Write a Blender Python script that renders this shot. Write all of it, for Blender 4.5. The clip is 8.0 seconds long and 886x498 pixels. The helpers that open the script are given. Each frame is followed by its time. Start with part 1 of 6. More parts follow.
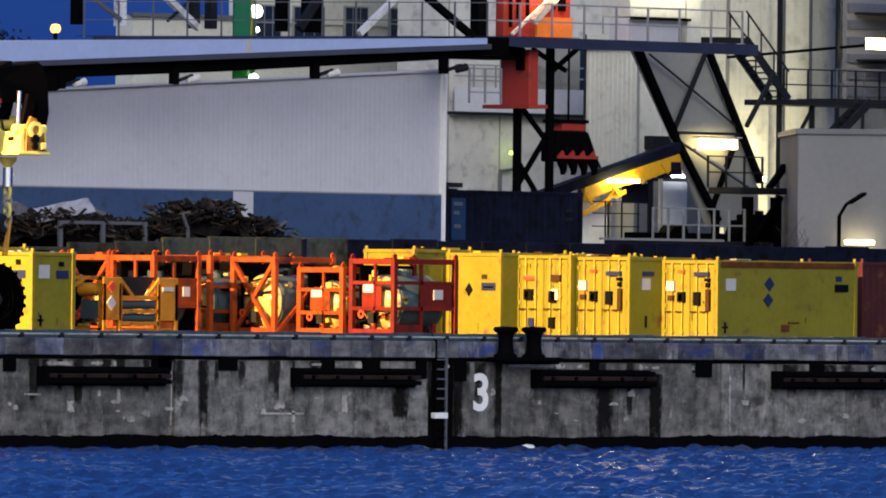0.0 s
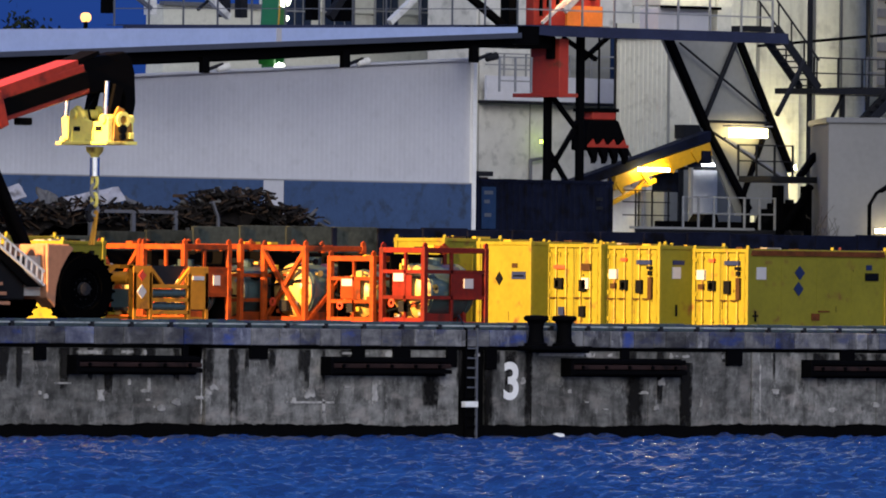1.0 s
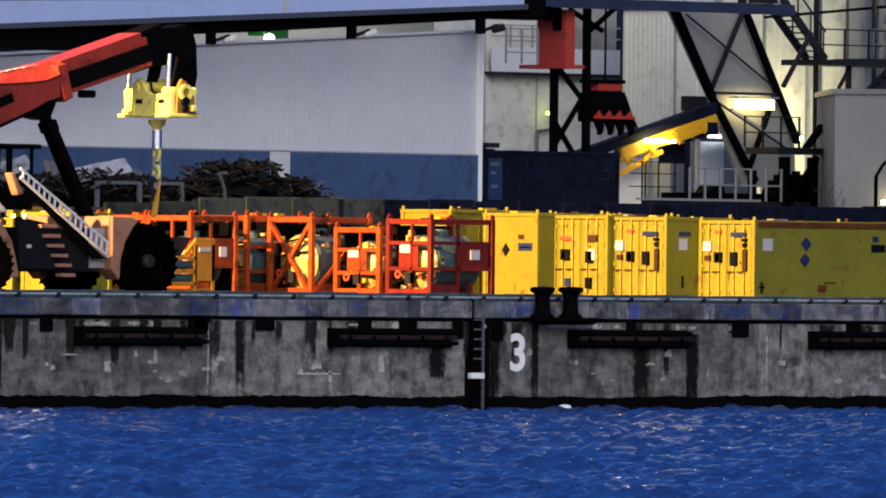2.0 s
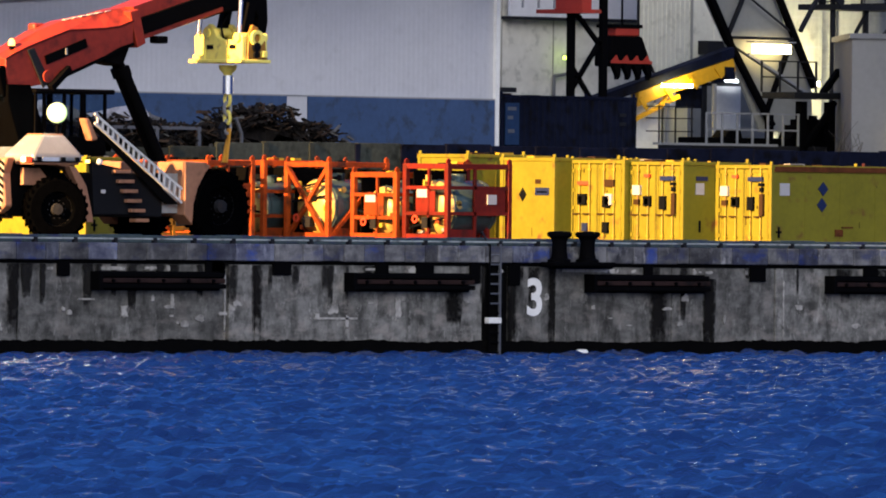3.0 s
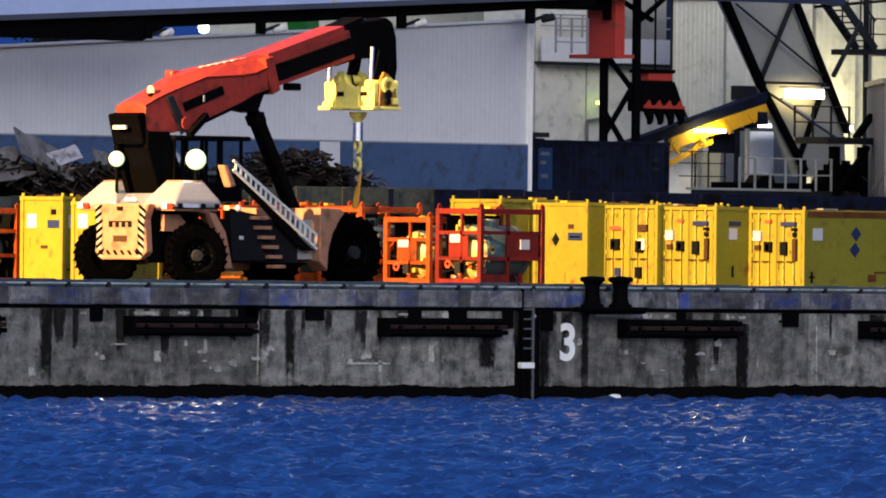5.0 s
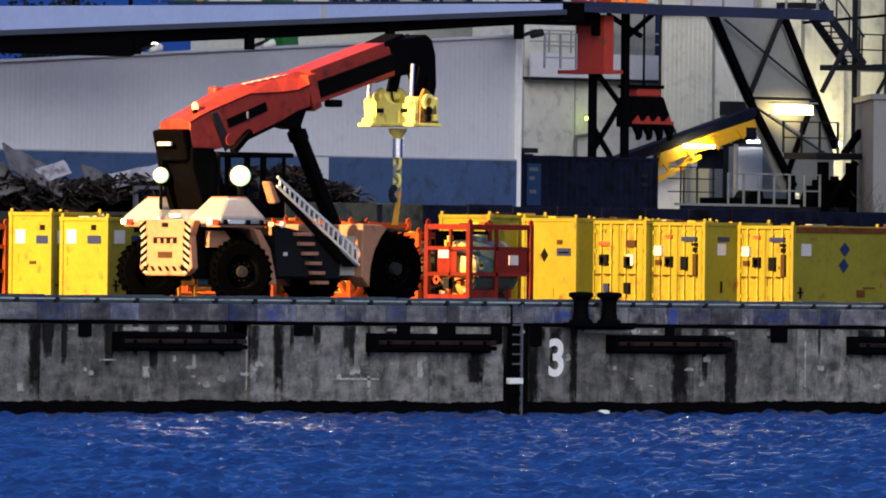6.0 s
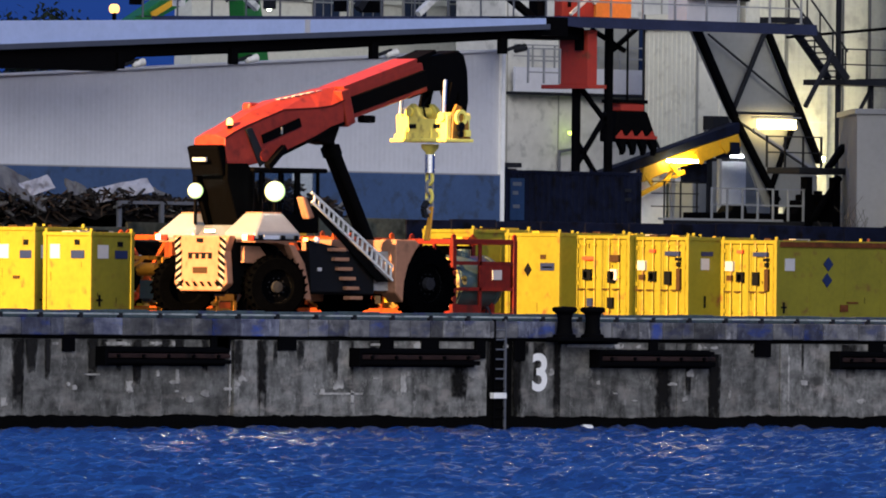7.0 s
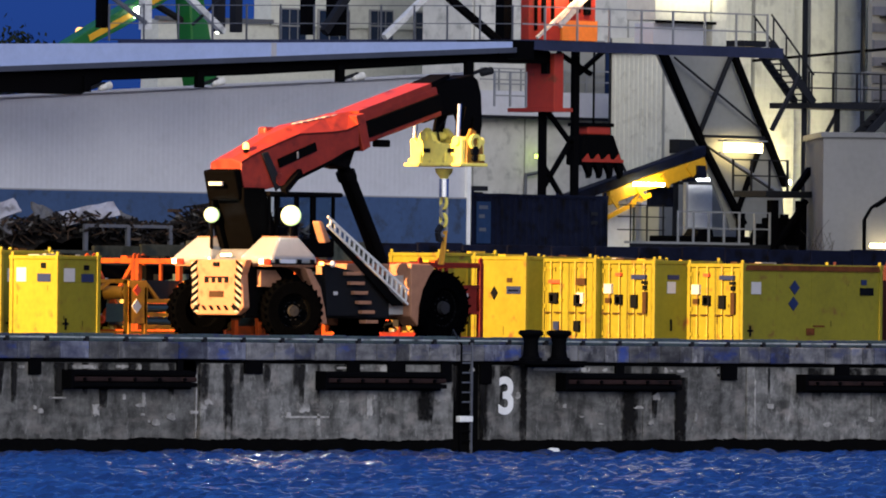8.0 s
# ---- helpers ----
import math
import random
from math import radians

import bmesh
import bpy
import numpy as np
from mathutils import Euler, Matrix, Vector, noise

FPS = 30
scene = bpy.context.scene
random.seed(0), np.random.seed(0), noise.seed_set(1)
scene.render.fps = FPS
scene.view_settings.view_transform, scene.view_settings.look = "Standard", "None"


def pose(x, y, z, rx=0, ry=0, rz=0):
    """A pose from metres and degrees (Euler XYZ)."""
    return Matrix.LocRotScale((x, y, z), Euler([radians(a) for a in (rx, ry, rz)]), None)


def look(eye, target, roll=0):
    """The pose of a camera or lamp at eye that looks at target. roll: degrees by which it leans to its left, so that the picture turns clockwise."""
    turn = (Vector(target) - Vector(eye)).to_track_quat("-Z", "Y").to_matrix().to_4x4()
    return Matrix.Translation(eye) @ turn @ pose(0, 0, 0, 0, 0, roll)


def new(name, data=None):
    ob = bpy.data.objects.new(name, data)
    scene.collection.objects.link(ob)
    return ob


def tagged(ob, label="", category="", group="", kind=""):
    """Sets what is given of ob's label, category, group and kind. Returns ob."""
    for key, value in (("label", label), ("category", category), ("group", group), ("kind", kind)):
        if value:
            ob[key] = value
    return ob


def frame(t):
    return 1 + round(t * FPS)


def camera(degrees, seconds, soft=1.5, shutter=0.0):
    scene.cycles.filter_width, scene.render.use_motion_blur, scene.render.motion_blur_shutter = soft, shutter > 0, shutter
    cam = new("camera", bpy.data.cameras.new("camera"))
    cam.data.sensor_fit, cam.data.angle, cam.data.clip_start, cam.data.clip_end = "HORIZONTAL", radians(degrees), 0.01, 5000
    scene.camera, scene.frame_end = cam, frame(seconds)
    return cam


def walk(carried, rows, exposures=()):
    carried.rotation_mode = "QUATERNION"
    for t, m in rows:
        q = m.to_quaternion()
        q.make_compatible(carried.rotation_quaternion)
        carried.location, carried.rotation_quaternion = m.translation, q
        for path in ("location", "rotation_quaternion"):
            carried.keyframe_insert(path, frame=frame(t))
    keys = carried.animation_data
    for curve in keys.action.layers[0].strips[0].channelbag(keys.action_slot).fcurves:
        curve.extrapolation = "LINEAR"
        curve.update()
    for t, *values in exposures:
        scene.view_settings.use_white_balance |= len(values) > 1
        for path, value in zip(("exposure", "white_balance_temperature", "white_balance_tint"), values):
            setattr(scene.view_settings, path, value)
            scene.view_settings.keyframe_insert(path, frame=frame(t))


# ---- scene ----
E = 340.0
AIM = radians(44)
EYE = (-E * math.sin(AIM), -E * math.cos(AIM), 0.5)


def aim(tilt, turn):
    return pose(*EYE, tilt, 0, turn) @ pose(0, 0, 0, 0, 0, 0.6)


cam = camera(4.26, 8.0, soft=1.9)
walk(cam, [
    (0, aim(90.3596, -44.3399)), (0.5, aim(90.3464, -44.2691)), (1, aim(90.3040, -44.1948)), (1.5, aim(90.2413, -44.1538)), (1.7, aim(90.2205, -44.1603)), (2.8, aim(89.9386, -44.1100)), (3, aim(89.8992, -44.0865)), (3.5, aim(89.9403, -44.0404)), (4, aim(90.0355, -43.9894)), (4.5, aim(90.0684, -43.9390)), (4.7, aim(90.0889, -43.9225)), (5.8, aim(90.1736, -43.9678)), (6, aim(90.1895, -43.9793)), (6.5, aim(90.2147, -44.0000)), (7, aim(90.2610, -44.0580)), (7.5, aim(90.3074, -44.1241)), (8, aim(90.3749, -44.2188)),
])

# ---- world, sun, large lights ----
world = bpy.data.worlds.new("dusk")
scene.world = world
world.use_nodes = True
wn, wl = world.node_tree.nodes, world.node_tree.links
# dusk sky: deep blue above the yard, a paler afterglow in the quarter behind the eye
way = wn.new("ShaderNodeTexCoord")
axes = wn.new("ShaderNodeSeparateXYZ")
wl.new(way.outputs["Generated"], axes.inputs[0])
height = wn.new("ShaderNodeValToRGB")
ramp = height.color_ramp
ramp.elements[0].position, ramp.elements[0].color = 0.0, (0.010, 0.032, 0.17, 1)
ramp.elements[1].position, ramp.elements[1].color = 1.0, (0.10, 0.18, 0.50, 1)
for place_, tint in ((0.05, (0.018, 0.065, 0.30, 1)), (0.16, (0.033, 0.155, 0.60, 1)), (0.4, (0.04, 0.13, 0.46, 1))):
    ramp.elements.new(place_).color = tint
wl.new(axes.outputs["Z"], height.inputs[0])
west = wn.new("ShaderNodeVectorMath")
west.operation = "DOT_PRODUCT"
west.inputs[1].default_value = (-0.70, -0.70, 0.12)
wl.new(way.outputs["Generated"], west.inputs[0])
glow = wn.new("ShaderNodeMapRange")
glow.interpolation_type = "SMOOTHSTEP"
glow.inputs[1].default_value, glow.inputs[2].default_value = 0.1, 1.0
wl.new(west.outputs["Value"], glow.inputs[0])
dusk_mix = wn.new("ShaderNodeMix")
dusk_mix.data_type = "RGBA"
dusk_mix.inputs[7].default_value = (1.25, 1.25, 1.31, 1)
wl.new(glow.outputs[0], dusk_mix.inputs[0]), wl.new(height.outputs[0], dusk_mix.inputs[6])
wl.new(dusk_mix.outputs[2], wn["Background"].inputs[0])
wn["Background"].inputs[1].default_value = 1.0

sun = new("sun", bpy.data.lights.new("sun", "SUN"))
sun.data.energy, sun.data.angle, sun.data.color = 1.05, radians(30), (1.0, 0.97, 0.96)
sun.matrix_world = look((-50, -75, 40), (0, 0, 0))

FLOOD = (-100, 14, 42)
flood = new("flood_light", bpy.data.lights.new("flood_light", "SPOT"))
flood.data.energy, flood.data.color = 4.8e6, (1.0, 0.55, 0.20)
flood.data.spot_size, flood.data.spot_blend, flood.data.shadow_soft_size = radians(13.8), 0.3, 1.0
flood.matrix_world = look(FLOOD, (16, 14.2, 1))
scene.view_settings.exposure = 0.07


# ---- materials ----
def material(name, base, rough=0.6, metal=0.0, vary=0.25, grain=6.0, dirt=None, dirt_amount=0.0, streak=False, bump=0.0, glow=0.0, bump_scale=30.0, patch=0.7, each=0.0, spec=0.5):
    """A surface with two scales of variation, dirt patches or upright streaks, and fine relief."""
    m = bpy.data.materials.new(name)
    m.use_nodes = True
    n, l = m.node_tree.nodes, m.node_tree.links
    b = n["Principled BSDF"]
    b.inputs["Roughness"].default_value, b.inputs["Metallic"].default_value, b.inputs["Specular IOR Level"].default_value = rough, metal, spec
    if glow:
        b.inputs["Base Color"].default_value = (*base, 1)
        b.inputs["Emission Color"].default_value, b.inputs["Emission Strength"].default_value = (*base, 1), glow
        return m
    geo = n.new("ShaderNodeNewGeometry")
    place = n.new("ShaderNodeMapping")
    l.new(geo.outputs["Position"], place.inputs[0])

    def cloud(scale, detail, stretch=None):
        t = n.new("ShaderNodeTexNoise")
        t.inputs["Scale"].default_value, t.inputs["Detail"].default_value = scale, detail
        src = place
        if stretch:
            src = n.new("ShaderNodeMapping")
            src.inputs["Scale"].default_value = stretch
            l.new(geo.outputs["Position"], src.inputs[0])
        l.new(src.outputs[0], t.inputs["Vector"])
        return t

    fine, wide = cloud(grain, 6), cloud(patch, 4)
    both = n.new("ShaderNodeMath")
    both.operation = "ADD"
    l.new(fine.outputs[0], both.inputs[0]), l.new(wide.outputs[0], both.inputs[1])
    tone = n.new("ShaderNodeMapRange")
    tone.inputs[1].default_value, tone.inputs[2].default_value = 0.6, 1.4
    tone.inputs[3].default_value, tone.inputs[4].default_value = 1 - vary, 1 + vary
    l.new(both.outputs[0], tone.inputs[0])
    mul = n.new("ShaderNodeMix")
    mul.data_type, mul.blend_type = "RGBA", "MULTIPLY"
    mul.inputs[0].default_value = 1.0
    mul.inputs[6].default_value = (*base, 1)
    l.new(tone.outputs[0], mul.inputs[7])
    out = mul.outputs[2]
    if each:
        info = n.new("ShaderNodeObjectInfo")
        r = n.new("ShaderNodeMapRange")
        r.inputs[3].default_value, r.inputs[4].default_value = 1 - each, 1 + each
        l.new(info.outputs["Random"], r.inputs[0])
        m3 = n.new("ShaderNodeMix")
        m3.data_type, m3.blend_type = "RGBA", "MULTIPLY"
        m3.inputs[0].default_value = 1.0
        l.new(out, m3.inputs[6]), l.new(r.outputs[0], m3.inputs[7])
        out = m3.outputs[2]
    if dirt:
        spot = cloud(2.2, 8, (0.8, 0.8, 0.55) if streak else (1, 1, 1))
        ramp = n.new("ShaderNodeMapRange")
        ramp.inputs[1].default_value, ramp.inputs[2].default_value = 0.62 - 0.25 * dirt_amount, 0.78 - 0.2 * dirt_amount
        l.new(spot.outputs[0], ramp.inputs[0])
        mix = n.new("ShaderNodeMix")
        mix.data_type = "RGBA"
        mix.inputs[7].default_value = (*dirt, 1)
        l.new(ramp.outputs[0], mix.inputs[0]), l.new(out, mix.inputs[6])
        out = mix.outputs[2]
    if streak:
        runs = cloud(2.0, 6, (3.2, 3.2, 0.16))
        thin = n.new("ShaderNodeMapRange")
        thin.inputs[1].default_value, thin.inputs[2].default_value, thin.inputs[4].default_value = 0.5, 0.76, 0.38
        l.new(runs.outputs[0], thin.inputs[0])
        mix2 = n.new("ShaderNodeMix")
        mix2.data_type = "RGBA"
        mix2.inputs[7].default_value = (*dirt, 1)
        l.new(thin.outputs[0], mix2.inputs[0]), l.new(out, mix2.inputs[6])
        lines = cloud(3.0, 3, (0.15, 0.15, 2.2))
        pale = n.new("ShaderNodeMapRange")
        pale.inputs[1].default_value, pale.inputs[2].default_value, pale.inputs[4].default_value = 0.6, 0.75, 0.5
        l.new(lines.outputs[0], pale.inputs[0])
        mix3 = n.new("ShaderNodeMix")
        mix3.data_type = "RGBA"
        mix3.inputs[7].default_value = (*[min(0.8, c * 1.7) for c in base], 1)
        l.new(pale.outputs[0], mix3.inputs[0]), l.new(mix2.outputs[2], mix3.inputs[6])
        out = mix3.outputs[2]
    l.new(out, b.inputs["Base Color"])
    gloss = n.new("ShaderNodeMapRange")
    gloss.inputs[3].default_value, gloss.inputs[4].default_value = max(0.03, rough - 0.15), min(1, rough + 0.15)
    l.new(fine.outputs[0], gloss.inputs[0]), l.new(gloss.outputs[0], b.inputs["Roughness"])
    if bump:
        rel = cloud(bump_scale, 5)
        bp = n.new("ShaderNodeBump")
        bp.inputs["Strength"].default_value, bp.inputs["Distance"].default_value = 0.6, bump
        l.new(rel.outputs[0], bp.inputs["Height"]), l.new(bp.outputs[0], b.inputs["Normal"])
    return m


RUST = (0.12, 0.045, 0.02)
yellow = material("yellow_paint", (0.165, 0.153, 0.013), 0.5, vary=0.18, dirt=RUST, dirt_amount=0.07, bump=0.004, spec=0.25)
yellow_dark = material("yellow_worn_paint", (0.30, 0.22, 0.012), 0.5, vary=0.2, dirt=RUST, dirt_amount=0.25)
orange = material("orange_paint", (0.225, 0.036, 0.005), 0.55, vary=0.35, dirt=(0.05, 0.016, 0.008), dirt_amount=0.3, spec=0.2, each=0.4)
# the orange frame paint with its unlit look put into a darker red
shaded_orange = material("orange_paint_shaded", (0.12, 0.009, 0.005), 0.55, vary=0.3, dirt=(0.05, 0.01, 0.006), dirt_amount=0.25, spec=0.2, each=0.25)
amber = material("amber_paint", (0.42, 0.17, 0.012), 0.55, vary=0.2, dirt=RUST, dirt_amount=0.15, spec=0.25)
cream = material("lamplit_cream", (0.48, 0.32, 0.085), 0.4, vary=0.15, dirt=(0.04, 0.04, 0.035), dirt_amount=0.2)
tank_steel = material("dull_steel", (0.05, 0.085, 0.095), 0.4, metal=0.3, vary=0.2)
leaf_dark = material("leaf_dark", (0.012, 0.018, 0.012), 0.8, vary=0.4, spec=0.1)
# for tide weed, the slot back, and the shade painted under the coping
wet_shade_black = material("algae_and_shade_black", (0.002, 0.002, 0.002), 0.8, vary=0.4, bump=0.03, bump_scale=8, spec=0.03)
matte_black = material("matte_black_steel", (0.0009, 0.0009, 0.0011), 0.85, vary=0.3, spec=0.01)
deck_mat = material("yard_asphalt", (0.022, 0.022, 0.024), 0.85, vary=0.35, dirt=(0.012, 0.012, 0.012), dirt_amount=0.3, bump=0.01, spec=0.06)
kerb_paint = material("kerb_steel", (0.30, 0.33, 0.33), 0.7, vary=0.35, dirt=(0.04, 0.04, 0.045), dirt_amount=0.35, spec=0.2)
side_dark = material("side_dark_steel", (0.0045, 0.005, 0.0065), 0.6, vary=0.4, spec=0.12)
rim_dark = material("rim_dark_steel", (0.013, 0.014, 0.018), 0.7, vary=0.3, spec=0.08)
tyre_dusty = material("dusty_rubber", (0.0007, 0.0008, 0.0011), 1.0, vary=0.4, bump=0.01, spec=0.0)
rubber = material("black_rubber", (0.0005, 0.0005, 0.0007), 1.0, vary=0.3, bump=0.01, spec=0.0)
timber = material("fender_timber", (0.022, 0.012, 0.011), 0.8, vary=0.4, dirt=(0.004, 0.004, 0.004), dirt_amount=0.35, bump=0.01, spec=0.1)
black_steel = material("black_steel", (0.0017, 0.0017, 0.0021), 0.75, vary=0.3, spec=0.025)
dark_steel = material("dark_grey_steel", (0.012, 0.0125, 0.015), 0.6, vary=0.3, spec=0.15)
grey_steel = material("grey_steel", (0.11, 0.115, 0.13), 0.5, metal=0.2, vary=0.2)
galv = material("galvanised_steel", (0.26, 0.265, 0.27), 0.5, metal=0.2, vary=0.2)
white_paint = material("white_paint", (0.8, 0.8, 0.78), 0.6, vary=0.1)
faded_white = material("faded_white_paint", (0.62, 0.62, 0.6), 0.8, vary=0.25, dirt=(0.2, 0.2, 0.2), dirt_amount=0.2)
boom_grey = material("pale_grey_boom", (0.34, 0.42, 0.66), 0.35, vary=0.08, bump=0.002)
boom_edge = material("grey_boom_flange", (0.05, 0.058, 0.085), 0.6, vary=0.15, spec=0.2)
shed_grey = material("shed_cladding", (0.51, 0.515, 0.555), 0.6, vary=0.06, dirt=(0.47, 0.475, 0.51), dirt_amount=0.2, spec=0.25)
shed_blue = material("shed_blue_wall", (0.045, 0.080, 0.17), 0.8, vary=0.2, dirt=(0.035, 0.05, 0.085), dirt_amount=0.35, spec=0.15)
pale_wall = material("pale_wall", (0.56, 0.565, 0.51), 0.7, vary=0.12, dirt=(0.45, 0.45, 0.41), dirt_amount=0.2, spec=0.2)
bin_metal = material("bin_cladding", (0.63, 0.62, 0.53), 0.5, vary=0.1, dirt=(0.43, 0.42, 0.35), dirt_amount=0.2, spec=0.3)
silo_metal = material("silo_metal", (0.68, 0.68, 0.585), 0.5, vary=0.12, dirt=(0.43, 0.43, 0.38), dirt_amount=0.3, streak=True, spec=0.3)
panel_grey = material("grey_cladding", (0.27, 0.27, 0.245), 0.6, vary=0.1, spec=0.2)
grey_render = material("grey_render", (0.19, 0.193, 0.2), 0.85, vary=0.1, dirt=(0.195, 0.198, 0.2), dirt_amount=0.25, spec=0.15)
navy = material("navy_paint", (0.0055, 0.0075, 0.019), 0.65, vary=0.5, dirt=(0.003, 0.003, 0.004), dirt_amount=0.4, spec=0.06)
navy_light = material("blue_paint", (0.014, 0.035, 0.09), 0.5, vary=0.3, spec=0.2)
barrier_mat = material("barrier_panel", (0.030, 0.037, 0.035), 0.85, vary=0.5, dirt=(0.012, 0.016, 0.015), dirt_amount=0.35, each=0.3, spec=0.1)
crane_red = material("crane_red", (0.36, 0.035, 0.02), 0.55, vary=0.15, dirt=RUST, dirt_amount=0.1, spec=0.3)
stacker_red = material("stacker_red", (0.225, 0.024, 0.012), 0.42, vary=0.25, dirt=(0.09, 0.012, 0.006), dirt_amount=0.3, spec=0.3)
edge_red = material("edge_dark_red", (0.06, 0.006, 0.004), 0.6, vary=0.3, spec=0.15)
stacker_beige = material("stacker_beige", (0.265, 0.132, 0.082), 0.5, vary=0.2, dirt=(0.12, 0.066, 0.04), dirt_amount=0.2, spec=0.25)
hood_white = material("hood_white", (0.19, 0.20, 0.22), 0.35, vary=0.12)
side_amber = material("side_amber_paint", (0.26, 0.12, 0.012), 0.5, vary=0.3, dirt=(0.05, 0.025, 0.006), dirt_amount=0.3)
spreader_yellow = material("spreader_yellow", (0.85, 0.74, 0.16), 0.4, vary=0.15, dirt=RUST, dirt_amount=0.1)
conveyor_yellow = material("conveyor_yellow", (0.62, 0.33, 0.010), 0.5, vary=0.15)
chrome = material("chrome", (0.7, 0.7, 0.72), 0.15, metal=1.0, vary=0.05)
scrap_dark = material("scrap_dark", (0.014, 0.012, 0.011), 0.9, vary=0.5, bump=0.03, each=0.4, spec=0.06)
scrap_wood = material("scrap_wood", (0.055, 0.036, 0.025), 0.85, vary=0.4, each=0.5, spec=0.08)
scrap_sheet = material("scrap_sheet", (0.12, 0.118, 0.118), 0.7, vary=0.3, dirt=(0.07, 0.06, 0.055), dirt_amount=0.35, bump=0.02, spec=0.15)
crane_green = material("crane_green", (0.008, 0.11, 0.016), 0.45, vary=0.15)
dark_red = material("oxide_red", (0.05, 0.012, 0.014), 0.6, vary=0.2, dirt=RUST, dirt_amount=0.1, spec=0.2)
window_dark = material("dark_pane", (0.012, 0.022, 0.05), 0.08, vary=0.1)
cab_glass = material("cab_glass", (0.02, 0.025, 0.03), 0.05, vary=0.05)
stain = material("seepage_stain", (0.008, 0.0075, 0.007), 0.9, vary=0.6, grain=8, spec=0.1)
lime_bloom = material("lime_bloom", (0.36, 0.35, 0.33), 0.9, vary=0.5, grain=7, dirt=(0.1, 0.1, 0.095), dirt_amount=0.4, spec=0.1)
label_white = material("white_label", (0.40, 0.40, 0.43), 0.5, vary=0.08, spec=0.3)
hazard_white = material("hazard_white", (0.24, 0.225, 0.21), 0.5, vary=0.1, spec=0.25)
label_blue = material("blue_label", (0.010, 0.02, 0.075), 0.5, vary=0.1, spec=0.2)
label_dark = material("dark_label", (0.003, 0.004, 0.006), 0.7, vary=0.1, spec=0.05)
label_brown = material("brown_label", (0.032, 0.016, 0.007), 0.6, vary=0.3, spec=0.15)
label_red = material("red_label", (0.5, 0.05, 0.02), 0.5, vary=0.1)
bark = material("bark", (0.05, 0.04, 0.03), 0.9, vary=0.3)
rust_paint = material("rusted_paint", (0.10, 0.032, 0.012), 0.8, vary=0.5, grain=5, dirt=(0.05, 0.018, 0.008), dirt_amount=0.4, spec=0.1)
sling_orange = material("sling_webbing", (0.55, 0.26, 0.02), 0.7, vary=0.2, grain=20)
faded_mark = material("faded_marking", (0.42, 0.36, 0.36), 0.6, vary=0.4)
elevator_wall = material("elevator_wall", (0.55, 0.545, 0.505), 0.8, vary=0.16, grain=2.5, dirt=(0.34, 0.34, 0.315), dirt_amount=0.35, spec=0.15)
lamp_strip = material("lamp_strip", (1.0, 0.80, 0.30), glow=60)
lamp_door = material("lamp_door", (0.88, 0.92, 1.0), glow=14)
lamp_core = material("lamp_core", (0.92, 1.0, 0.9), glow=480)
lamp_halo = material("lamp_halo", (0.62, 1.0, 0.50), glow=1.0)
lamp_warm = material("lamp_warm", (1.0, 0.78, 0.36), glow=16)
lamp_white = material("lamp_white", (0.95, 1.0, 0.80), glow=7)
lamp_up = material("lamp_up", (1.0, 0.86, 0.42), glow=140)
fill_glow_cabin = material("fill_glow_cabin", (1.0, 0.88, 0.55), glow=48)
fill_glow_house = material("fill_glow_house", (1.0, 0.55, 0.22), glow=150)
drive_lit_amber = material("drive_lit_amber_colour", (0.75, 0.22, 0.03), 0.5, vary=0.15)
lamp_far = material("lamp_far", (1.0, 0.5, 0.14), glow=2.4)
lamp_orange = material("lamp_orange", (1.0, 0.45, 0.08), glow=9)
lamp_tail = material("lamp_tail", (1.0, 0.42, 0.22), glow=9)
tail_red = material("tail_red", (0.5, 0.02, 0.008), 0.3, vary=0.1)
reflector_pale = material("reflector_pale", (0.5, 0.52, 0.6), 0.25, vary=0.1)
lamp_red = material("lamp_red", (1.0, 0.12, 0.03), glow=5)
lamp_green = material("lamp_green", (0.7, 1.0, 0.1), glow=6)


def halo_lens(r):
    """A lamp lens, white-hot in the middle; its greenish rim is a painted glare halo."""
    m = bpy.data.materials.new("lamp_lens_with_halo")
    m.use_nodes = True
    n, l = m.node_tree.nodes, m.node_tree.links
    b = n["Principled BSDF"]
    own, far = n.new("ShaderNodeTexCoord"), n.new("ShaderNodeVectorMath")
    far.operation = "LENGTH"
    l.new(own.outputs["Object"], far.inputs[0])
    fall = n.new("ShaderNodeMapRange")
    fall.inputs[1].default_value, fall.inputs[2].default_value = 0.45 * r, r
    l.new(far.outputs["Value"], fall.inputs[0])
    tint = n.new("ShaderNodeValToRGB")
    e = tint.color_ramp.elements
    e[0].position, e[0].color = 0.0, (5.0, 5.2, 4.6, 1)
    e[1].position, e[1].color = 1.0, (0.30, 0.55, 0.16, 1)
    tint.color_ramp.elements.new(0.6).color = (1.6, 2.2, 1.1, 1)
    l.new(fall.outputs[0], tint.inputs[0]), l.new(tint.outputs[0], b.inputs["Emission Color"])
    b.inputs["Emission Strength"].default_value = 1.0
    b.inputs["Base Color"].default_value, b.inputs["Roughness"].default_value = (0.3, 0.32, 0.3, 1), 0.3
    return m


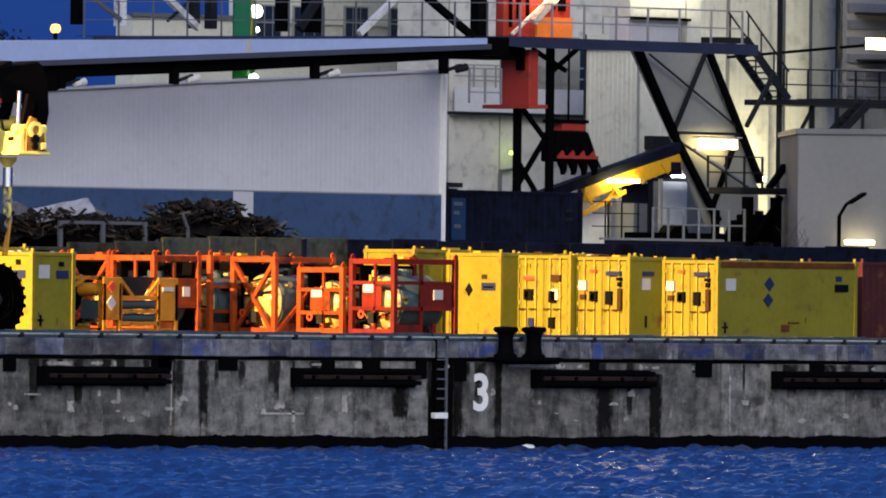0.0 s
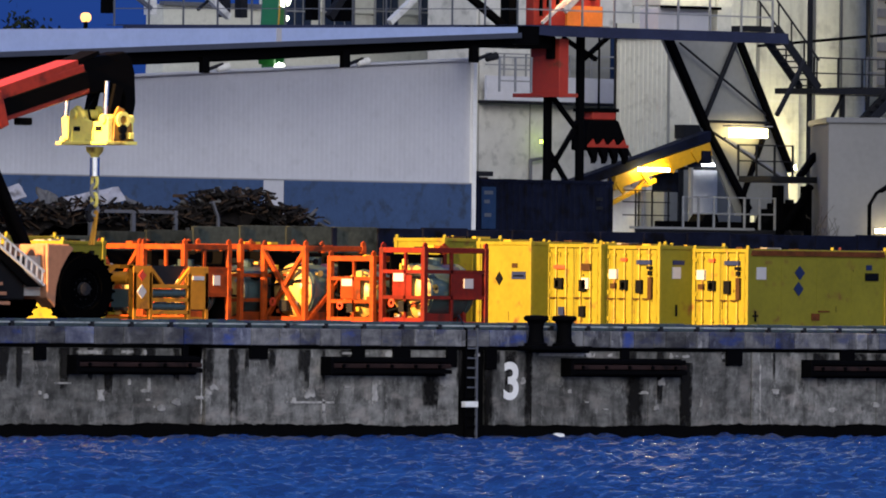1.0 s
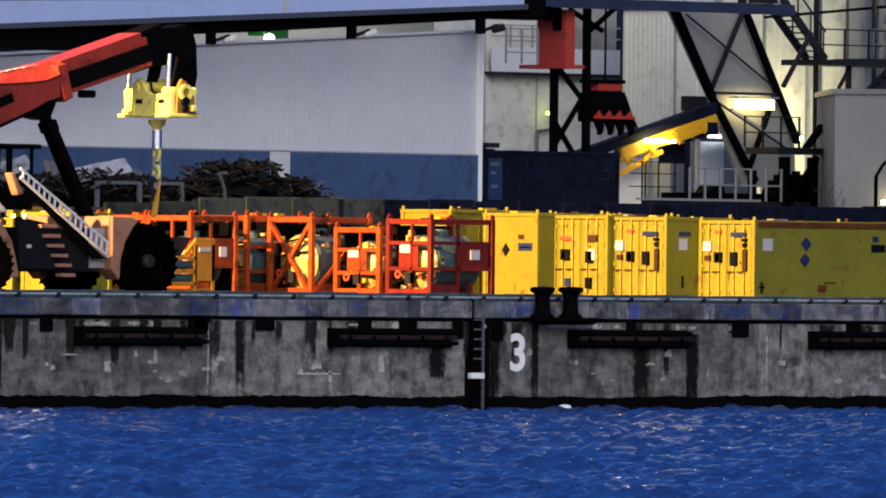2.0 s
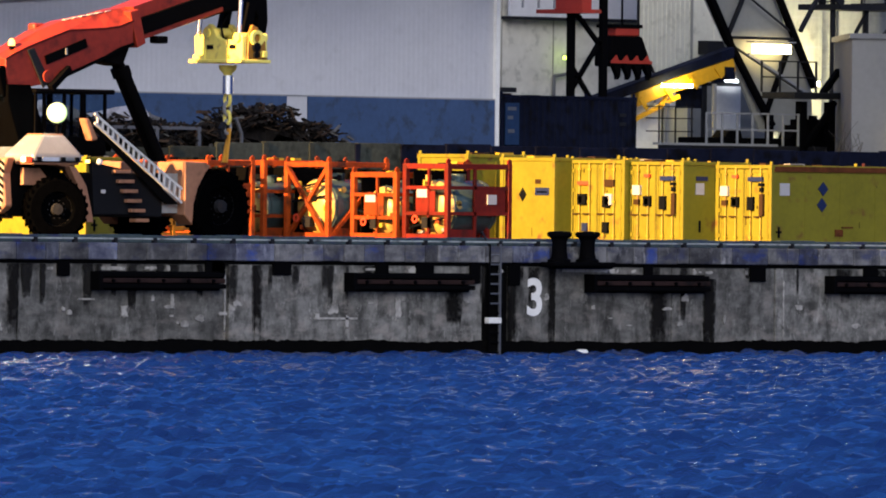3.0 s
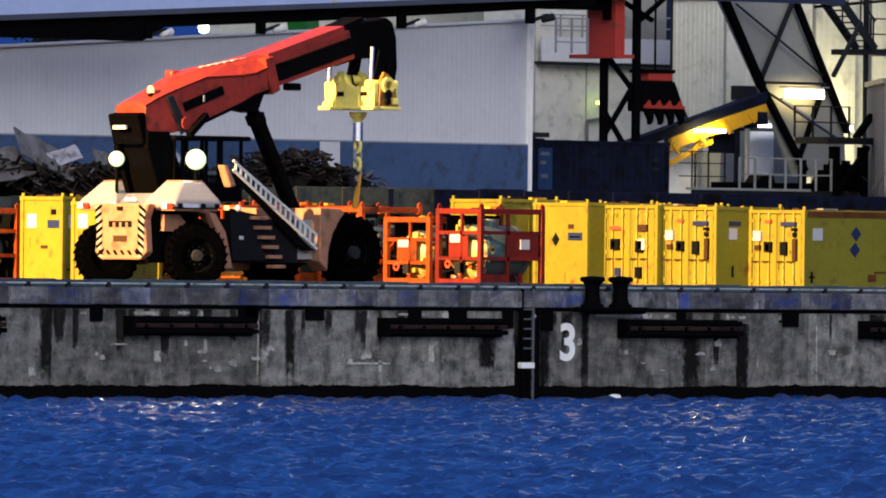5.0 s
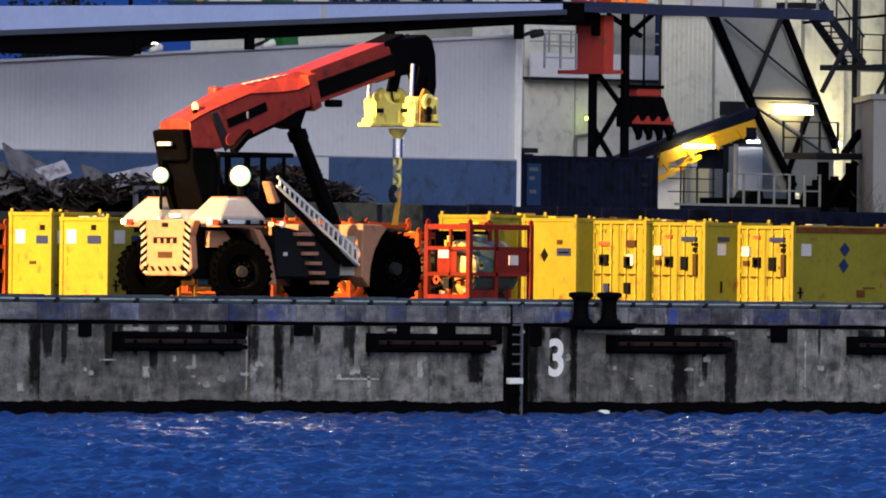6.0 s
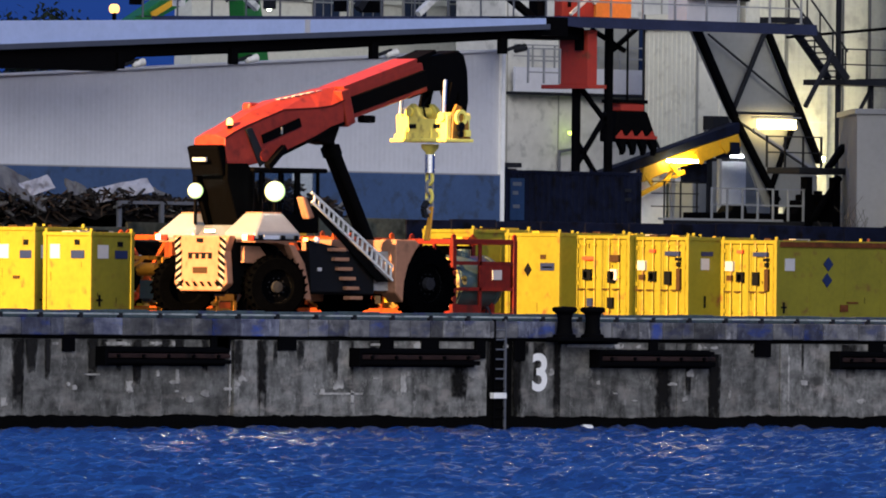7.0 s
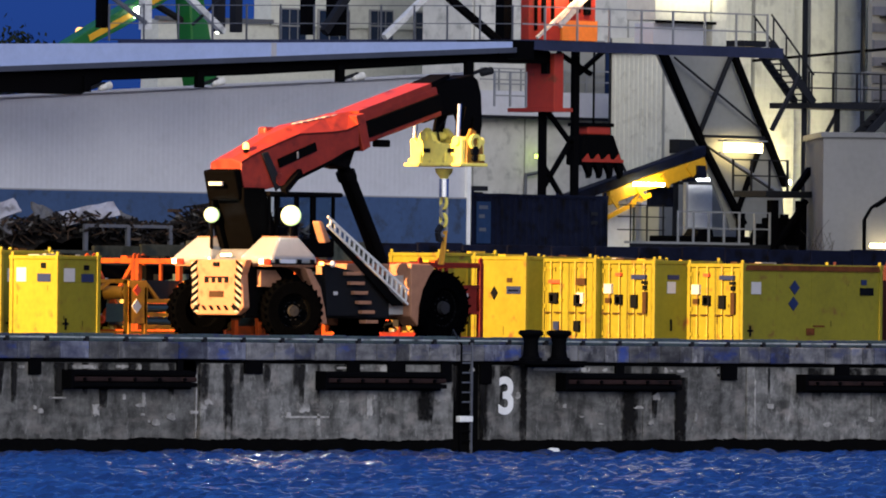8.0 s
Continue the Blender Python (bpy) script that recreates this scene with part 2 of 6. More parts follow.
def worn_off(m, soft):
    """Lets a stain or bloom thin out towards its own edges."""
    n, l = m.node_tree.nodes, m.node_tree.links
    own, geo = n.new("ShaderNodeTexCoord"), n.new("ShaderNodeNewGeometry")
    ax = n.new("ShaderNodeSeparateXYZ")
    l.new(own.outputs["Generated"], ax.inputs[0])

    def calc(op, a, b):
        k = n.new("ShaderNodeMath")
        k.operation = op
        for i, v in enumerate((a, b)):
            if isinstance(v, (int, float)):
                k.inputs[i].default_value = v
            else:
                l.new(v, k.inputs[i])
        return k.outputs[0]

    side = calc("MULTIPLY", calc("ABSOLUTE", calc("SUBTRACT", ax.outputs["X"], 0.5), 0), 2.0)
    foot = calc("MULTIPLY", calc("ABSOLUTE", calc("SUBTRACT", ax.outputs["Z"], 0.62), 0), 1.62)
    rough = n.new("ShaderNodeTexNoise")
    rough.inputs["Scale"].default_value, rough.inputs["Detail"].default_value = 5.0, 7
    l.new(geo.outputs["Position"], rough.inputs["Vector"])
    reach = calc("ADD", calc("MAXIMUM", side, foot), calc("MULTIPLY", calc("SUBTRACT", rough.outputs[0], 0.5), 1.5))
    fade = n.new("ShaderNodeMapRange")
    fade.inputs[1].default_value, fade.inputs[2].default_value = 1.08 - soft, 1.08
    fade.inputs[3].default_value, fade.inputs[4].default_value = 0.92, 0.0
    l.new(reach, fade.inputs[0]), l.new(fade.outputs[0], n["Principled BSDF"].inputs["Alpha"])


soak = material("soaked_concrete", (0.016, 0.0155, 0.015), 0.9, vary=0.6, grain=8, spec=0.1)
worn_off(soak, 0.75)
worn_off(stain, 0.6)
worn_off(lime_bloom, 0.45)


def water_material():
    m = bpy.data.materials.new("harbour_water")
    m.use_nodes = True
    n, l = m.node_tree.nodes, m.node_tree.links
    b = n["Principled BSDF"]
    b.inputs["Base Color"].default_value = (0.010, 0.038, 0.15, 1)
    b.inputs["Roughness"].default_value, b.inputs["IOR"].default_value = 0.15, 1.31
    geo = n.new("ShaderNodeNewGeometry")
    t = n.new("ShaderNodeTexNoise")
    t.inputs["Scale"].default_value, t.inputs["Detail"].default_value = 6.5, 6
    bp = n.new("ShaderNodeBump")
    bp.inputs["Strength"].default_value, bp.inputs["Distance"].default_value = 0.8, 0.045
    l.new(geo.outputs["Position"], t.inputs["Vector"])
    l.new(t.outputs[0], bp.inputs["Height"]), l.new(bp.outputs[0], b.inputs["Normal"])
    return m


def cast_concrete(name, pale, dark, tint, tint_amount, drip, fine=3.4, spread=0.25):
    """Old cast concrete: board bands, dark runs of damp, pale worn patches and blotches of old paint."""
    m = bpy.data.materials.new(name)
    m.use_nodes = True
    n, l = m.node_tree.nodes, m.node_tree.links
    b = n["Principled BSDF"]
    b.inputs["Roughness"].default_value, b.inputs["Specular IOR Level"].default_value = 0.92, 0.1
    geo = n.new("ShaderNodeNewGeometry")

    def cloud(scale, stretch, detail=5, rough=0.6):
        at = n.new("ShaderNodeMapping")
        at.inputs["Scale"].default_value = stretch
        t = n.new("ShaderNodeTexNoise")
        t.inputs["Scale"].default_value, t.inputs["Detail"].default_value, t.inputs["Roughness"].default_value = scale, detail, rough
        l.new(geo.outputs["Position"], at.inputs[0]), l.new(at.outputs[0], t.inputs["Vector"])
        return t.outputs[0]

    def span(src, lo, hi, a=0.0, c=1.0):
        k = n.new("ShaderNodeMapRange")
        for q, v in zip((1, 2, 3, 4), (lo, hi, a, c)):
            k.inputs[q].default_value = v
        l.new(src, k.inputs[0])
        return k.outputs[0]

    def blend(fac, a, c):
        k = n.new("ShaderNodeMix")
        k.data_type = "RGBA"
        for q, v in ((0, fac), (6, a), (7, c)):
            if isinstance(v, tuple):
                k.inputs[q].default_value = (*v, 1)
            elif isinstance(v, float):
                k.inputs[q].default_value = v
            else:
                l.new(v, k.inputs[q])
        return k.outputs[2]

    mid = tuple(0.45 * u + 0.55 * v for u, v in zip(pale, dark))
    out = blend(span(cloud(0.8, (1, 1, 1.5), 7, 0.7), 0.43, 0.6), mid, pale)
    out = blend(span(cloud(fine, (1, 1, 0.8), 8, 0.66), 0.46, 0.66, 0.0, 0.8), out, dark)
    out = blend(span(cloud(0.8, (0.7, 0.7, 3.4), 6), 0.5, 0.7, 0.0, 0.6), out, dark)
    out = blend(span(cloud(1.0, (1.5, 1.5, 0.3), 6, 0.68), 0.5, 0.68, 0.0, drip), out, tuple(0.5 * v for v in dark))
    out = blend(span(cloud(1.7, (1.6, 1.6, 0.8), 9, 0.75), 0.55, 0.68, 0.0, 0.8), out, tuple(1.55 * v for v in pale))
    out = blend(span(cloud(1.1, (1, 1, 2.0), 5), 0.52, 0.66, 0.0, tint_amount), out, tint)
    info = n.new("ShaderNodeObjectInfo")
    tone = span(info.outputs["Random"], 0, 1, 0.97 - spread, 0.97 + spread)
    k = n.new("ShaderNodeMix")
    k.data_type, k.blend_type = "RGBA", "MULTIPLY"
    k.inputs[0].default_value = 1.0
    l.new(out, k.inputs[6]), l.new(tone, k.inputs[7]), l.new(k.outputs[2], b.inputs["Base Color"])
    bp = n.new("ShaderNodeBump")
    bp.inputs["Strength"].default_value, bp.inputs["Distance"].default_value = 0.6, 0.03
    l.new(cloud(8, (1, 1, 1)), bp.inputs["Height"]), l.new(bp.outputs[0], b.inputs["Normal"])
    return m


concrete = cast_concrete("quay_concrete", (0.235, 0.233, 0.22), (0.036, 0.036, 0.034), (0.28, 0.255, 0.235), 0.55, 0.7, 2.4)
coping_stone = cast_concrete("coping_concrete", (0.20, 0.20, 0.205), (0.028, 0.029, 0.04), (0.035, 0.045, 0.12), 0.6, 0.35, 1.3, 0.45)
coping_blue = cast_concrete("coping_blue_paint", (0.14, 0.15, 0.19), (0.028, 0.03, 0.06), (0.02, 0.05, 0.25), 0.75, 0.35, 1.3, 0.4)
kerb_cap = material("kerb_cap_steel", (0.045, 0.066, 0.075), 0.7, vary=0.5, dirt=(0.03, 0.035, 0.09), dirt_amount=0.45, spec=0.15)
ladder_white = material("ladder_white", (0.55, 0.56, 0.57), 0.5, vary=0.15)
gantry_blue = material("gantry_blue_steel", (0.022, 0.027, 0.06), 0.6, vary=0.3, spec=0.2)
slat_blue = material("slat_blue_steel", (0.10, 0.105, 0.135), 0.6, vary=0.2, spec=0.2)
sheet_pale = material("torn_sheet_pale", (0.33, 0.33, 0.37), 0.6, vary=0.25, dirt=(0.12, 0.11, 0.11), dirt_amount=0.3, spec=0.2)

water_mat = water_material()


# ---- mesh building ----
class Build:
    """Collects boxes, beams, tubes and prisms into one mesh."""

    def __init__(self):
        self.v, self.f = [], []

    def add(self, verts, faces):
        k = len(self.v)
        self.v += [tuple(p) for p in verts]
        self.f += [tuple(i + k for i in f) for f in faces]
        return self

    def box(self, x0, x1, y0, y1, z0, z1):
        return self.add([(x0, y0, z0), (x1, y0, z0), (x1, y1, z0), (x0, y1, z0), (x0, y0, z1), (x1, y0, z1), (x1, y1, z1), (x0, y1, z1)],
                        [(0, 3, 2, 1), (4, 5, 6, 7), (0, 1, 5, 4), (1, 2, 6, 5), (2, 3, 7, 6), (3, 0, 4, 7)])

    def beam(self, p, q, w, h=None):
        p, q, h = Vector(p), Vector(q), h or w
        d = (q - p).normalized()
        side = d.cross(Vector((0, 0, 1)) if abs(d.z) < 0.95 else Vector((1, 0, 0))).normalized()
        up = side.cross(d)
        vs = [c + side * a * w / 2 + up * b * h / 2 for c in (p, q) for a, b in ((-1, -1), (1, -1), (1, 1), (-1, 1))]
        return self.add(vs, [(0, 1, 2, 3), (7, 6, 5, 4), (0, 4, 5, 1), (1, 5, 6, 2), (2, 6, 7, 3), (3, 7, 4, 0)])

    def tube(self, p, q, r, r2=None, n=16, caps=True):
        p, q, r2 = Vector(p), Vector(q), r if r2 is None else r2
        d = (q - p).normalized()
        a = d.cross(Vector((0, 0, 1)) if abs(d.z) < 0.95 else Vector((1, 0, 0))).normalized()
        b = a.cross(d)
        ring = [(math.cos(2 * math.pi * i / n), math.sin(2 * math.pi * i / n)) for i in range(n)]
        vs = [p + (a * c + b * s) * r for c, s in ring] + [q + (a * c + b * s) * r2 for c, s in ring]
        fs = [(i, (i + 1) % n, n + (i + 1) % n, n + i) for i in range(n)]
        if caps:
            fs += [tuple(range(n - 1, -1, -1)), tuple(range(n, 2 * n))]
        return self.add(vs, fs)

    def lathe(self, o, axis, profile, n=24):
        """Turns (along, radius) pairs about an axis through o."""
        o, d = Vector(o), Vector(axis).normalized()
        a = d.cross(Vector((0, 0, 1)) if abs(d.z) < 0.95 else Vector((1, 0, 0))).normalized()
        b = a.cross(d)
        vs = [o + d * s + (a * math.cos(2 * math.pi * i / n) + b * math.sin(2 * math.pi * i / n)) * r for s, r in profile for i in range(n)]
        fs = [(k * n + i, k * n + (i + 1) % n, (k + 1) * n + (i + 1) % n, (k + 1) * n + i) for k in range(len(profile) - 1) for i in range(n)]
        return self.add(vs, fs)

    def prism(self, outline, y0, y1):
        """An outline in x and z, drawn out from y0 to y1."""
        n = len(outline)
        vs = [(x, y0, z) for x, z in outline] + [(x, y1, z) for x, z in outline]
        return self.add(vs, [tuple(range(n)), tuple(range(2 * n - 1, n - 1, -1))] + [((i + 1) % n, i, n + i, n + (i + 1) % n) for i in range(n)])

    def mesh(self, name, mat, smooth=False):
        me = bpy.data.meshes.new(name)
        me.from_pydata(self.v, [], self.f)
        bm = bmesh.new()
        bm.from_mesh(me)
        bmesh.ops.recalc_face_normals(bm, faces=bm.faces)
        bm.to_mesh(me)
        bm.free()
        me.materials.append(mat)
        if smooth:
            me.shade_smooth()
            me.set_sharp_from_angle(angle=radians(40))
        return me


def thing(name, label, category, m=None, group="", kind=""):
    ob = new(name)
    ob.matrix_world = m or Matrix()
    return tagged(ob, label, category, group, kind)


def part(name, b, mat, parent=None, label="", bevel=0.0, smooth=False, kind=""):
    ob = new(name, b.mesh(name, mat, smooth))
    if parent:
        ob.parent = parent
    if bevel:
        mod = ob.modifiers.new("edge", "BEVEL")
        mod.width, mod.segments, mod.limit_method = bevel, 2, "ANGLE"
    return tagged(ob, label, kind=kind)


def lettering(words, height, mat, m, parent, name="lettering", depth=0.006):
    """Words in the built-in font, standing upright in the x-z plane of m, middle at its origin."""
    cu = bpy.data.curves.new(name, "FONT")
    cu.offset = 0.035
    cu.body, cu.size, cu.extrude, cu.align_x, cu.align_y = words, height / 0.72, depth, "CENTER", "CENTER"
    tmp = new(name, cu)
    bpy.context.view_layer.update()
    me = bpy.data.meshes.new_from_object(tmp.evaluated_get(bpy.context.evaluated_depsgraph_get()))
    bpy.data.objects.remove(tmp)
    me.materials.clear()
    me.materials.append(mat)
    ob = new(name, me)
    ob.parent = parent
    ob.matrix_basis = m @ pose(0, 0, 0, 90)
    return ob


def ribbed(b, x0, x1, y, z0, z1, pitch, depth, top=None):
    """An upright trapezoid-ribbed sheet in the plane y, facing -y; top(x) gives its upper edge."""
    n = max(1, int((x1 - x0) / pitch))
    xs = []
    for i in range(n):
        a, w = x0 + (x1 - x0) * i / n, (x1 - x0) / n
        xs += [(a, y), (a + w * 0.4, y), (a + w * 0.5, y - depth), (a + w * 0.9, y - depth)]
    xs.append((x1, y))
    vs = [(x, yy, z0) for x, yy in xs] + [(x, yy, top(x) if top else z1) for x, yy in xs]
    k = len(xs)
    return b.add(vs, [(i, i + 1, k + i + 1, k + i) for i in range(k - 1)])


# ---- ground, water and quay ----
def ground():
    b = Build()
    b.add([(-2500, 0.45, 0), (2500, 0.45, 0), (2500, 4000, 0), (-2500, 4000, 0)], [(0, 1, 2, 3)])
    part("ground", b, deck_mat, label="dark asphalt quay yard reaching far inland", kind="structure")


def water():
    """One sheet: finely waved where it lies before the quay, coarse beyond."""
    r, v = np.array([math.cos(AIM), -math.sin(AIM)]), np.array([math.sin(AIM), math.cos(AIM)])
    us = np.concatenate([[-1500, -400, -120, -40], np.arange(-17, 17.01, 0.17), [40, 120, 400, 1500]])
    ws = np.concatenate([[-1500, -500, -200], np.arange(62, 352, 0.26), [500, 1500, 3500]])
    U, W = np.meshgrid(us, ws)
    rng = np.random.RandomState(4)
    Z = np.zeros_like(U)
    swell = [0.55 + 0.45 * np.sin(U * rng.uniform(0.2, 0.9) + W * rng.uniform(-0.5, 0.5) + rng.uniform(0, 6.28)) * np.sin(U * rng.uniform(-0.7, 0.7) + W * rng.uniform(0.1, 0.5)) for k in range(6)]
    for i in range(66):
        wave = math.exp(rng.uniform(math.log(0.4), math.log(1.7)))
        k = 2 * math.pi / wave
        a = rng.normal(0.9, 1.1)
        Z += 0.0185 * wave ** 0.6 * swell[i % 6] * np.sin(k * (U * math.cos(a) + W * math.sin(a)) + rng.uniform(0, 6.28))
    near = (np.abs(U) < 16.9) & (W > 62.1) & (W < 351)
    Z = np.where(near, Z, 0) - 3.12
    X, Y = EYE[0] + U * r[0] + W * v[0], EYE[1] + U * r[1] + W * v[1]
    n, m = U.shape
    me = bpy.data.meshes.new("water")
    idx = np.arange(n * m).reshape(n, m)
    faces = np.stack([idx[:-1, :-1], idx[:-1, 1:], idx[1:, 1:], idx[1:, :-1]], -1).reshape(-1, 4)
    me.from_pydata(np.stack([X, Y, Z], -1).reshape(-1, 3).tolist(), [], faces.tolist())
    me.materials.append(water_mat)
    me.shade_smooth()
    tagged(new("water", me), "rippled dark blue harbour water at dusk", "water", kind="structure")


def quay():
    q = thing("quay_wall", "weathered streaky grey concrete quay wall above dark water", "quay wall", kind="structure")
    b = Build().box(-60, 70, 0.14, 3, -5, -0.02)
    part("wall_core", b, concrete, q)
    # cast sections, with the upright recesses between them
    edges = [-60, -48, -36, -25.6, -20.6, -15.65, -7.85, -6.65, 2.3, 3.3, 5.2, 10.0, 14.3, 19.6, 24, 30, 40, 55, 70]
    for i, (x0, x1) in enumerate(zip(edges, edges[1:])):
        gap = 0.2 if i in (4, 6, 8, 9) else 0.02
        if abs(x0 - 2.3) < 0.01:
            continue
        part("wall_section", Build().box(x0 + gap, x1 - 0.02, -0.02 + 0.012 * (i % 3), 0.14, -2.78, -0.58), concrete, q, bevel=0.015)
    tide = Build()
    rng = random.Random(11)
    edge, drift = [], 0.0
    for k in range(1301):
        drift = 0.93 * drift + rng.uniform(-0.016, 0.016)
        edge.append((-60 + 0.1 * k, -2.72 + drift + rng.uniform(-0.018, 0.018)))
    vs = [(x, -0.06, -4.5) for x, z in edge] + [(x, -0.06, z) for x, z in edge] + [(x, 0.14, z + 0.02) for x, z in edge]
    k = len(edge)
    tide.add(vs, [(r * k + i, r * k + i + 1, (r + 1) * k + i + 1, (r + 1) * k + i) for r in range(2) for i in range(k - 1)])
    part("tide_band", tide, wet_shade_black, q, "black wet weed band at the waterline")
    # black strip painted in for the shade beneath the coping
    part("joint_seal", Build().box(-60, 70, -0.03, 0.14, -0.585, -0.45), wet_shade_black, q, "black strip with the shade under the coping put into its colour")
    rng = random.Random(3)
    x = -60.0
    while x < 70:
        w = rng.choice((0.5, 0.8, 1.1, 1.5))
        part("coping_block", Build().box(x, x + w - 0.02, -0.14, 0.45, -0.47 - rng.uniform(0, 0.02), 0.0), coping_blue if rng.random() < 0.2 else coping_stone, q, bevel=0.03)
        x += w
    # ragged underside of the coping: brackets, spalled patches
    for x0, w, h in [(-8.6, 0.7, 0.5), (-2.0, 0.5, 0.28), (3.3, 0.45, 0.55), (-14.2, 0.45, 0.36), (-8.4, 0.55, 0.32), (-6.0, 0.7, 0.3), (-0.4, 0.7, 0.3), (1.75, 0.4, 0.5), (8.8, 0.35, 0.42), (13.2, 0.65, 0.4), (18.0, 0.6, 0.4), (-18.6, 0.6, 0.35), (22.5, 0.5, 0.35)]:
        part("steel_bracket", Build().box(x0, x0 + w, -0.09, 0.0, -0.58 - h, -0.5), black_steel, q, bevel=0.02)
    for x0, w, z, h in [(-12.6, 1.0, -0.66, 0.12), (-10.9, 0.5, -0.66, 0.09), (-5.5, 0.3, -0.66, 0.08), (-2.4, 1.1, -0.66, 0.09), (-0.1, 0.5, -0.64, 0.08), (-7.85, 0.06, -0.62, 2.3), (-4.6, 2.2, -2.06, 0.08), (-3.85, 0.45, -1.66, 0.36), (-3.15, 0.16, -2.0, 0.45), (-1.2, 0.28, -1.5, 0.75), (-9.9, 0.16, -1.4, 0.5), (-11.8, 0.3, -1.75, 0.4), (-9.3, 0.25, -0.9, 0.35),
                        (-16.5, 0.3, -2.2, 0.35), (-13.4, 0.7, -1.55, 0.06), (14.6, 0.09, -0.9, 1.9), (5.4, 2.4, -0.62, 0.14)]:
        bb = Build()
        for k in range(4):
            a = x0 + w * k / 4
            bb.box(a, a + w / 4, -0.034, 0.0, z - h * (0.72 + 0.28 * rng.random()), z - h * 0.1 * rng.random())
        part("pale_patch", bb, lime_bloom, q, "pale lime bloom")
    for x0, w, z, h in [(-16.0, 0.35, -0.6, 1.75), (-6.75, 0.32, -0.6, 1.7), (9.15, 0.55, -1.3, 1.4), (11.35, 0.4, -0.9, 1.9), (3.35, 0.25, -0.6, 2.1), (4.95, 0.25, -0.6, 2.1), (0.9, 0.5, -1.3, 0.9)]:
        n = 8
        x0, w, h = x0 - 0.2 * w, 1.4 * w, 1.12 * h
        pts = [(x0 + w * (0.5 - 0.5 * (1 - 0.3 * (k / n) ** 2)), z - h * k / n) for k in range(n + 1)]
        pts += [(x0 + w * (0.5 + 0.5 * (1 - 0.3 * (k / n) ** 2)), z - h * k / n) for k in range(n, -1, -1)]
        part("seepage_stain", Build().prism(pts, -0.026, 0.0), stain, q, "black seepage stain")
    # soaked runs beneath the coping and small lime blooms, scattered
    rng = random.Random(17)
    for k in range(70):
        x, w, h = rng.uniform(-24, 32), rng.uniform(0.12, 0.6), rng.uniform(0.25, 1.5)
        z = -0.6
        if 5.1 < x + w and x < 8.6:
            continue
        part("damp_run", Build().prism([(x, z), (x + w, z), (x + w * 0.75, z - h), (x + w * 0.2, z - h)], -0.031 - 0.0004 * (k % 9), 0.0), soak, q)
    for k in range(70):
        x, w, h = rng.uniform(-24, 32), rng.uniform(0.12, 0.55), rng.uniform(0.06, 0.3)
        z = -0.72 if rng.random() < 0.35 else rng.uniform(-2.3, -1.4)
        blot = [(x + w / 2 * math.cos(0.7 * a) * rng.uniform(0.5, 1.1), z + h / 2 * math.sin(0.7 * a) * rng.uniform(0.5, 1.1)) for a in range(9)]
        part("pale_patch", Build().prism(blot, -0.038 - 0.0004 * (k % 9), 0.0), lime_bloom, q)
    lettering("3", 1.06, white_paint, pose(4.37, -0.045, -1.52), q, "berth_number")["label"] = "white painted berth number 3"
    # low kerb rail along the edge
    x = -60.0
    i = 0
    while x < 70:
        part("kerb_rail", Build().box(x, x + 1.40, -0.06, 0.06, 0.085, 0.135), kerb_paint, q, bevel=0.015)
        part("kerb_post", Build().box(x + 1.42, x + 1.54, -0.07, 0.05, 0.0, 0.14), dark_steel, q)
        part("kerb_cap", Build().box(x + 0.005, x + 1.495, 0.5, 0.72, 0.0, 0.21 + 0.012 * (i % 3)), kerb_cap, q, "weathered blue-green kerb plate", bevel=0.02)
        x += 1.5
        i += 1


def fenders():
    for x0 in (-32.1, -22.4, -12.93, -3.17, 6.42, 16.4, 26.0):
        f = thing("fender", "dark timber rubbing fender bolted along the quay wall", "fender", pose(x0, 0, -1.29), "quay fenders")
        # plate stands proud of the wall; the recess's darkness is only its black colour
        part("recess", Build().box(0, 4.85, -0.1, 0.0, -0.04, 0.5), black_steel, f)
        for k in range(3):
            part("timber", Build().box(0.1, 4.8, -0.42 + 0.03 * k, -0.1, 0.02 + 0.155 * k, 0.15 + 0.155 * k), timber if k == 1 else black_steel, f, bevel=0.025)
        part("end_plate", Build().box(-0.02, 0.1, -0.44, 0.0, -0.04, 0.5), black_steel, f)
        for k in range(5):
            part("bolt", Build().tube((0.5 + k * 0.95, -0.46, 0.24), (0.5 + k * 0.95, -0.38, 0.24), 0.05, n=8), black_steel, f)


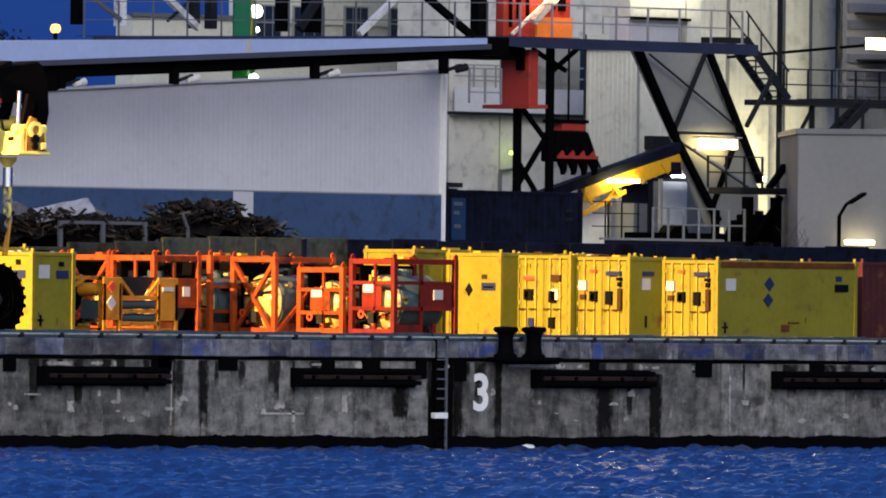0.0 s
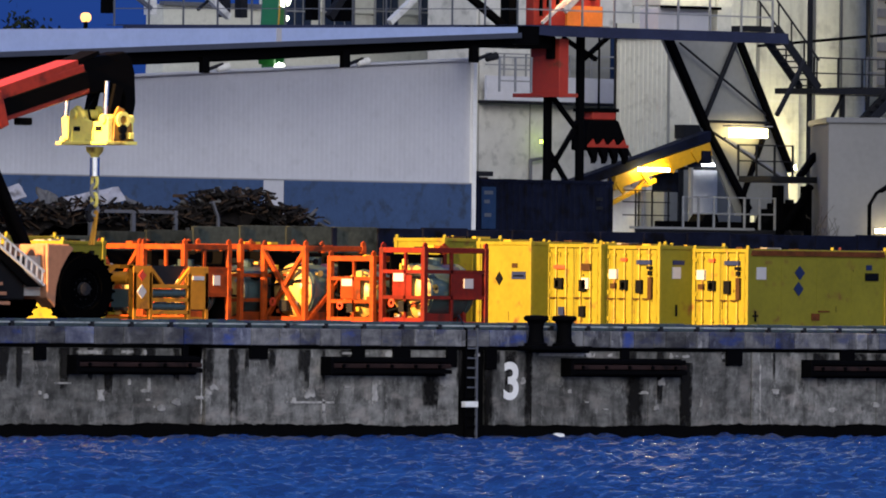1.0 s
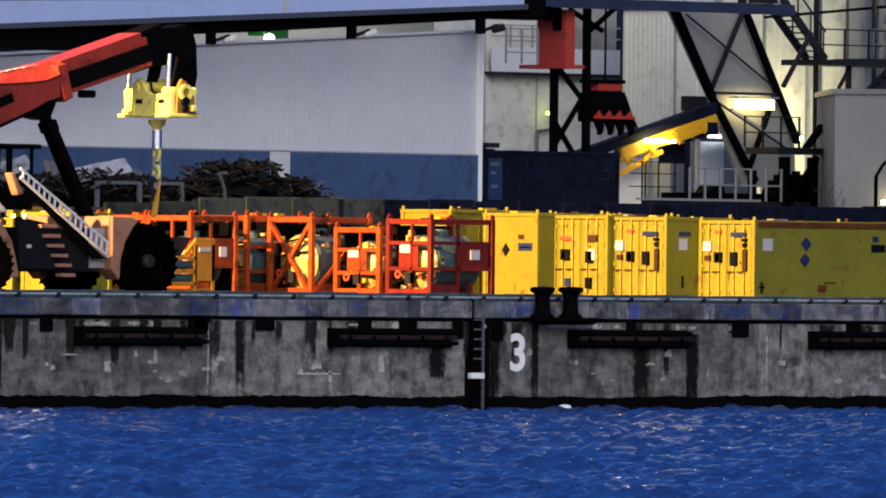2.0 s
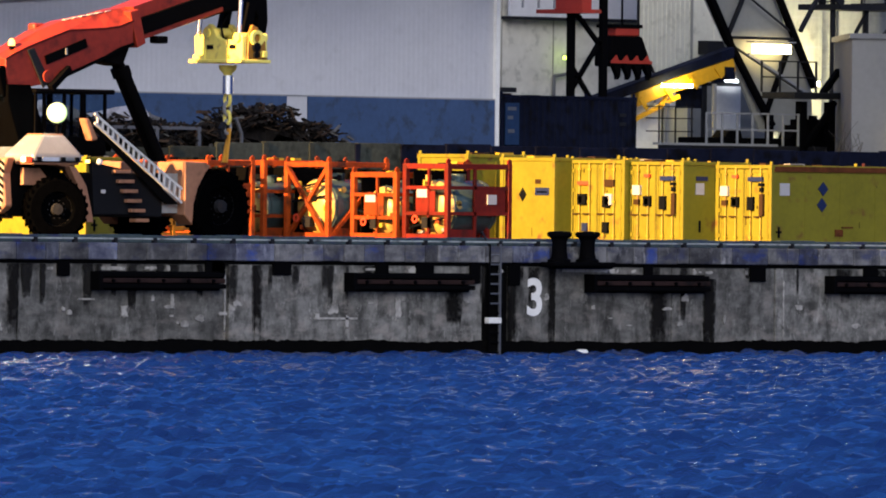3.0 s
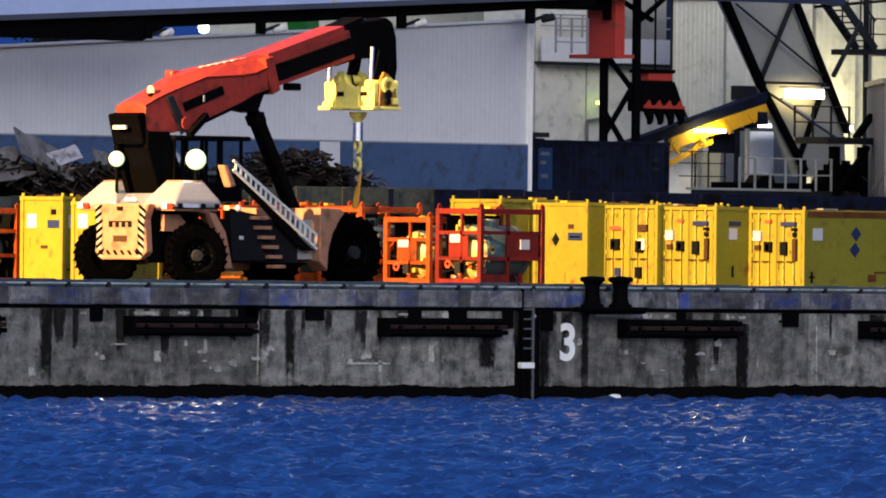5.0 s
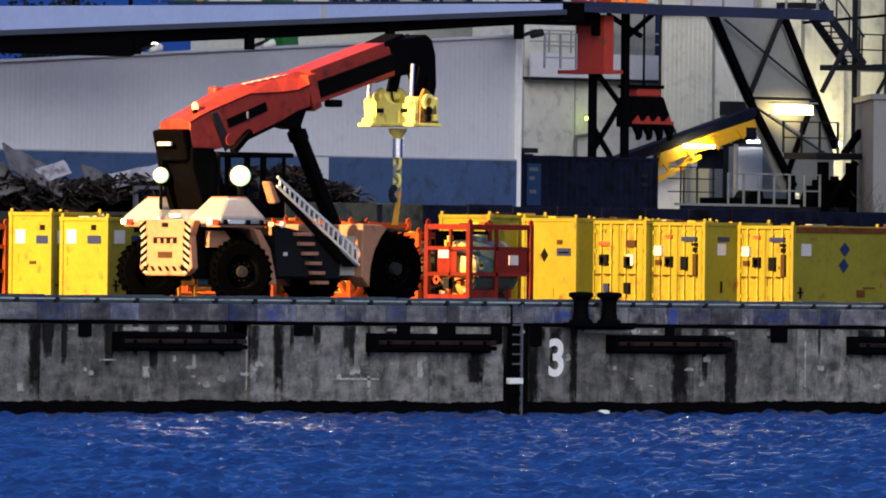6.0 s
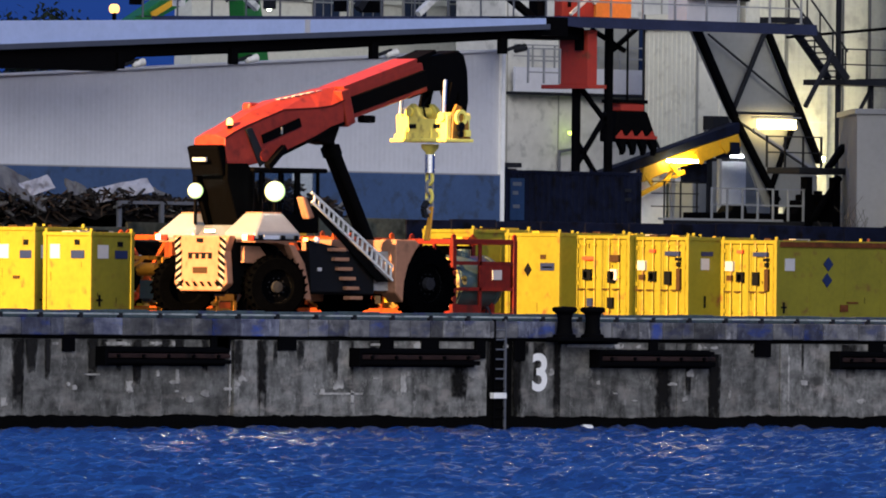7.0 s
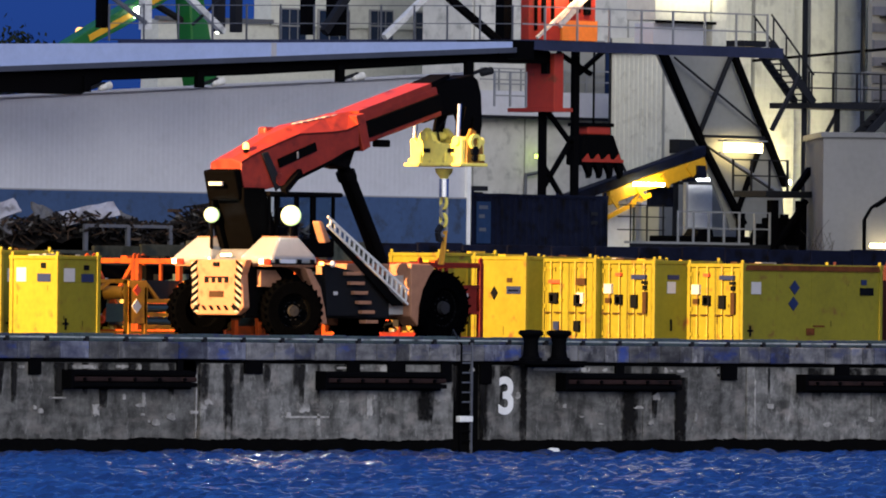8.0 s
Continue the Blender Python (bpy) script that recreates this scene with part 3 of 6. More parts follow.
def ladder():
    w = thing("quay_ladder", "black steel ladder in a dark slot of the quay wall", "ladder", pose(2.3, 0, 0))
    # slot back is coloured black over its whole height
    part("slot_back", Build().box(0.02, 0.98, 0.0, 0.14, -4, -0.5), wet_shade_black, w)
    for x in (0.12, 0.55):
        part("stile", Build().box(x, x + 0.06, -0.16, -0.1, -3.6, 0.05), grey_steel if x > 0.3 else black_steel, w)
    for k in range(12):
        part("rung", Build().tube((0.15, -0.13, -0.25 - 0.28 * k), (0.58, -0.13, -0.25 - 0.28 * k), 0.025, n=8), grey_steel if k < 6 else black_steel, w)
    part("marker_block", Build().box(0.08, 0.6, -0.2, -0.02, -2.22, -2.05), white_paint, w, "white marker block", bevel=0.02)
    part("grab_hoop", Build().beam((0.15, -0.1, 0), (0.45, 0.5, 0.42), 0.04).beam((0.45, 0.5, 0.42), (0.75, 0.9, 0.05), 0.04), dark_steel, w)
    fl = thing("float", "small white float drifting at the foot of the quay", "float", pose(5.7, -0.6, -3.1))
    part("float_body", Build().lathe((-0.25, 0, 0.02), (1, 0, 0), [(0, 0.01), (0.06, 0.09), (0.2, 0.13), (0.45, 0.12), (0.52, 0.05), (0.54, 0.01)], 12), white_paint, fl, smooth=True)


def bollards():
    part("bollard_ledge", Build().box(4.5, 6.95, -0.75, -0.14, -0.56, -0.44).box(5.0, 7.3, -0.3, -0.14, -0.64, -0.5), black_steel, None, "dark steel bollard ledge on the quay face", bevel=0.03, kind="structure")
    for x in (4.98, 6.12):
        m = thing("bollard", "black cast iron mooring bollard with a flared cap", "bollard", pose(x, -0.42, -0.44), "pair of bollards")
        part("base", Build().lathe((0, 0, 0), (0, 0, 1), [(0, 0.0), (0, 0.34), (0.06, 0.34), (0.1, 0.26)], 20), black_steel, m, smooth=True)
        part("post", Build().lathe((0, 0, 0.06), (0, 0, 1), [(0, 0.26), (0.2, 0.22), (0.45, 0.21), (0.62, 0.24)], 20), black_steel, m, smooth=True)
        part("cap", Build().lathe((0, 0, 0.62), (0, 0, 1), [(0, 0.22), (0.07, 0.27), (0.13, 0.36), (0.2, 0.37), (0.25, 0.32), (0.27, 0.0)], 20), black_steel, m, smooth=True)


# ---- containers ----
def container(m, length, width, height, paint, label, doors=True, marks=(), end_marks=(), corrugated=False, group="offshore containers", frame_paint=None):
    """A freight box: its end at x = 0 and its long side at y = 0 face the water."""
    c = thing("freight_container", label, "container", m, group)
    fp = frame_paint or paint
    for x in (0, length - 0.14):
        for y in (0, width - 0.14):
            part("corner_post", Build().box(x, x + 0.14, y, y + 0.14, 0.1, height - 0.1), fp, c, bevel=0.012)
            for z in (0, height - 0.14):
                part("corner_casting", Build().box(x - 0.012, x + 0.152, y - 0.012, y + 0.152, z, z + 0.13), fp, c, bevel=0.012)
            part("lifting_eye", Build().box(x + 0.04, x + 0.1, y + 0.02, y + 0.13, height - 0.02, height + 0.09), fp, c, bevel=0.02)
    for z in (0.02, height - 0.13):
        for y in (0.01, width - 0.11):
            part("side_rail", Build().box(0.12, length - 0.12, y, y + 0.1, z, z + 0.11), fp, c, bevel=0.012)
        for x in (0.01, length - 0.11):
            part("end_rail", Build().box(x, x + 0.1, 0.12, width - 0.12, z, z + 0.11), fp, c, bevel=0.012)
    part("roof", Build().box(0.1, length - 0.1, 0.1, width - 0.1, height - 0.08, height - 0.04), paint, c)
    part("floor_pan", Build().box(0.1, length - 0.1, 0.1, width - 0.1, 0.06, 0.12), dark_steel, c)
    if corrugated:
        part("side_panel", ribbed(Build(), 0.14, length - 0.14, 0.07, 0.12, height - 0.12, 0.28, 0.045), paint, c)
    else:
        part("side_panel", Build().box(0.14, length - 0.14, 0.05, 0.08, 0.12, height - 0.12), paint, c)
        n = max(1, round(length / 1.5))
        for k in range(1, n):
            x = length * k / n
            part("stiffener", Build().box(x - 0.03, x + 0.03, 0.044, 0.052, 0.13, height - 0.13), paint, c)
    part("side_panel", Build().box(0.14, length - 0.14, width - 0.08, width - 0.05, 0.12, height - 0.12), paint, c)
    part("end_panel", Build().box(length - 0.08, length - 0.05, 0.14, width - 0.14, 0.12, height - 0.12), paint, c)
    rng = random.Random(int(m.translation.x * 10))
    for k in range(4):
        x, y = rng.uniform(0.1, max(0.2, length - 0.9)), rng.uniform(0.05, width - 0.7)
        part("roof_sling", Build().box(x, x + rng.uniform(0.3, 0.8), y, y + rng.uniform(0.1, 0.5), height - 0.06, height + rng.uniform(0.0, 0.05)), rng.choice((yellow_dark, label_brown, galv, label_dark)), c)
    for k in range(2):
        y, z, w = rng.uniform(0.2, width - 0.3), rng.uniform(0.2, height - 0.4), rng.uniform(0.012, 0.025)
        part("rust_streak", Build().box(0.02 if doors else 0.044, 0.052, y, y + w, z, z + rng.uniform(0.08, 0.3)), label_brown, c)
        x, z = rng.uniform(0.2, length - 0.3), rng.uniform(0.2, height - 0.4)
        part("rust_streak", Build().box(x, x + rng.uniform(0.012, 0.03), 0.044, 0.052, z, z + rng.uniform(0.06, 0.2)), label_brown, c)
    if doors:
        half = (width - 0.34) / 2
        part("door_seam", Build().box(0.075, 0.09, 0.13, width - 0.13, 0.12, height - 0.12), label_dark, c, "dark door gasket")
        for k in range(2):
            y0 = 0.155 + k * (half + 0.03)
            d = part("door", Build().box(0.05, 0.085, y0, y0 + half, 0.155, height - 0.155), paint, c, bevel=0.01)
            for y in (y0 + 0.02, y0 + half - 0.08):
                part("door_edge", Build().box(0.03, 0.052, y, y + 0.06, 0.16, height - 0.16), paint, d)
            for z in (0.18, height * 0.36, height * 0.66, height - 0.26):
                part("door_rib", Build().box(0.035, 0.052, y0 + 0.08, y0 + half - 0.08, z, z + 0.05), paint, d)
            for y in (y0 + half * 0.3, y0 + half * 0.72):
                part("lock_bar", Build().tube((0.0, y, 0.1), (0.0, y, height - 0.1), 0.026, n=8), yellow_dark, d)
                for z in (0.28, height * 0.5, height - 0.34):
                    part("bar_guide", Build().box(-0.03, 0.04, y - 0.06, y + 0.06, z, z + 0.06), yellow_dark, d)
                part("lock_handle", Build().box(-0.045, -0.015, y - 0.03, y + 0.26, height * 0.36, height * 0.36 + 0.045), label_brown, d)
            for z in (0.3, height * 0.42, height * 0.62, height - 0.42):
                y = y0 + half - 0.03 if k else y0 - 0.03
                part("hinge", Build().box(0.0, 0.05, y - 0.03, y + 0.07, z, z + 0.12), paint, d)
    else:
        part("end_panel", Build().box(0.05, 0.08, 0.14, width - 0.14, 0.12, height - 0.12), paint, c)
    for name, mat, a, z, w, h in end_marks:
        if name == "hazard_plate":
            y, o = width - a - w / 2, [(0, -h / 2), (w / 2, 0), (0, h / 2), (-w / 2, 0)]
            part(name, Build().add([(xx, y + u, z + h / 2 + v) for xx in (0.03, 0.05) for u, v in o], [(0, 1, 2, 3), (7, 6, 5, 4)] + [((i + 1) % 4, i, 4 + i, 4 + (i + 1) % 4) for i in range(4)]), mat, c)
            continue
        part(name, Build().box(-0.05 if doors else 0.03, 0.05, width - a - w, width - a, z, z + h), mat, c)
    for name, mat, a, z, w, h in marks:
        if name == "hazard_diamond":
            part(name, Build().prism([(a, z), (a + w / 2, z + h / 2), (a, z + h), (a - w / 2, z + h / 2)], 0.02, 0.05), mat, c)
        else:
            part(name, Build().box(a, a + w, 0.02, 0.05, z, z + h), mat, c)
    return c


def tree_mark(z):
    return [("lifting_mark", label_dark, 0.35, z, 0.07, 0.34), ("lifting_mark", label_dark, 0.27, z + 0.15, 0.23, 0.06)]


def containers():
    door_marks = [("placard", label_white, 0.25, 1.6, 0.32, 0.3), ("placard", label_dark, 0.72, 1.25, 0.3, 0.32), ("placard", label_dark, 1.42, 1.15, 0.26, 0.42), ("number_bar", label_blue, 1.45, 2.05, 0.62, 0.14),
                  ("placard", label_white, 0.78, 1.3, 0.16, 0.2), ("placard", label_brown, 0.3, 1.3, 0.22, 0.16), ("placard", label_brown, 1.95, 0.98, 0.16, 0.68), ("placard", label_dark, 1.95, 1.72, 0.14, 0.14), ("number_bar", label_dark, 1.9, 1.9, 0.2, 0.1), ("warning_mark", label_red, 0.75, 2.15, 0.24, 0.1)]
    container(pose(25.88, 21, 0), 2.99, 2.44, 2.76, yellow, "bright yellow offshore container with a plain riveted end", False, [],
              [("hazard_plate", label_dark, 0.82, 1.36, 0.34, 0.44), ("number_bar", label_blue, 1.55, 1.56, 0.62, 0.24), ("number_bar", label_white, 1.63, 1.64, 0.46, 0.05), ("placard", label_brown, 1.55, 1.92, 0.24, 0.14)])
    container(pose(26.68, 18.7, 0), 2.99, 2.44, 2.7, yellow, "yellow offshore container with closed double doors", True, [],
              [("placard", label_dark, 0.4, 1.28, 0.36, 0.34), ("placard", label_white, 0.46, 1.34, 0.14, 0.2), ("placard", label_dark, 1.5, 1.2, 0.3, 0.36), ("placard", label_white, 1.62, 1.28, 0.3, 0.34), ("placard", label_red, 0.38, 1.9, 0.5, 0.12), ("number_bar", label_brown, 1.6, 1.85, 0.4, 0.22), ("placard", label_blue, 0.6, 0.45, 0.24, 0.26), ("placard", label_dark, 1.5, 0.4, 0.24, 0.34)])
    container(pose(26.97, 16.4, 0), 2.99, 2.44, 2.66, yellow, "yellow offshore container with rust-edged double doors", True,
              [("placard", label_white, 0.6, 1.62, 0.36, 0.36), ("number_bar", label_blue, 0.62, 2.05, 0.5, 0.14), ("lifting_mark", label_dark, 0.75, 0.45, 0.07, 0.36)], door_marks)
    c = container(pose(28.44, 14, 0), 6.3, 2.44, 2.58, yellow, "long yellow offshore container with hazard diamonds on its side", True,
                  [("placard", label_white, 0.42, 1.62, 0.42, 0.38), ("hazard_diamond", label_blue, 2.35, 1.62, 0.44, 0.44), ("hazard_diamond", label_blue, 2.3, 1.12, 0.44, 0.44), ("number_bar", label_dark, 5.3, 1.62, 0.6, 0.24), ("placard", label_blue, 5.35, 1.95, 0.24, 0.16),
                   ("rust_scar", rust_paint, 3.2, 0.62, 0.5, 0.05), ("rust_scar", rust_paint, 2.9, 0.36, 0.35, 0.22), ("rust_scar", rust_paint, 1.9, 0.08, 0.7, 0.06)] + tree_mark(0.3), door_marks)
    part("rusty_top_rail", Build().box(0.14, 6.16, -0.004, 0.01, 2.36, 2.52), rust_paint, c, "rust-streaked top rail")
    container(pose(36.2, 15.2, 0), 6.06, 2.44, 2.6, dark_red, "oxide red shipping container", False, corrugated=True, group="")
    small = [("placard", label_white, 0.28, 1.72, 0.42, 0.42), ("number_bar", label_blue, 1.2, 1.72, 0.58, 0.24), ("placard", label_dark, 1.35, 2.12, 0.22, 0.16)]
    side = [("placard", label_white, 0.3, 1.72, 0.42, 0.4), ("number_bar", label_blue, 1.0, 1.72, 0.48, 0.24), ("placard", label_dark, 1.1, 2.08, 0.2, 0.14)] + tree_mark(0.3)
    container(pose(2.83, 20, 0), 2.1, 1.9, 2.68, yellow, "short yellow offshore container with scuffed paint", False, side, small + [("rust_scar", label_brown, 0.9, 1.1, 0.3, 0.1)])
    container(pose(1.47, 16, 0), 1.75, 2.12, 2.52, yellow, "squat yellow offshore container with olive shaded side", False, side, small)
    container(pose(25.6, 24.6, 0), 2.6, 2.3, 2.86, yellow, "yellow offshore container behind the tank frames", False)
    container(pose(-22.0, 17, 0), 6.06, 2.44, 2.55, yellow, "yellow offshore container at the quay's far stretch", True, [], door_marks)


# ---- open frames with tanks ----
def tank_frame(m, length, width, height, paint, label, braced=False, panel=False, tank=0.8, rails=(0.36, 0.68), shell=None, shade_backed=True):
    f = thing("tank_frame", label, "tank frame", m, "offshore tank frames")
    s = 0.16
    for x in (0, length - s):
        for y in (0, width - s):
            part("post", Build().box(x, x + s, y, y + s, 0, height), paint, f, bevel=0.012)
            part("lifting_eye", Build().prism([(x, height), (x + s, height), (x + s, height + 0.1), (x + s / 2, height + 0.16), (x, height + 0.1)], y + 0.03, y + 0.09), paint, f)
    for z in (0.05, height - s):
        for y in (0, width - s):
            part("long_rail", Build().box(s, length - s, y + 0.01, y + s - 0.01, z, z + s), paint, f, bevel=0.012)
        for x in (0, length - s):
            part("cross_rail", Build().box(x + 0.01, x + s - 0.01, s, width - s, z, z + s), paint, f, bevel=0.012)
    part("base_plate", Build().box(0.1, length - 0.1, 0.1, width - 0.1, 0.12, 0.2), paint, f)
    if braced:
        for x in (0.05, length - 0.08):
            part("brace", Build().beam((x, 0.1, 0.15), (x, width - 0.1, height - 0.15), 0.12), paint, f)
            part("brace", Build().beam((x + 0.03, width - 0.1, 0.15), (x + 0.03, 0.1, height - 0.15), 0.12), paint, f)
        part("brace", Build().beam((0.1, 0.05, 0.15), (length - 0.1, 0.05, height - 0.15), 0.12), paint, f)
    else:
        for k in rails:
            z = height * k
            part("mid_rail", Build().box(0.02, 0.1, s, width - s, z, z + 0.11), paint, f)
            part("mid_rail", Build().box(s, length - s, 0.02, 0.1, z, z + 0.11), paint, f)
        part("mid_post", Build().box(0.02, 0.1, width * 0.42, width * 0.42 + 0.08, 0.15, height - 0.1), paint, f)
        part("mid_post", Build().box(length * 0.42, length * 0.42 + 0.1, 0.02, 0.1, 0.15, height - 0.1), paint, f)
    if panel:
        part("panel", Build().box(0.04, 0.07, width * 0.3, width * 0.72, height * 0.4, height * 0.66), paint, f)
        part("panel", Build().box(length * 0.42, length * 0.9, 0.03, 0.06, height * 0.4, height * 0.68), paint, f)
        part("placard", Build().box(length * 0.62, length * 0.76, 0.0, 0.03, height * 0.5, height * 0.62), label_white, f)
        part("placard", Build().box(0.0, 0.04, width * 0.46, width * 0.68, height * 0.58, height * 0.68), label_white, f)
    r = tank
    cy, cz = width / 2, 0.28 + r
    x0, x1 = 0.16, length - 0.16
    t = part("tank", Build().lathe((x0, cy, cz), (1, 0, 0), [(0.30, r * 0.985), (0.32, r), (x1 - x0 - 0.32, r), (x1 - x0 - 0.18, r * 0.88), (x1 - x0 - 0.08, r * 0.65), (x1 - x0, 0.0)], 28), shell or tank_steel, f, "pale cream tank shell" if shell else "dull grey-green tank shell", smooth=True)
    # floodlit brightness of the end is partly painted, in cream against the darker shell
    part("tank_end", Build().lathe((x0, cy, cz), (1, 0, 0), [(0, 0.0), (0.02, r * 0.35), (0.08, r * 0.65), (0.18, r * 0.88), (0.31, r * 0.99)], 28), cream, t, "domed tank end with its lamplit look put into the cream", smooth=True)
    part("skid_plate", Build().box(0.025, 0.06, s, width - s, 0.16, 0.32), paint, f)
    part("skid_plate", Build().box(s, length * 0.45, 0.03, 0.06, 0.18, 0.46), paint, f)
    # black sheets added to stand in for the shade inside the open frame
    if shade_backed:
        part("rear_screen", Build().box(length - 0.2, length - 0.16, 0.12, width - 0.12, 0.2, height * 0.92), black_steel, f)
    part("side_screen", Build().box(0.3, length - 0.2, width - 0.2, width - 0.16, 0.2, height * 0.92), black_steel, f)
    rng = random.Random(int(length * 100 + width * 10 + height * 7))
    for k in range(8):
        y, z = rng.uniform(0.2, width - 0.5), rng.uniform(0.25, height - 0.5)
        part("fitting", Build().box(0.1, 0.22, y, y + rng.uniform(0.08, 0.26), z, z + rng.uniform(0.08, 0.22)), rng.choice((label_dark, cream, orange, yellow_dark, galv)), f, bevel=0.02)
    for k in range(3):
        x, z = rng.uniform(0.3, length - 0.5), rng.uniform(0.5, height - 0.4)
        part("valve", Build().lathe((x, 0.12, z), (0, 1, 0), [(0, 0.0), (0, 0.09), (0.06, 0.1), (0.1, 0.05), (0.3, 0.05)], 12), rng.choice((label_dark, cream, yellow_dark)), f, smooth=True)
    for k in range(2):
        z = rng.uniform(0.4, height - 0.5)
        part("hose", Build().tube((0.12, 0.2, z), (0.14, width - 0.25, z + rng.uniform(-0.3, 0.3)), 0.035, n=8), label_dark, f)
    for k in range(3):
        x, y = rng.uniform(0.3, length - 0.6), rng.uniform(0.3, width - 0.6)
        part("roof_gear", Build().box(x, x + rng.uniform(0.2, 0.5), y, y + 0.3, height - 0.08, height + rng.uniform(0.02, 0.1)), rng.choice((orange, yellow_dark, label_dark)), f)
    for x in (0.55, length - 0.65):
        part("tank_band", Build().lathe((x, cy, cz), (1, 0, 0), [(0, r + 0.004), (0, r + 0.03), (0.1, r + 0.03), (0.1, r + 0.004)], 28), tank_steel, t, smooth=True)
        part("saddle", Build().box(x - 0.05, x + 0.1, cy - r * 0.7, cy + r * 0.7, 0.2, 0.28 + r * 0.35), paint, f)
    part("manway", Build().tube((length / 2, cy, cz + r - 0.05), (length / 2, cy, min(height - 0.05, cz + r + 0.2)), 0.25, n=14), tank_steel, t)
    part("valve_box", Build().box(0.02, 0.16, cy - 0.16, cy + 0.16, cz - r * 0.75, cz - r * 0.35), dark_steel, f)
    part("valve_wheel", Build().lathe((0.0, cy + 0.45, cz - 0.35), (1, 0, 0), [(0, 0.07), (0, 0.13), (0.04, 0.13), (0.04, 0.07)], 12), label_red, f)
    return f


def amber_frame():
    f = thing("pump_skid", "low amber steel skid with white hazard diamonds and grey pipes", "skid", pose(4.34, 16, 0))
    for x0, x1 in ((0.0, 0.75), (2.25, 3.05)):
        part("end_board", Build().box(x0, x1, 0, 0.06, 0.5, 1.78), amber, f, bevel=0.01)
    for x in (0.0, 0.65, 2.2, 2.92):
        part("leg", Build().box(x, x + 0.13, 0, 0.13, 0, 1.6), amber, f, bevel=0.01)
    for z in (0.35, 0.72, 1.12):
        part("rail", Build().box(0.75, 2.3, 0.0, 0.1, z, z + 0.12), amber, f, bevel=0.01)
    for z in (0.58, 0.98):
        part("pipe", Build().tube((0.7, 0.2, z), (2.4, 0.2, z), 0.13, n=14), tank_steel, f, smooth=True)
    part("brace", Build().beam((0.75, 0.05, 1.7), (1.3, 0.05, 1.15), 0.09), amber, f)
    part("brace", Build().beam((2.3, 0.05, 1.7), (1.75, 0.05, 1.15), 0.09), amber, f)
    part("hopper", Build().prism([(0.8, 1.8), (2.25, 1.8), (1.75, 1.2), (1.3, 1.2)], 0.15, 1.0), dark_steel, f, "dark hopper")
    for x, y, z in ((0.32, -0.03, 1.02),):
        part("hazard_diamond", Build().prism([(x, z - 0.21), (x + 0.19, z), (x, z + 0.21), (x - 0.19, z)], -0.03, 0.0), label_white, f)
    part("hazard_diamond", Build().prism([(0.34, 1.34), (0.5, 1.5), (0.34, 1.66), (0.18, 1.5)], -0.03, 0.0), label_red, f)
    part("placard", Build().box(2.4, 2.85, -0.03, 0.0, 1.38, 1.5), label_white, f)
    for y in (0.1, 1.9):
        part("side_post", Build().box(0, 0.12, y, y + 0.12, 0, 1.8), amber, f)
    part("top_rail", Build().box(0, 0.12, 0.1, 2.0, 1.7, 1.82), amber, f)
    part("side_board", Build().box(0.02, 0.08, 0.15, 1.0, 0.55, 1.1), tank_steel, f)
    part("motor", Build().lathe((-0.1, 0.9, 1.42), (0.35, -1, 0), [(0, 0), (0, 0.2), (0.6, 0.2), (0.62, 0.12), (0.75, 0.12), (0.75, 0)], 16), amber, f, "amber motor", smooth=True)
    part("guard_rail", Build().box(-1.2, 0.1, 0.6, 0.68, 1.72, 1.82), amber, f)
    part("guard_rail", Build().beam((-1.2, 0.64, 1.2), (-0.2, 0.64, 1.74), 0.1), amber, f)
    part("deck", Build().box(0, 3.05, 0.1, 2.0, 0.2, 0.28), amber, f)


def frames():
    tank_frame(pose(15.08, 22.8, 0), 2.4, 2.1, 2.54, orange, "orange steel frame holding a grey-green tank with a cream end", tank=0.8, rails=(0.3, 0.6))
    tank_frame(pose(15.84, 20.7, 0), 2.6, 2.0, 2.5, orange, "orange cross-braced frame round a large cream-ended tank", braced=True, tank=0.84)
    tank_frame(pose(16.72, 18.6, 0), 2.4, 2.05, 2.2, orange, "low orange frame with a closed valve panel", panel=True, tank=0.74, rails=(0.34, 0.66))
    tank_frame(pose(16.87, 16.5, 0), 2.76, 2.0, 2.47, shaded_orange, "tank frame with a placarded side panel, its orange darkened to a shaded red", panel=True, tank=0.84, shade_backed=False)
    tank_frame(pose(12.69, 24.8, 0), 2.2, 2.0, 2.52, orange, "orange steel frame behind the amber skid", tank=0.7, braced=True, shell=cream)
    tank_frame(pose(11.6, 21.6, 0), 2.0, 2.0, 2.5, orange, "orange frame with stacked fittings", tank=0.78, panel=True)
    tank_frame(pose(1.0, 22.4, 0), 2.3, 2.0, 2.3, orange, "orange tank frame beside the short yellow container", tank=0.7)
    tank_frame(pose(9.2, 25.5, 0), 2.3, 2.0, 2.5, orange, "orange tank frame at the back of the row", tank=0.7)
    amber_frame()


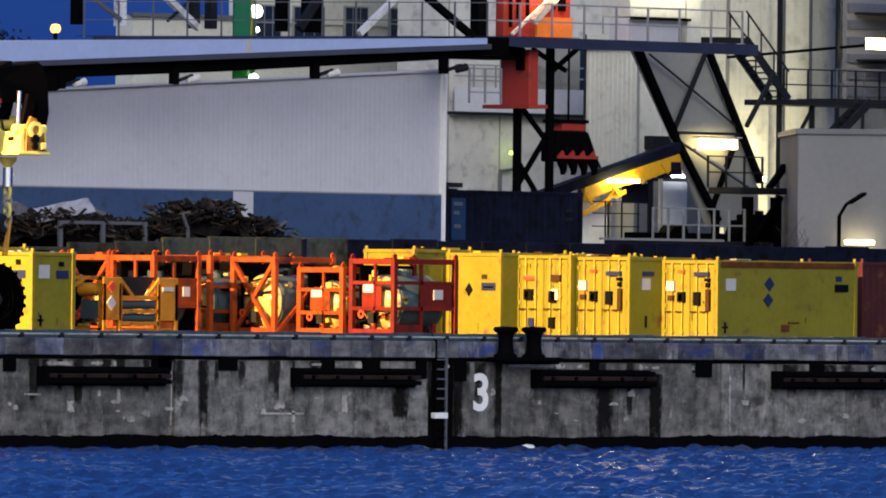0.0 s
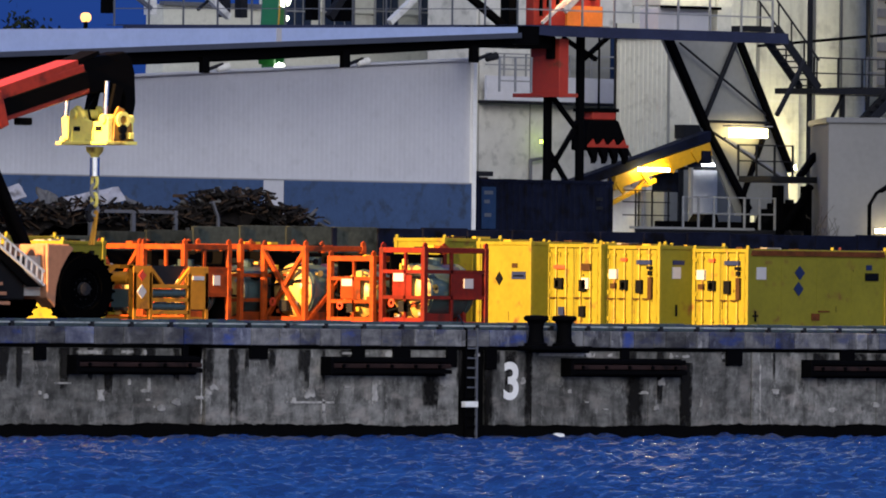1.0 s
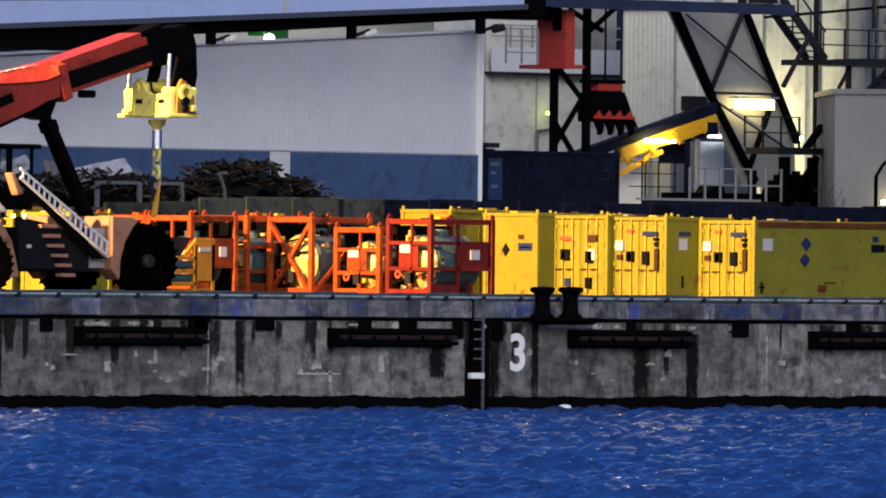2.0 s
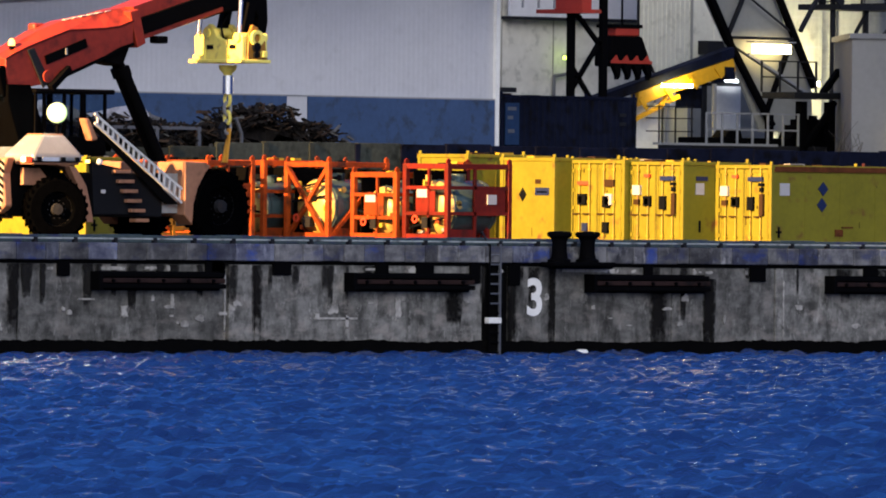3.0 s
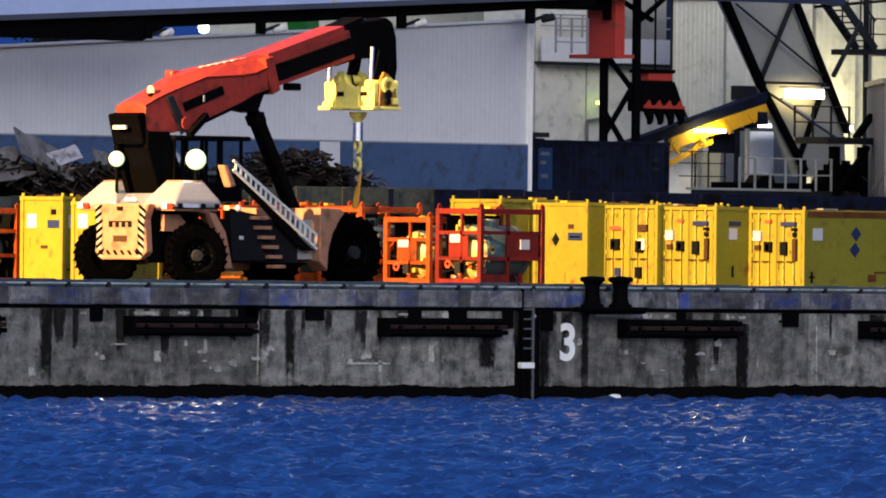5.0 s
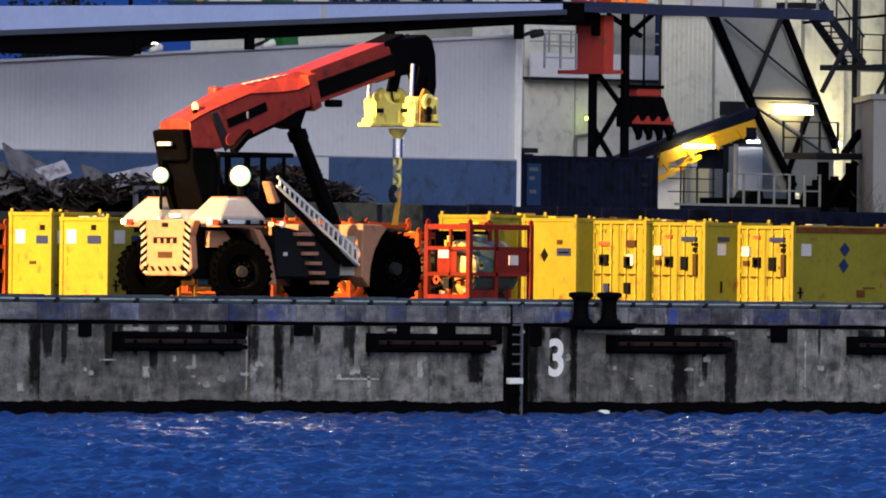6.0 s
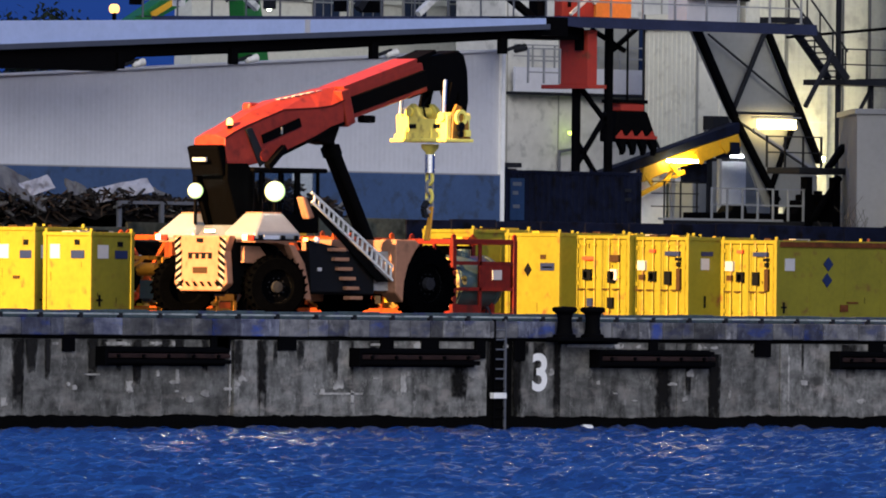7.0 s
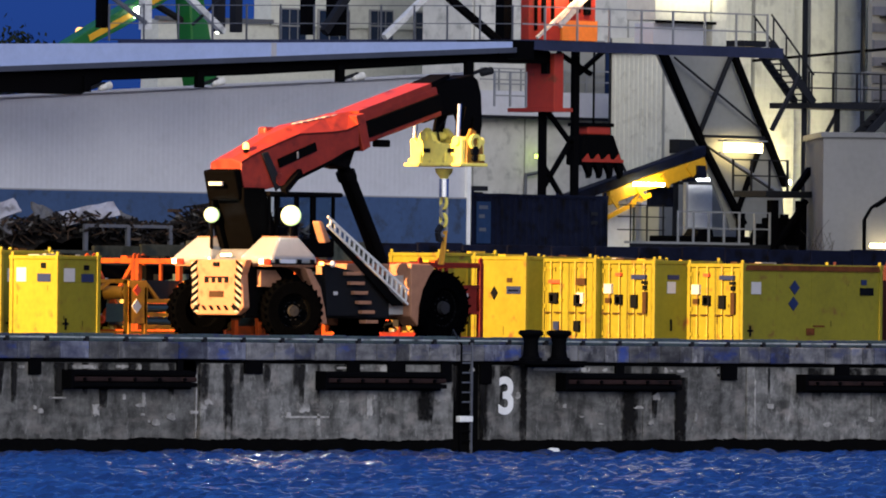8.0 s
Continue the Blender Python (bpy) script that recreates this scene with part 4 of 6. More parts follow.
# ---- behind the yard ----
def barrier():
    w = thing("barrier_wall", "dark weathered panel wall with posts behind the containers", "wall", kind="structure")
    x, i = 2.0, 0
    rng = random.Random(8)
    while x < 66:
        h = 2.72 + min(0.45, max(0, (x - 11) * 0.055)) + rng.uniform(-0.03, 0.03)
        part("panel", Build().box(x + 0.06, x + 1.94, 28, 28.25, 0, h), barrier_mat if x < 26 else navy, w, bevel=0.02)
        part("post", Build().box(x - 0.1, x + 0.1, 27.94, 28.05, 0, h - 0.03), barrier_mat if x < 24 else navy, w)
        x += 2.0
    # post fence standing behind it
    g = thing("scrap_bay_fence", "galvanised post fence round the scrap heap", "fence")
    for x in (14.9, 16.7, 18.5):
        part("post", Build().box(x - 0.07, x + 0.07, 29.4, 29.5, 0, 3.6), grey_steel, g)
    part("rail", Build().box(14.9, 18.5, 29.42, 29.5, 3.5, 3.6), grey_steel, g)
    part("bent_post", Build().beam((20.33, 29.4, 0), (20.3, 29.4, 3.4), 0.08).beam((20.3, 29.4, 3.4), (20.05, 29.4, 3.9), 0.08), grey_steel, g)


def scrap_heap():
    h = thing("scrap_heap", "heap of dark scrap, broken timber and pale torn sheets", "scrap heap")
    rng = random.Random(5)
    cols, rows = 44, 9
    vs = []
    for j in range(rows):
        for i in range(cols):
            x, y = 6 + 20.6 * i / (cols - 1), 29.7 + 5.5 * j / (rows - 1)
            top = 3.7 + 0.15 * math.sin(x * 0.9 + 0.6) + (0.35 if 20.3 < x < 23 else 0) - max(0, x - 24.6) * 0.75 + (0.3 if x < 12 else 0)
            top -= max(0, y - 31) * 0.5
            edge = min(1, (j + 0.2) / 2.5) * min(1, (rows - 1 - j + 0.3) / 2)
            vs.append((x + rng.uniform(-0.15, 0.15), y, max(0, top * (0.75 + 0.25 * edge) + rng.uniform(-0.3, 0.22))))
    fs = [(j * cols + i, j * cols + i + 1, (j + 1) * cols + i + 1, (j + 1) * cols + i) for j in range(rows - 1) for i in range(cols - 1)]
    part("mound", Build().add(vs, fs), scrap_dark, h)
    for k in range(420):
        x = rng.uniform(7, 25.4)
        z = 3.6 + 0.15 * math.sin(x * 0.9 + 0.6) + (0.35 if 20.3 < x < 23 else 0) - max(0, x - 24.6) * 0.75 + rng.uniform(-0.6, 0.2)
        a, t = rng.uniform(-0.9, 0.9), rng.uniform(0.15, 0.75)
        d = Vector((math.cos(a), rng.uniform(-0.3, 0.3), math.sin(a) * 0.7)) * t / 2
        c = Vector((x, rng.uniform(29.6, 31.5), z))
        part("scrap_bit", Build().beam(c - d, c + d, rng.uniform(0.04, 0.2), rng.uniform(0.03, 0.1)), rng.choice((scrap_wood, scrap_wood, scrap_dark, scrap_dark, scrap_dark, scrap_sheet)), h)
    heap_top = lambda x: 3.6 + 0.15 * math.sin(x * 0.9 + 0.6) + (0.35 if 20.3 < x < 23 else 0) - max(0, x - 24.6) * 0.75
    for mat, count, thin in ((scrap_dark, 900, 0.06), (scrap_wood, 450, 0.04), (scrap_sheet, 90, 0.06)):
        b = Build()
        for k in range(count):
            x = rng.uniform(7, 25.6)
            c = Vector((x, rng.uniform(29.4, 30.6), heap_top(x) - abs(rng.gauss(0, 0.35)) + 0.2))
            d = Vector((rng.uniform(-1, 1), rng.uniform(-0.4, 0.4), rng.uniform(-0.4, 0.4))).normalized() * rng.uniform(0.05, 0.26)
            b.beam(c - d, c + d, rng.uniform(0.4, 2.4) * thin, rng.uniform(0.4, 1.2) * thin)
        part("debris", b, mat, h, kind="stuff")
    for x, y, z, w, t, ry, rx in ((15.3, 29.75, 3.93, 2.5, 0.5, -9, 62), (11.6, 29.8, 3.95, 1.5, 0.5, -14, 62), (17.5, 30.0, 3.7, 1.2, 0.35, 24, 50), (10.9, 29.8, 4.05, 2.3, 1.2, 20, 50), (9.2, 29.8, 3.7, 1.8, 1.2, -10, 50), (13.6, 30.0, 3.9, 0.9, 0.6, 15, 55)):
        b = Build()
        n = 8
        vs = [(w * (i / n - 0.5), t * (j / 3 - 0.5), rng.uniform(-0.05, 0.05)) for j in range(4) for i in range(n + 1)]
        b.add(vs, [(j * (n + 1) + i, j * (n + 1) + i + 1, (j + 1) * (n + 1) + i + 1, (j + 1) * (n + 1) + i) for j in range(3) for i in range(n)])
        s = part("torn_sheet", b, sheet_pale if x in (15.3, 11.6) else scrap_sheet, h, "pale torn sheet")
        s.matrix_basis = pose(x, y, z, rx, ry, 0)
        mod = s.modifiers.new("thick", "SOLIDIFY")
        mod.thickness = 0.06
    for x, z in ((20.7, 4.2), (21.3, 4.3), (22.4, 4.1), (23.1, 3.9), (24.2, 3.8)):
        b = Build()
        for k in range(60):
            a = Vector((x + rng.uniform(-0.6, 0.6), 30.2 + rng.uniform(-0.3, 0.3), z - 0.6))
            b.beam(a, a + Vector((rng.uniform(-0.7, 0.7), rng.uniform(-0.3, 0.3), rng.uniform(0.1, 0.6))), 0.03)
        part("wire_tangle", b, scrap_dark, h, kind="stuff")


def shed():
    s = thing("storage_shed", "long grey ribbed shed with a blue base wall", "shed")
    top = lambda x: 7.81 + (x - 20.06) * 0.0573
    part("cladding", ribbed(Build(), -6, 38.0, 36.1, 4.72, 9, 0.22, 0.004, top), shed_grey, s)
    part("wall_body", Build().prism([(-6, 0), (38, 0), (38, 8.8), (-6, 6.27)], 36.14, 36.34).box(-6, 38, 36.34, 60, 0, 5.6), shed_grey, s)
    part("base_wall", Build().box(-6, 28.48, 36.0, 36.14, 0, 4.72), shed_blue, s)
    part("base_wall", Build().box(29.42, 37.9, 36.0, 36.14, 0, 4.72), shed_blue, s)
    part("pilaster", Build().box(28.5, 29.4, 36.02, 36.14, 0, 4.74), shed_grey, s)
    part("drip_trim", Build().box(-6, 38.0, 36.0, 36.1, 4.72, 4.77), galv, s, "pale drip trim")
    part("corner_trim", Build().box(37.9, 38.06, 35.96, 36.2, 0, 8.84), white_paint, s, "white corner trim")
    part("eaves_trim", Build().prism([(-6, 6.3), (38.05, 8.82), (38.05, 8.9), (-6, 6.38)], 36.0, 36.3), shed_grey, s)


def backing_buildings():
    b = thing("grain_building", "pale beige industrial building with dark barred windows", "building")
    part("wall", Build().box(55.5, 100, 70, 70.9, 0, 11.5).box(61.0, 100, 69.9, 70.8, 11.4, 22), pale_wall, b)
    for x0, z0, w, h in [(61.4, 10.75, 1.3, 1.3), (63.3, 10.75, 1.6, 1.3), (65.9, 10.9, 1.2, 1.2), (68.2, 10.9, 1.5, 1.2), (55.8, 9.9, 0.9, 0.7), (57.4, 9.9, 1.0, 0.7), (72, 11, 1.5, 1.3), (75, 11, 1.5, 1.3)]:
        w1 = part("window", Build().box(x0, x0 + w, 69.82, 69.9, z0, z0 + h), galv, b)
        for i in range(3):
            for j in range(2):
                part("pane", Build().box(x0 + 0.06 + (w - 0.06) * i / 3, x0 + (w - 0.06) * (i + 1) / 3, 69.8, 69.83, z0 + 0.06 + (h - 0.06) * j / 2, z0 + (h - 0.06) * (j + 1) / 2), window_dark, w1)
    part("cornice", Build().box(55.4, 61.1, 69.85, 70.1, 11.45, 11.6), grey_steel, b)
    c = thing("elevator_building", "pale grey panelled elevator building with outside pipes", "building")
    part("wall", Build().box(61.5, 73, 60, 62.5, 0, 22), elevator_wall, c)
    for x in (61.6, 64.2, 66.8, 69.4):
        part("panel_joint", Build().box(x, x + 0.05, 59.97, 60.02, 0, 20), panel_grey, c)
    part("ledge", Build().box(61.6, 68.9, 59.5, 60, 8.0, 8.1), dark_steel, c)
    part("parapet", Build().box(61.6, 68.9, 59.55, 59.65, 8.1, 8.98), shed_grey, c)
    for z in (9.35, 9.75):
        part("rail", Build().box(61.6, 68.9, 59.58, 59.63, z, z + 0.05), galv, c)
    for x in (62.5, 63.6, 64.7, 65.8, 66.9):
        part("rail_post", Build().box(x, x + 0.05, 59.58, 59.63, 8.98, 9.8), galv, c)
    part("upper_panel", Build().box(64.9, 68.2, 59.93, 60.0, 9.0, 10.9), panel_grey, c)
    part("strip_window", Build().box(68.2, 69.4, 59.9, 60.0, 9.0, 10.6), window_dark, c)
    part("downpipe", Build().tube((64.1, 59.8, 4), (64.1, 59.8, 6.0), 0.06, n=8).tube((64.1, 59.8, 6.0), (64.9, 59.8, 6.1), 0.06, n=8), grey_steel, c)
    part("small_lamp", Build().box(64.35, 64.75, 59.5, 59.6, 6.6, 6.72), lamp_green, c, "greenish bulkhead lamp")
    r = thing("transformer_house", "plain grey rendered building with a blue-grey roof edge", "building", pose(56.87, 38, 0, 0, 0, -42))
    part("wall", Build().box(0, 16, 0, 9, 0, 7.12), grey_render, r, bevel=0.02)
    part("roof_edge", Build().box(-0.08, 16.1, -0.1, 9.1, 7.12, 7.3), grey_steel, r)


def silos():
    for x, y, r, z1 in ((83.6, 64.5, 1.95, 24), (90.0, 66.5, 2.4, 24)):
        s = thing("silo", "tall pale metal grain silo", "silo", pose(x, y, 0), "silos")
        part("shell", Build().tube((0, 0, 0), (0, 0, z1), r, n=40), silo_metal, s, smooth=True)
        for k in range(8):
            part("hoop", Build().lathe((0, 0, 2 + 2.6 * k), (0, 0, 1), [(0, r), (0, r + 0.03), (0.08, r + 0.03), (0.08, r)], 40), silo_metal, s, smooth=True)
        for a in (-2.4, -1.9):
            part("riser_pipe", Build().tube((math.cos(a) * (r + 0.12), math.sin(a) * (r + 0.12), 0), (math.cos(a) * (r + 0.12), math.sin(a) * (r + 0.12), z1), 0.06, n=8), grey_steel, s)
    b = thing("silo_house", "white clad silo house wall lit by lamps", "building")
    part("wall", Build().box(72.5, 81.2, 63, 70, 0, 22), silo_metal, b)
    part("stair_shadow_gap", Build().box(78.9, 79.0, 62.9, 63, 0, 22), panel_grey, b)


def hopper_and_conveyor():
    h = thing("loading_hopper", "pale ribbed metal hopper tapering to its outlet", "hopper")
    # the end wall slants in at its inland edge down to the chute
    end = [(54, 10.9), (56.64, 10.9), (56.64, 7.3), (55.8, 6.14), (54.6, 4.4), (54.6, 0), (54, 0)]
    k = len(end)
    part("bin", Build().add([(65.23, y, z) for y, z in end] + [(66.2, y, z) for y, z in end], [tuple(range(k)), tuple(range(2 * k - 1, k - 1, -1))] + [((i + 1) % k, i, k + i, k + (i + 1) % k) for i in range(k)]), bin_metal, h)
    part("bin_side", ribbed(Build(), 66.2, 68.5, 54.0, 7.27, 10.9, 0.3, 0.03).box(66.2, 68.5, 54.03, 56.64, 7.27, 10.9), bin_metal, h)
    for i in range(11):
        y = 54.1 + 0.23 * i
        part("rib", Build().box(65.2, 65.23, y, y + 0.1, max(4.6, 4.4 + (y - 54.6) * 1.45) if y < 55.8 else 6.25 + (y - 55.8) * 1.4, 10.75), bin_metal, h)
    for p, q in (((56.64, 10.9), (56.64, 7.3)), ((56.64, 7.3), (54.6, 4.4))):
        part("edge_angle", Build().beam((65.18, p[0], p[1]), (65.18, q[0], q[1]), 0.07), dark_steel, h)
    part("corner_seam", Build().box(65.19, 65.26, 53.95, 54.02, 4.4, 10.9), panel_grey, h)
    part("top_band", Build().box(65.1, 68.5, 53.9, 56.7, 10.35, 10.6), dark_steel, h)
    part("gate_box", Build().box(65.56, 67.4, 53.5, 54.0, 6.78, 7.27), dark_steel, h, "dark gate box under the bin")
    part("chute", Build().box(64.62, 66.18, 53.7, 53.98, 0, 5.75), panel_grey, h)
    part("chute_edge", Build().box(66.2, 66.7, 53.7, 53.98, 0, 5.9), navy, h)
    for x in (67.6, 68.4):
        part("leg", Build().box(x - 0.1, x + 0.1, 55, 55.2, 0, 7.3), dark_steel, h)
    c = thing("belt_conveyor", "yellow inclined belt conveyor with a navy cover", "conveyor")
    p, q = Vector((52.3, 46, 4.12)), Vector((59.1, 46, 6.27))
    part("truss", Build().prism([(54.4, 4.75), (56.2, 5.3), (57.3, 5.5), (59.18, 6.05), (59.05, 6.5), (56.7, 5.92), (54.4, 5.25)], 45.8, 46.2), conveyor_yellow, c, bevel=0.03)
    part("lower_strut", Build().beam((54.2, 45.95, 4.25), (56.5, 45.95, 5.15), 0.12, 0.14).beam((55.6, 45.95, 4.85), (56.2, 45.95, 5.4), 0.1), conveyor_yellow, c, "yellow lower strut")
    part("cover", Build().prism([(50.9, 4.35), (53.6, 5.05), (56.7, 5.94), (59.05, 6.52), (59.05, 6.9), (53.62, 5.42), (50.9, 4.7)], 45.75, 46.25), navy, c, bevel=0.04)
    for x, w, z0, z1, mat in ((54.5, 1.9, 3.2, 4.9, white_paint), (57.1, 1.2, 4.75, 5.45, navy), (56.3, 1.3, 3.2, 4.75, panel_grey)):
        part("skirt_panel", Build().box(x, x + w, 46.6, 46.7, z0, z1), mat, c)
    for z in (3.9, 4.35, 4.75):
        part("guard_rail", Build().box(54.3, 56.6, 45.3, 45.34, z, z + 0.04), dark_steel, c)
    for x in (54.9, 55.7, 56.5):
        part("guard_post", Build().box(x, x + 0.05, 45.3, 45.34, 0, 4.8), dark_steel, c)
    for k in range(5):
        a = p + (q - p) * (0.15 + 0.18 * k)
        part("side_plate", Build().beam(a + Vector((-0.1, -0.23, 0.2)), a + Vector((0.25, -0.23, -0.15)), 0.05, 0.16), conveyor_yellow, c)
    part("head_box", Build().box(58.6, 59.0, 45.7, 46.3, 5.75, 6.2), navy, c)
    part("strip_lamp", Build().box(55.3, 56.75, 45.5, 45.6, 5.45, 5.56), lamp_strip, c, "glowing tube lamp")
    part("leg", Build().beam((55.6, 45.6, 0), (55.6, 45.6, 4.9), 0.12), galv, c)
    part("leg", Build().beam((57.9, 45.6, 0), (57.9, 45.6, 5.6), 0.12), galv, c)
    part("door_lamp", Build().box(63.0, 64.2, 50.0, 50.1, 5.75, 5.85), lamp_door, c, "glowing tube lamp")
    part("lamp_rail", Build().box(58.9, 64.4, 50.1, 50.2, 5.6, 5.72), dark_steel, c)
    part("lamp_rail_post", Build().box(61.9, 62.1, 50.1, 50.2, 0, 5.72), dark_steel, c)
    d = thing("loading_door", "pale lit sliding door beneath the conveyor", "door")
    part("leaf", Build().box(63.06, 64.3, 50.6, 50.75, 0, 5.7), white_paint, d)
    part("side_panel", Build().box(64.32, 66.0, 50.65, 50.75, 0, 5.9), panel_grey, d, "grey side panel")
    part("leaf", Build().box(59.48, 61.35, 50.6, 50.75, 0, 4.97), white_paint, d)


def truss_tower():
    t = thing("conveyor_tower", "dark steel braced trestle with grey cladding behind", "trestle")
    part("cladding", Build().prism([(59.0, 10.25), (62.6, 10.3), (65.5, 5.4), (65.5, 4.0), (62.9, 4.0), (61.1, 7.1)], 48.25, 48.35), panel_grey, t)
    for p, q, w in (((59.03, 10.3), (61.05, 7.1), 0.26), ((61.05, 7.1), (63.25, 4.2), 0.22), ((62.58, 10.3), (65.35, 5.6), 0.22), ((62.6, 10.25), (60.95, 7.3), 0.14), ((59.7, 10.0), (64.1, 7.55), 0.07), ((61.2, 7.0), (65.0, 5.3), 0.08), ((64.15, 7.2), (62.9, 4.6), 0.16),
                    ((61.0, 7.28), (64.5, 7.28), 0.1), ((66.0, 9.5), (64.6, 7.55), 0.14)):
        part("brace", Build().beam((p[0], 48, p[1]), (q[0], 48, q[1]), w), black_steel if w > 0.15 else dark_steel, t, bevel=0.02)
    for x in (63.2, 65.4):
        part("leg", Build().box(x - 0.12, x + 0.12, 48.0, 48.2, 0, 4.6), black_steel, t)
    part("flood_lamp", Build().box(62.05, 63.85, 47.7, 47.85, 6.74, 7.06), lamp_warm, t, "glowing warm floodlight")
    part("lamp_hood", Build().box(61.9, 64.0, 47.6, 48.0, 7.12, 7.17), galv, t)
    part("lit_beam", Build().beam((61.9, 47.9, 6.7), (65.3, 47.9, 5.2), 0.1), galv, t)


def railing(owner, x0, x1, y, z, h=1.1, step=1.4, mat=None, rails=(0.5, 1.0)):
    mat = mat or galv
    for k in rails:
        part("rail", Build().box(x0, x1, y - 0.025, y + 0.025, z + h * k - 0.05, z + h * k), mat, owner)
    n = max(1, round((x1 - x0) / step))
    for i in range(n + 1):
        x = x0 + (x1 - x0) * i / n
        part("rail_post", Build().box(x - 0.03, x + 0.03, y - 0.03, y + 0.03, z, z + h), mat, owner)


def stair_flight(owner, p, q, y, width, mat, treads=12, rail=True):
    p, q = Vector((p[0], y, p[1])), Vector((q[0], y, q[1]))
    for dy in (0, width):
        o = Vector((0, dy, 0))
        part("stringer", Build().beam(p + o, q + o, 0.08, 0.3), mat, owner)
        if rail:
            part("hand_rail", Build().beam(p + o + Vector((0, 0, 1)), q + o + Vector((0, 0, 1)), 0.05), mat, owner)
            for k in (0.05, 0.35, 0.65, 0.95):
                a = p + (q - p) * k + o
                part("baluster", Build().beam(a, a + Vector((0, 0, 1)), 0.045), mat, owner)
    for k in range(treads):
        a = p + (q - p) * (k + 0.5) / treads
        part("tread", Build().box(a.x - 0.14, a.x + 0.14, y, y + width, a.z - 0.03, a.z + 0.02), mat, owner)


def gantry():
    g = thing("loading_gantry", "dark steel gantry platform with railings and braced columns", "gantry")
    # the landward span dips a little towards its far end
    dip = lambda x: -0.45 * max(0, 47 - x) / 18.7
    part("deck", Build().prism([(28.3, 9.8), (47, 9.95), (59.4, 9.95), (59.4, 10.25), (47, 10.25), (28.3, 9.8 + 0.02)], 42.6, 43.4), dark_steel, g, bevel=0.01)
    part("edge_beam", Build().prism([(28.3, 9.66), (47, 9.95), (48, 9.9), (59.45, 9.9), (59.45, 10.26), (47, 10.26), (28.3, 9.81)], 42.45, 42.6), gantry_blue, g)
    for k in (0.45, 0.97):
        z = 10.28 + 1.15 * k
        part("rail", Build().beam((28.0, 42.7, z + dip(28.0)), (47, 42.7, z), 0.03), grey_steel, g)
        part("rail", Build().beam((47, 42.7, z), (58.9, 42.7, z), 0.05), galv, g)
    for i in range(21):
        x = 28.0 + 30.9 * i / 20
        w = 0.018 if x < 47 else 0.03
        part("rail_post", Build().box(x - w, x + w, 42.67, 42.73, 10.22 + dip(x), 11.43 + dip(x)), grey_steel if x < 47 else galv, g)
    for x, w in ((28.45, 0.3), (37.8, 0.36), (39.2, 0.5), (47.0, 0.4)):
        part("column", Build().box(x - w / 2, x + w / 2, 43.4, 43.4 + w, 10.2, 20), black_steel, g)
    for p, q, mat, w in (((31.4, 11.7), (33.6, 10.2), faded_white, 0.2), ((41.0, 10.2), (43.3, 11.9), faded_white, 0.2), ((28.2, 11.4), (30.1, 10.4), grey_steel, 0.12), ((44.0, 11.6), (46.4, 10.2), black_steel, 0.22), ((38.2, 10.3), (39.3, 11.6), dark_steel, 0.25), ((32.2, 10.4), (34.5, 12.0), dark_steel, 0.08), ((43.6, 12.2), (47.2, 16), dark_steel, 0.2), ((49.2, 10.8), (51.2, 12.4), faded_white, 0.22)):
        part("brace", Build().beam((p[0], 43.2, p[1]), (q[0], 43.2, q[1]), w), mat, g)
    for x, w, z in ((30.3, 0.3, 12.5), (33.6, 0.35, 12.2), (34.4, 0.3, 12)):
        part("upright", Build().box(x - w / 2, x + w / 2, 43.3, 43.6, 10.2, z), faded_white if x < 31 else dark_steel, g)
    # masts below the deck
    for x in (49.3, 50.85):
        part("mast", Build().box(x - 0.13, x + 0.13, 43.9, 44.1, 0, 9.95), black_steel, g, bevel=0.02)
    for p, q in (((49.3, 5.2), (50.9, 7.2)), ((49.4, 8.0), (50.9, 6.6)), ((51.0, 9.2), (52.2, 10.0)), ((50.0, 9.9), (51.6, 9.2)), ((49.3, 6.1), (50.9, 4.2))):
        part("brace", Build().beam((p[0], 44, p[1]), (q[0], 44, q[1]), 0.14), black_steel, g)
    part("hanger_box", Build().box(46.6, 48.8, 43.2, 44.8, 9.5, 9.95), black_steel, g)
    part("drive_house", Build().box(47.8, 51.0, 43.2, 43.6, 10.28, 12.0), crane_red, g, "red-orange lit drive house", bevel=0.03)
    # added lamp, kept above the view, that brightens the house front
    part("drive_lamp", Build().box(48.2, 50.9, 42.7, 42.8, 12.3, 12.4), fill_glow_house, g, "warm lamp added out of view to light the drive house")
    # lamplit lower part of the house, its brightness put into the amber
    part("floor_panel", Build().box(49.3, 51.0, 43.1, 43.19, 10.3, 10.98), drive_lit_amber, g, "floor panel with lamplight put into its amber colour")
    for x, w, z in ((48.05, 0.1, 10.6), (48.4, 0.16, 10.9), (48.85, 0.1, 11.0), (49.7, 0.5, 11.25), (50.4, 0.3, 11.2)):
        part("house_opening", Build().box(x, x + w, 43.12, 43.2, z, 12.0), black_steel, g)
    part("house_brace", Build().beam((48.0, 43.0, 10.35), (50.0, 43.0, 11.75), 0.1), faded_white, g, "pale diagonal brace")
    part("clad_cabin", Build().box(54.3, 57.0, 43.6, 45.0, 11.12, 12.6), pale_wall, g, bevel=0.02)
    part("cabin_shelf", Build().box(54.3, 57.1, 43.4, 43.62, 11.02, 11.12), black_steel, g)
    part("cabin_post", Build().box(57.1, 57.8, 43.6, 44.2, 10.3, 12.6), pale_wall, g, bevel=0.02)
    part("cabin_foot", Build().box(54.3, 56.9, 43.7, 44.6, 10.3, 11.02), shed_grey, g)
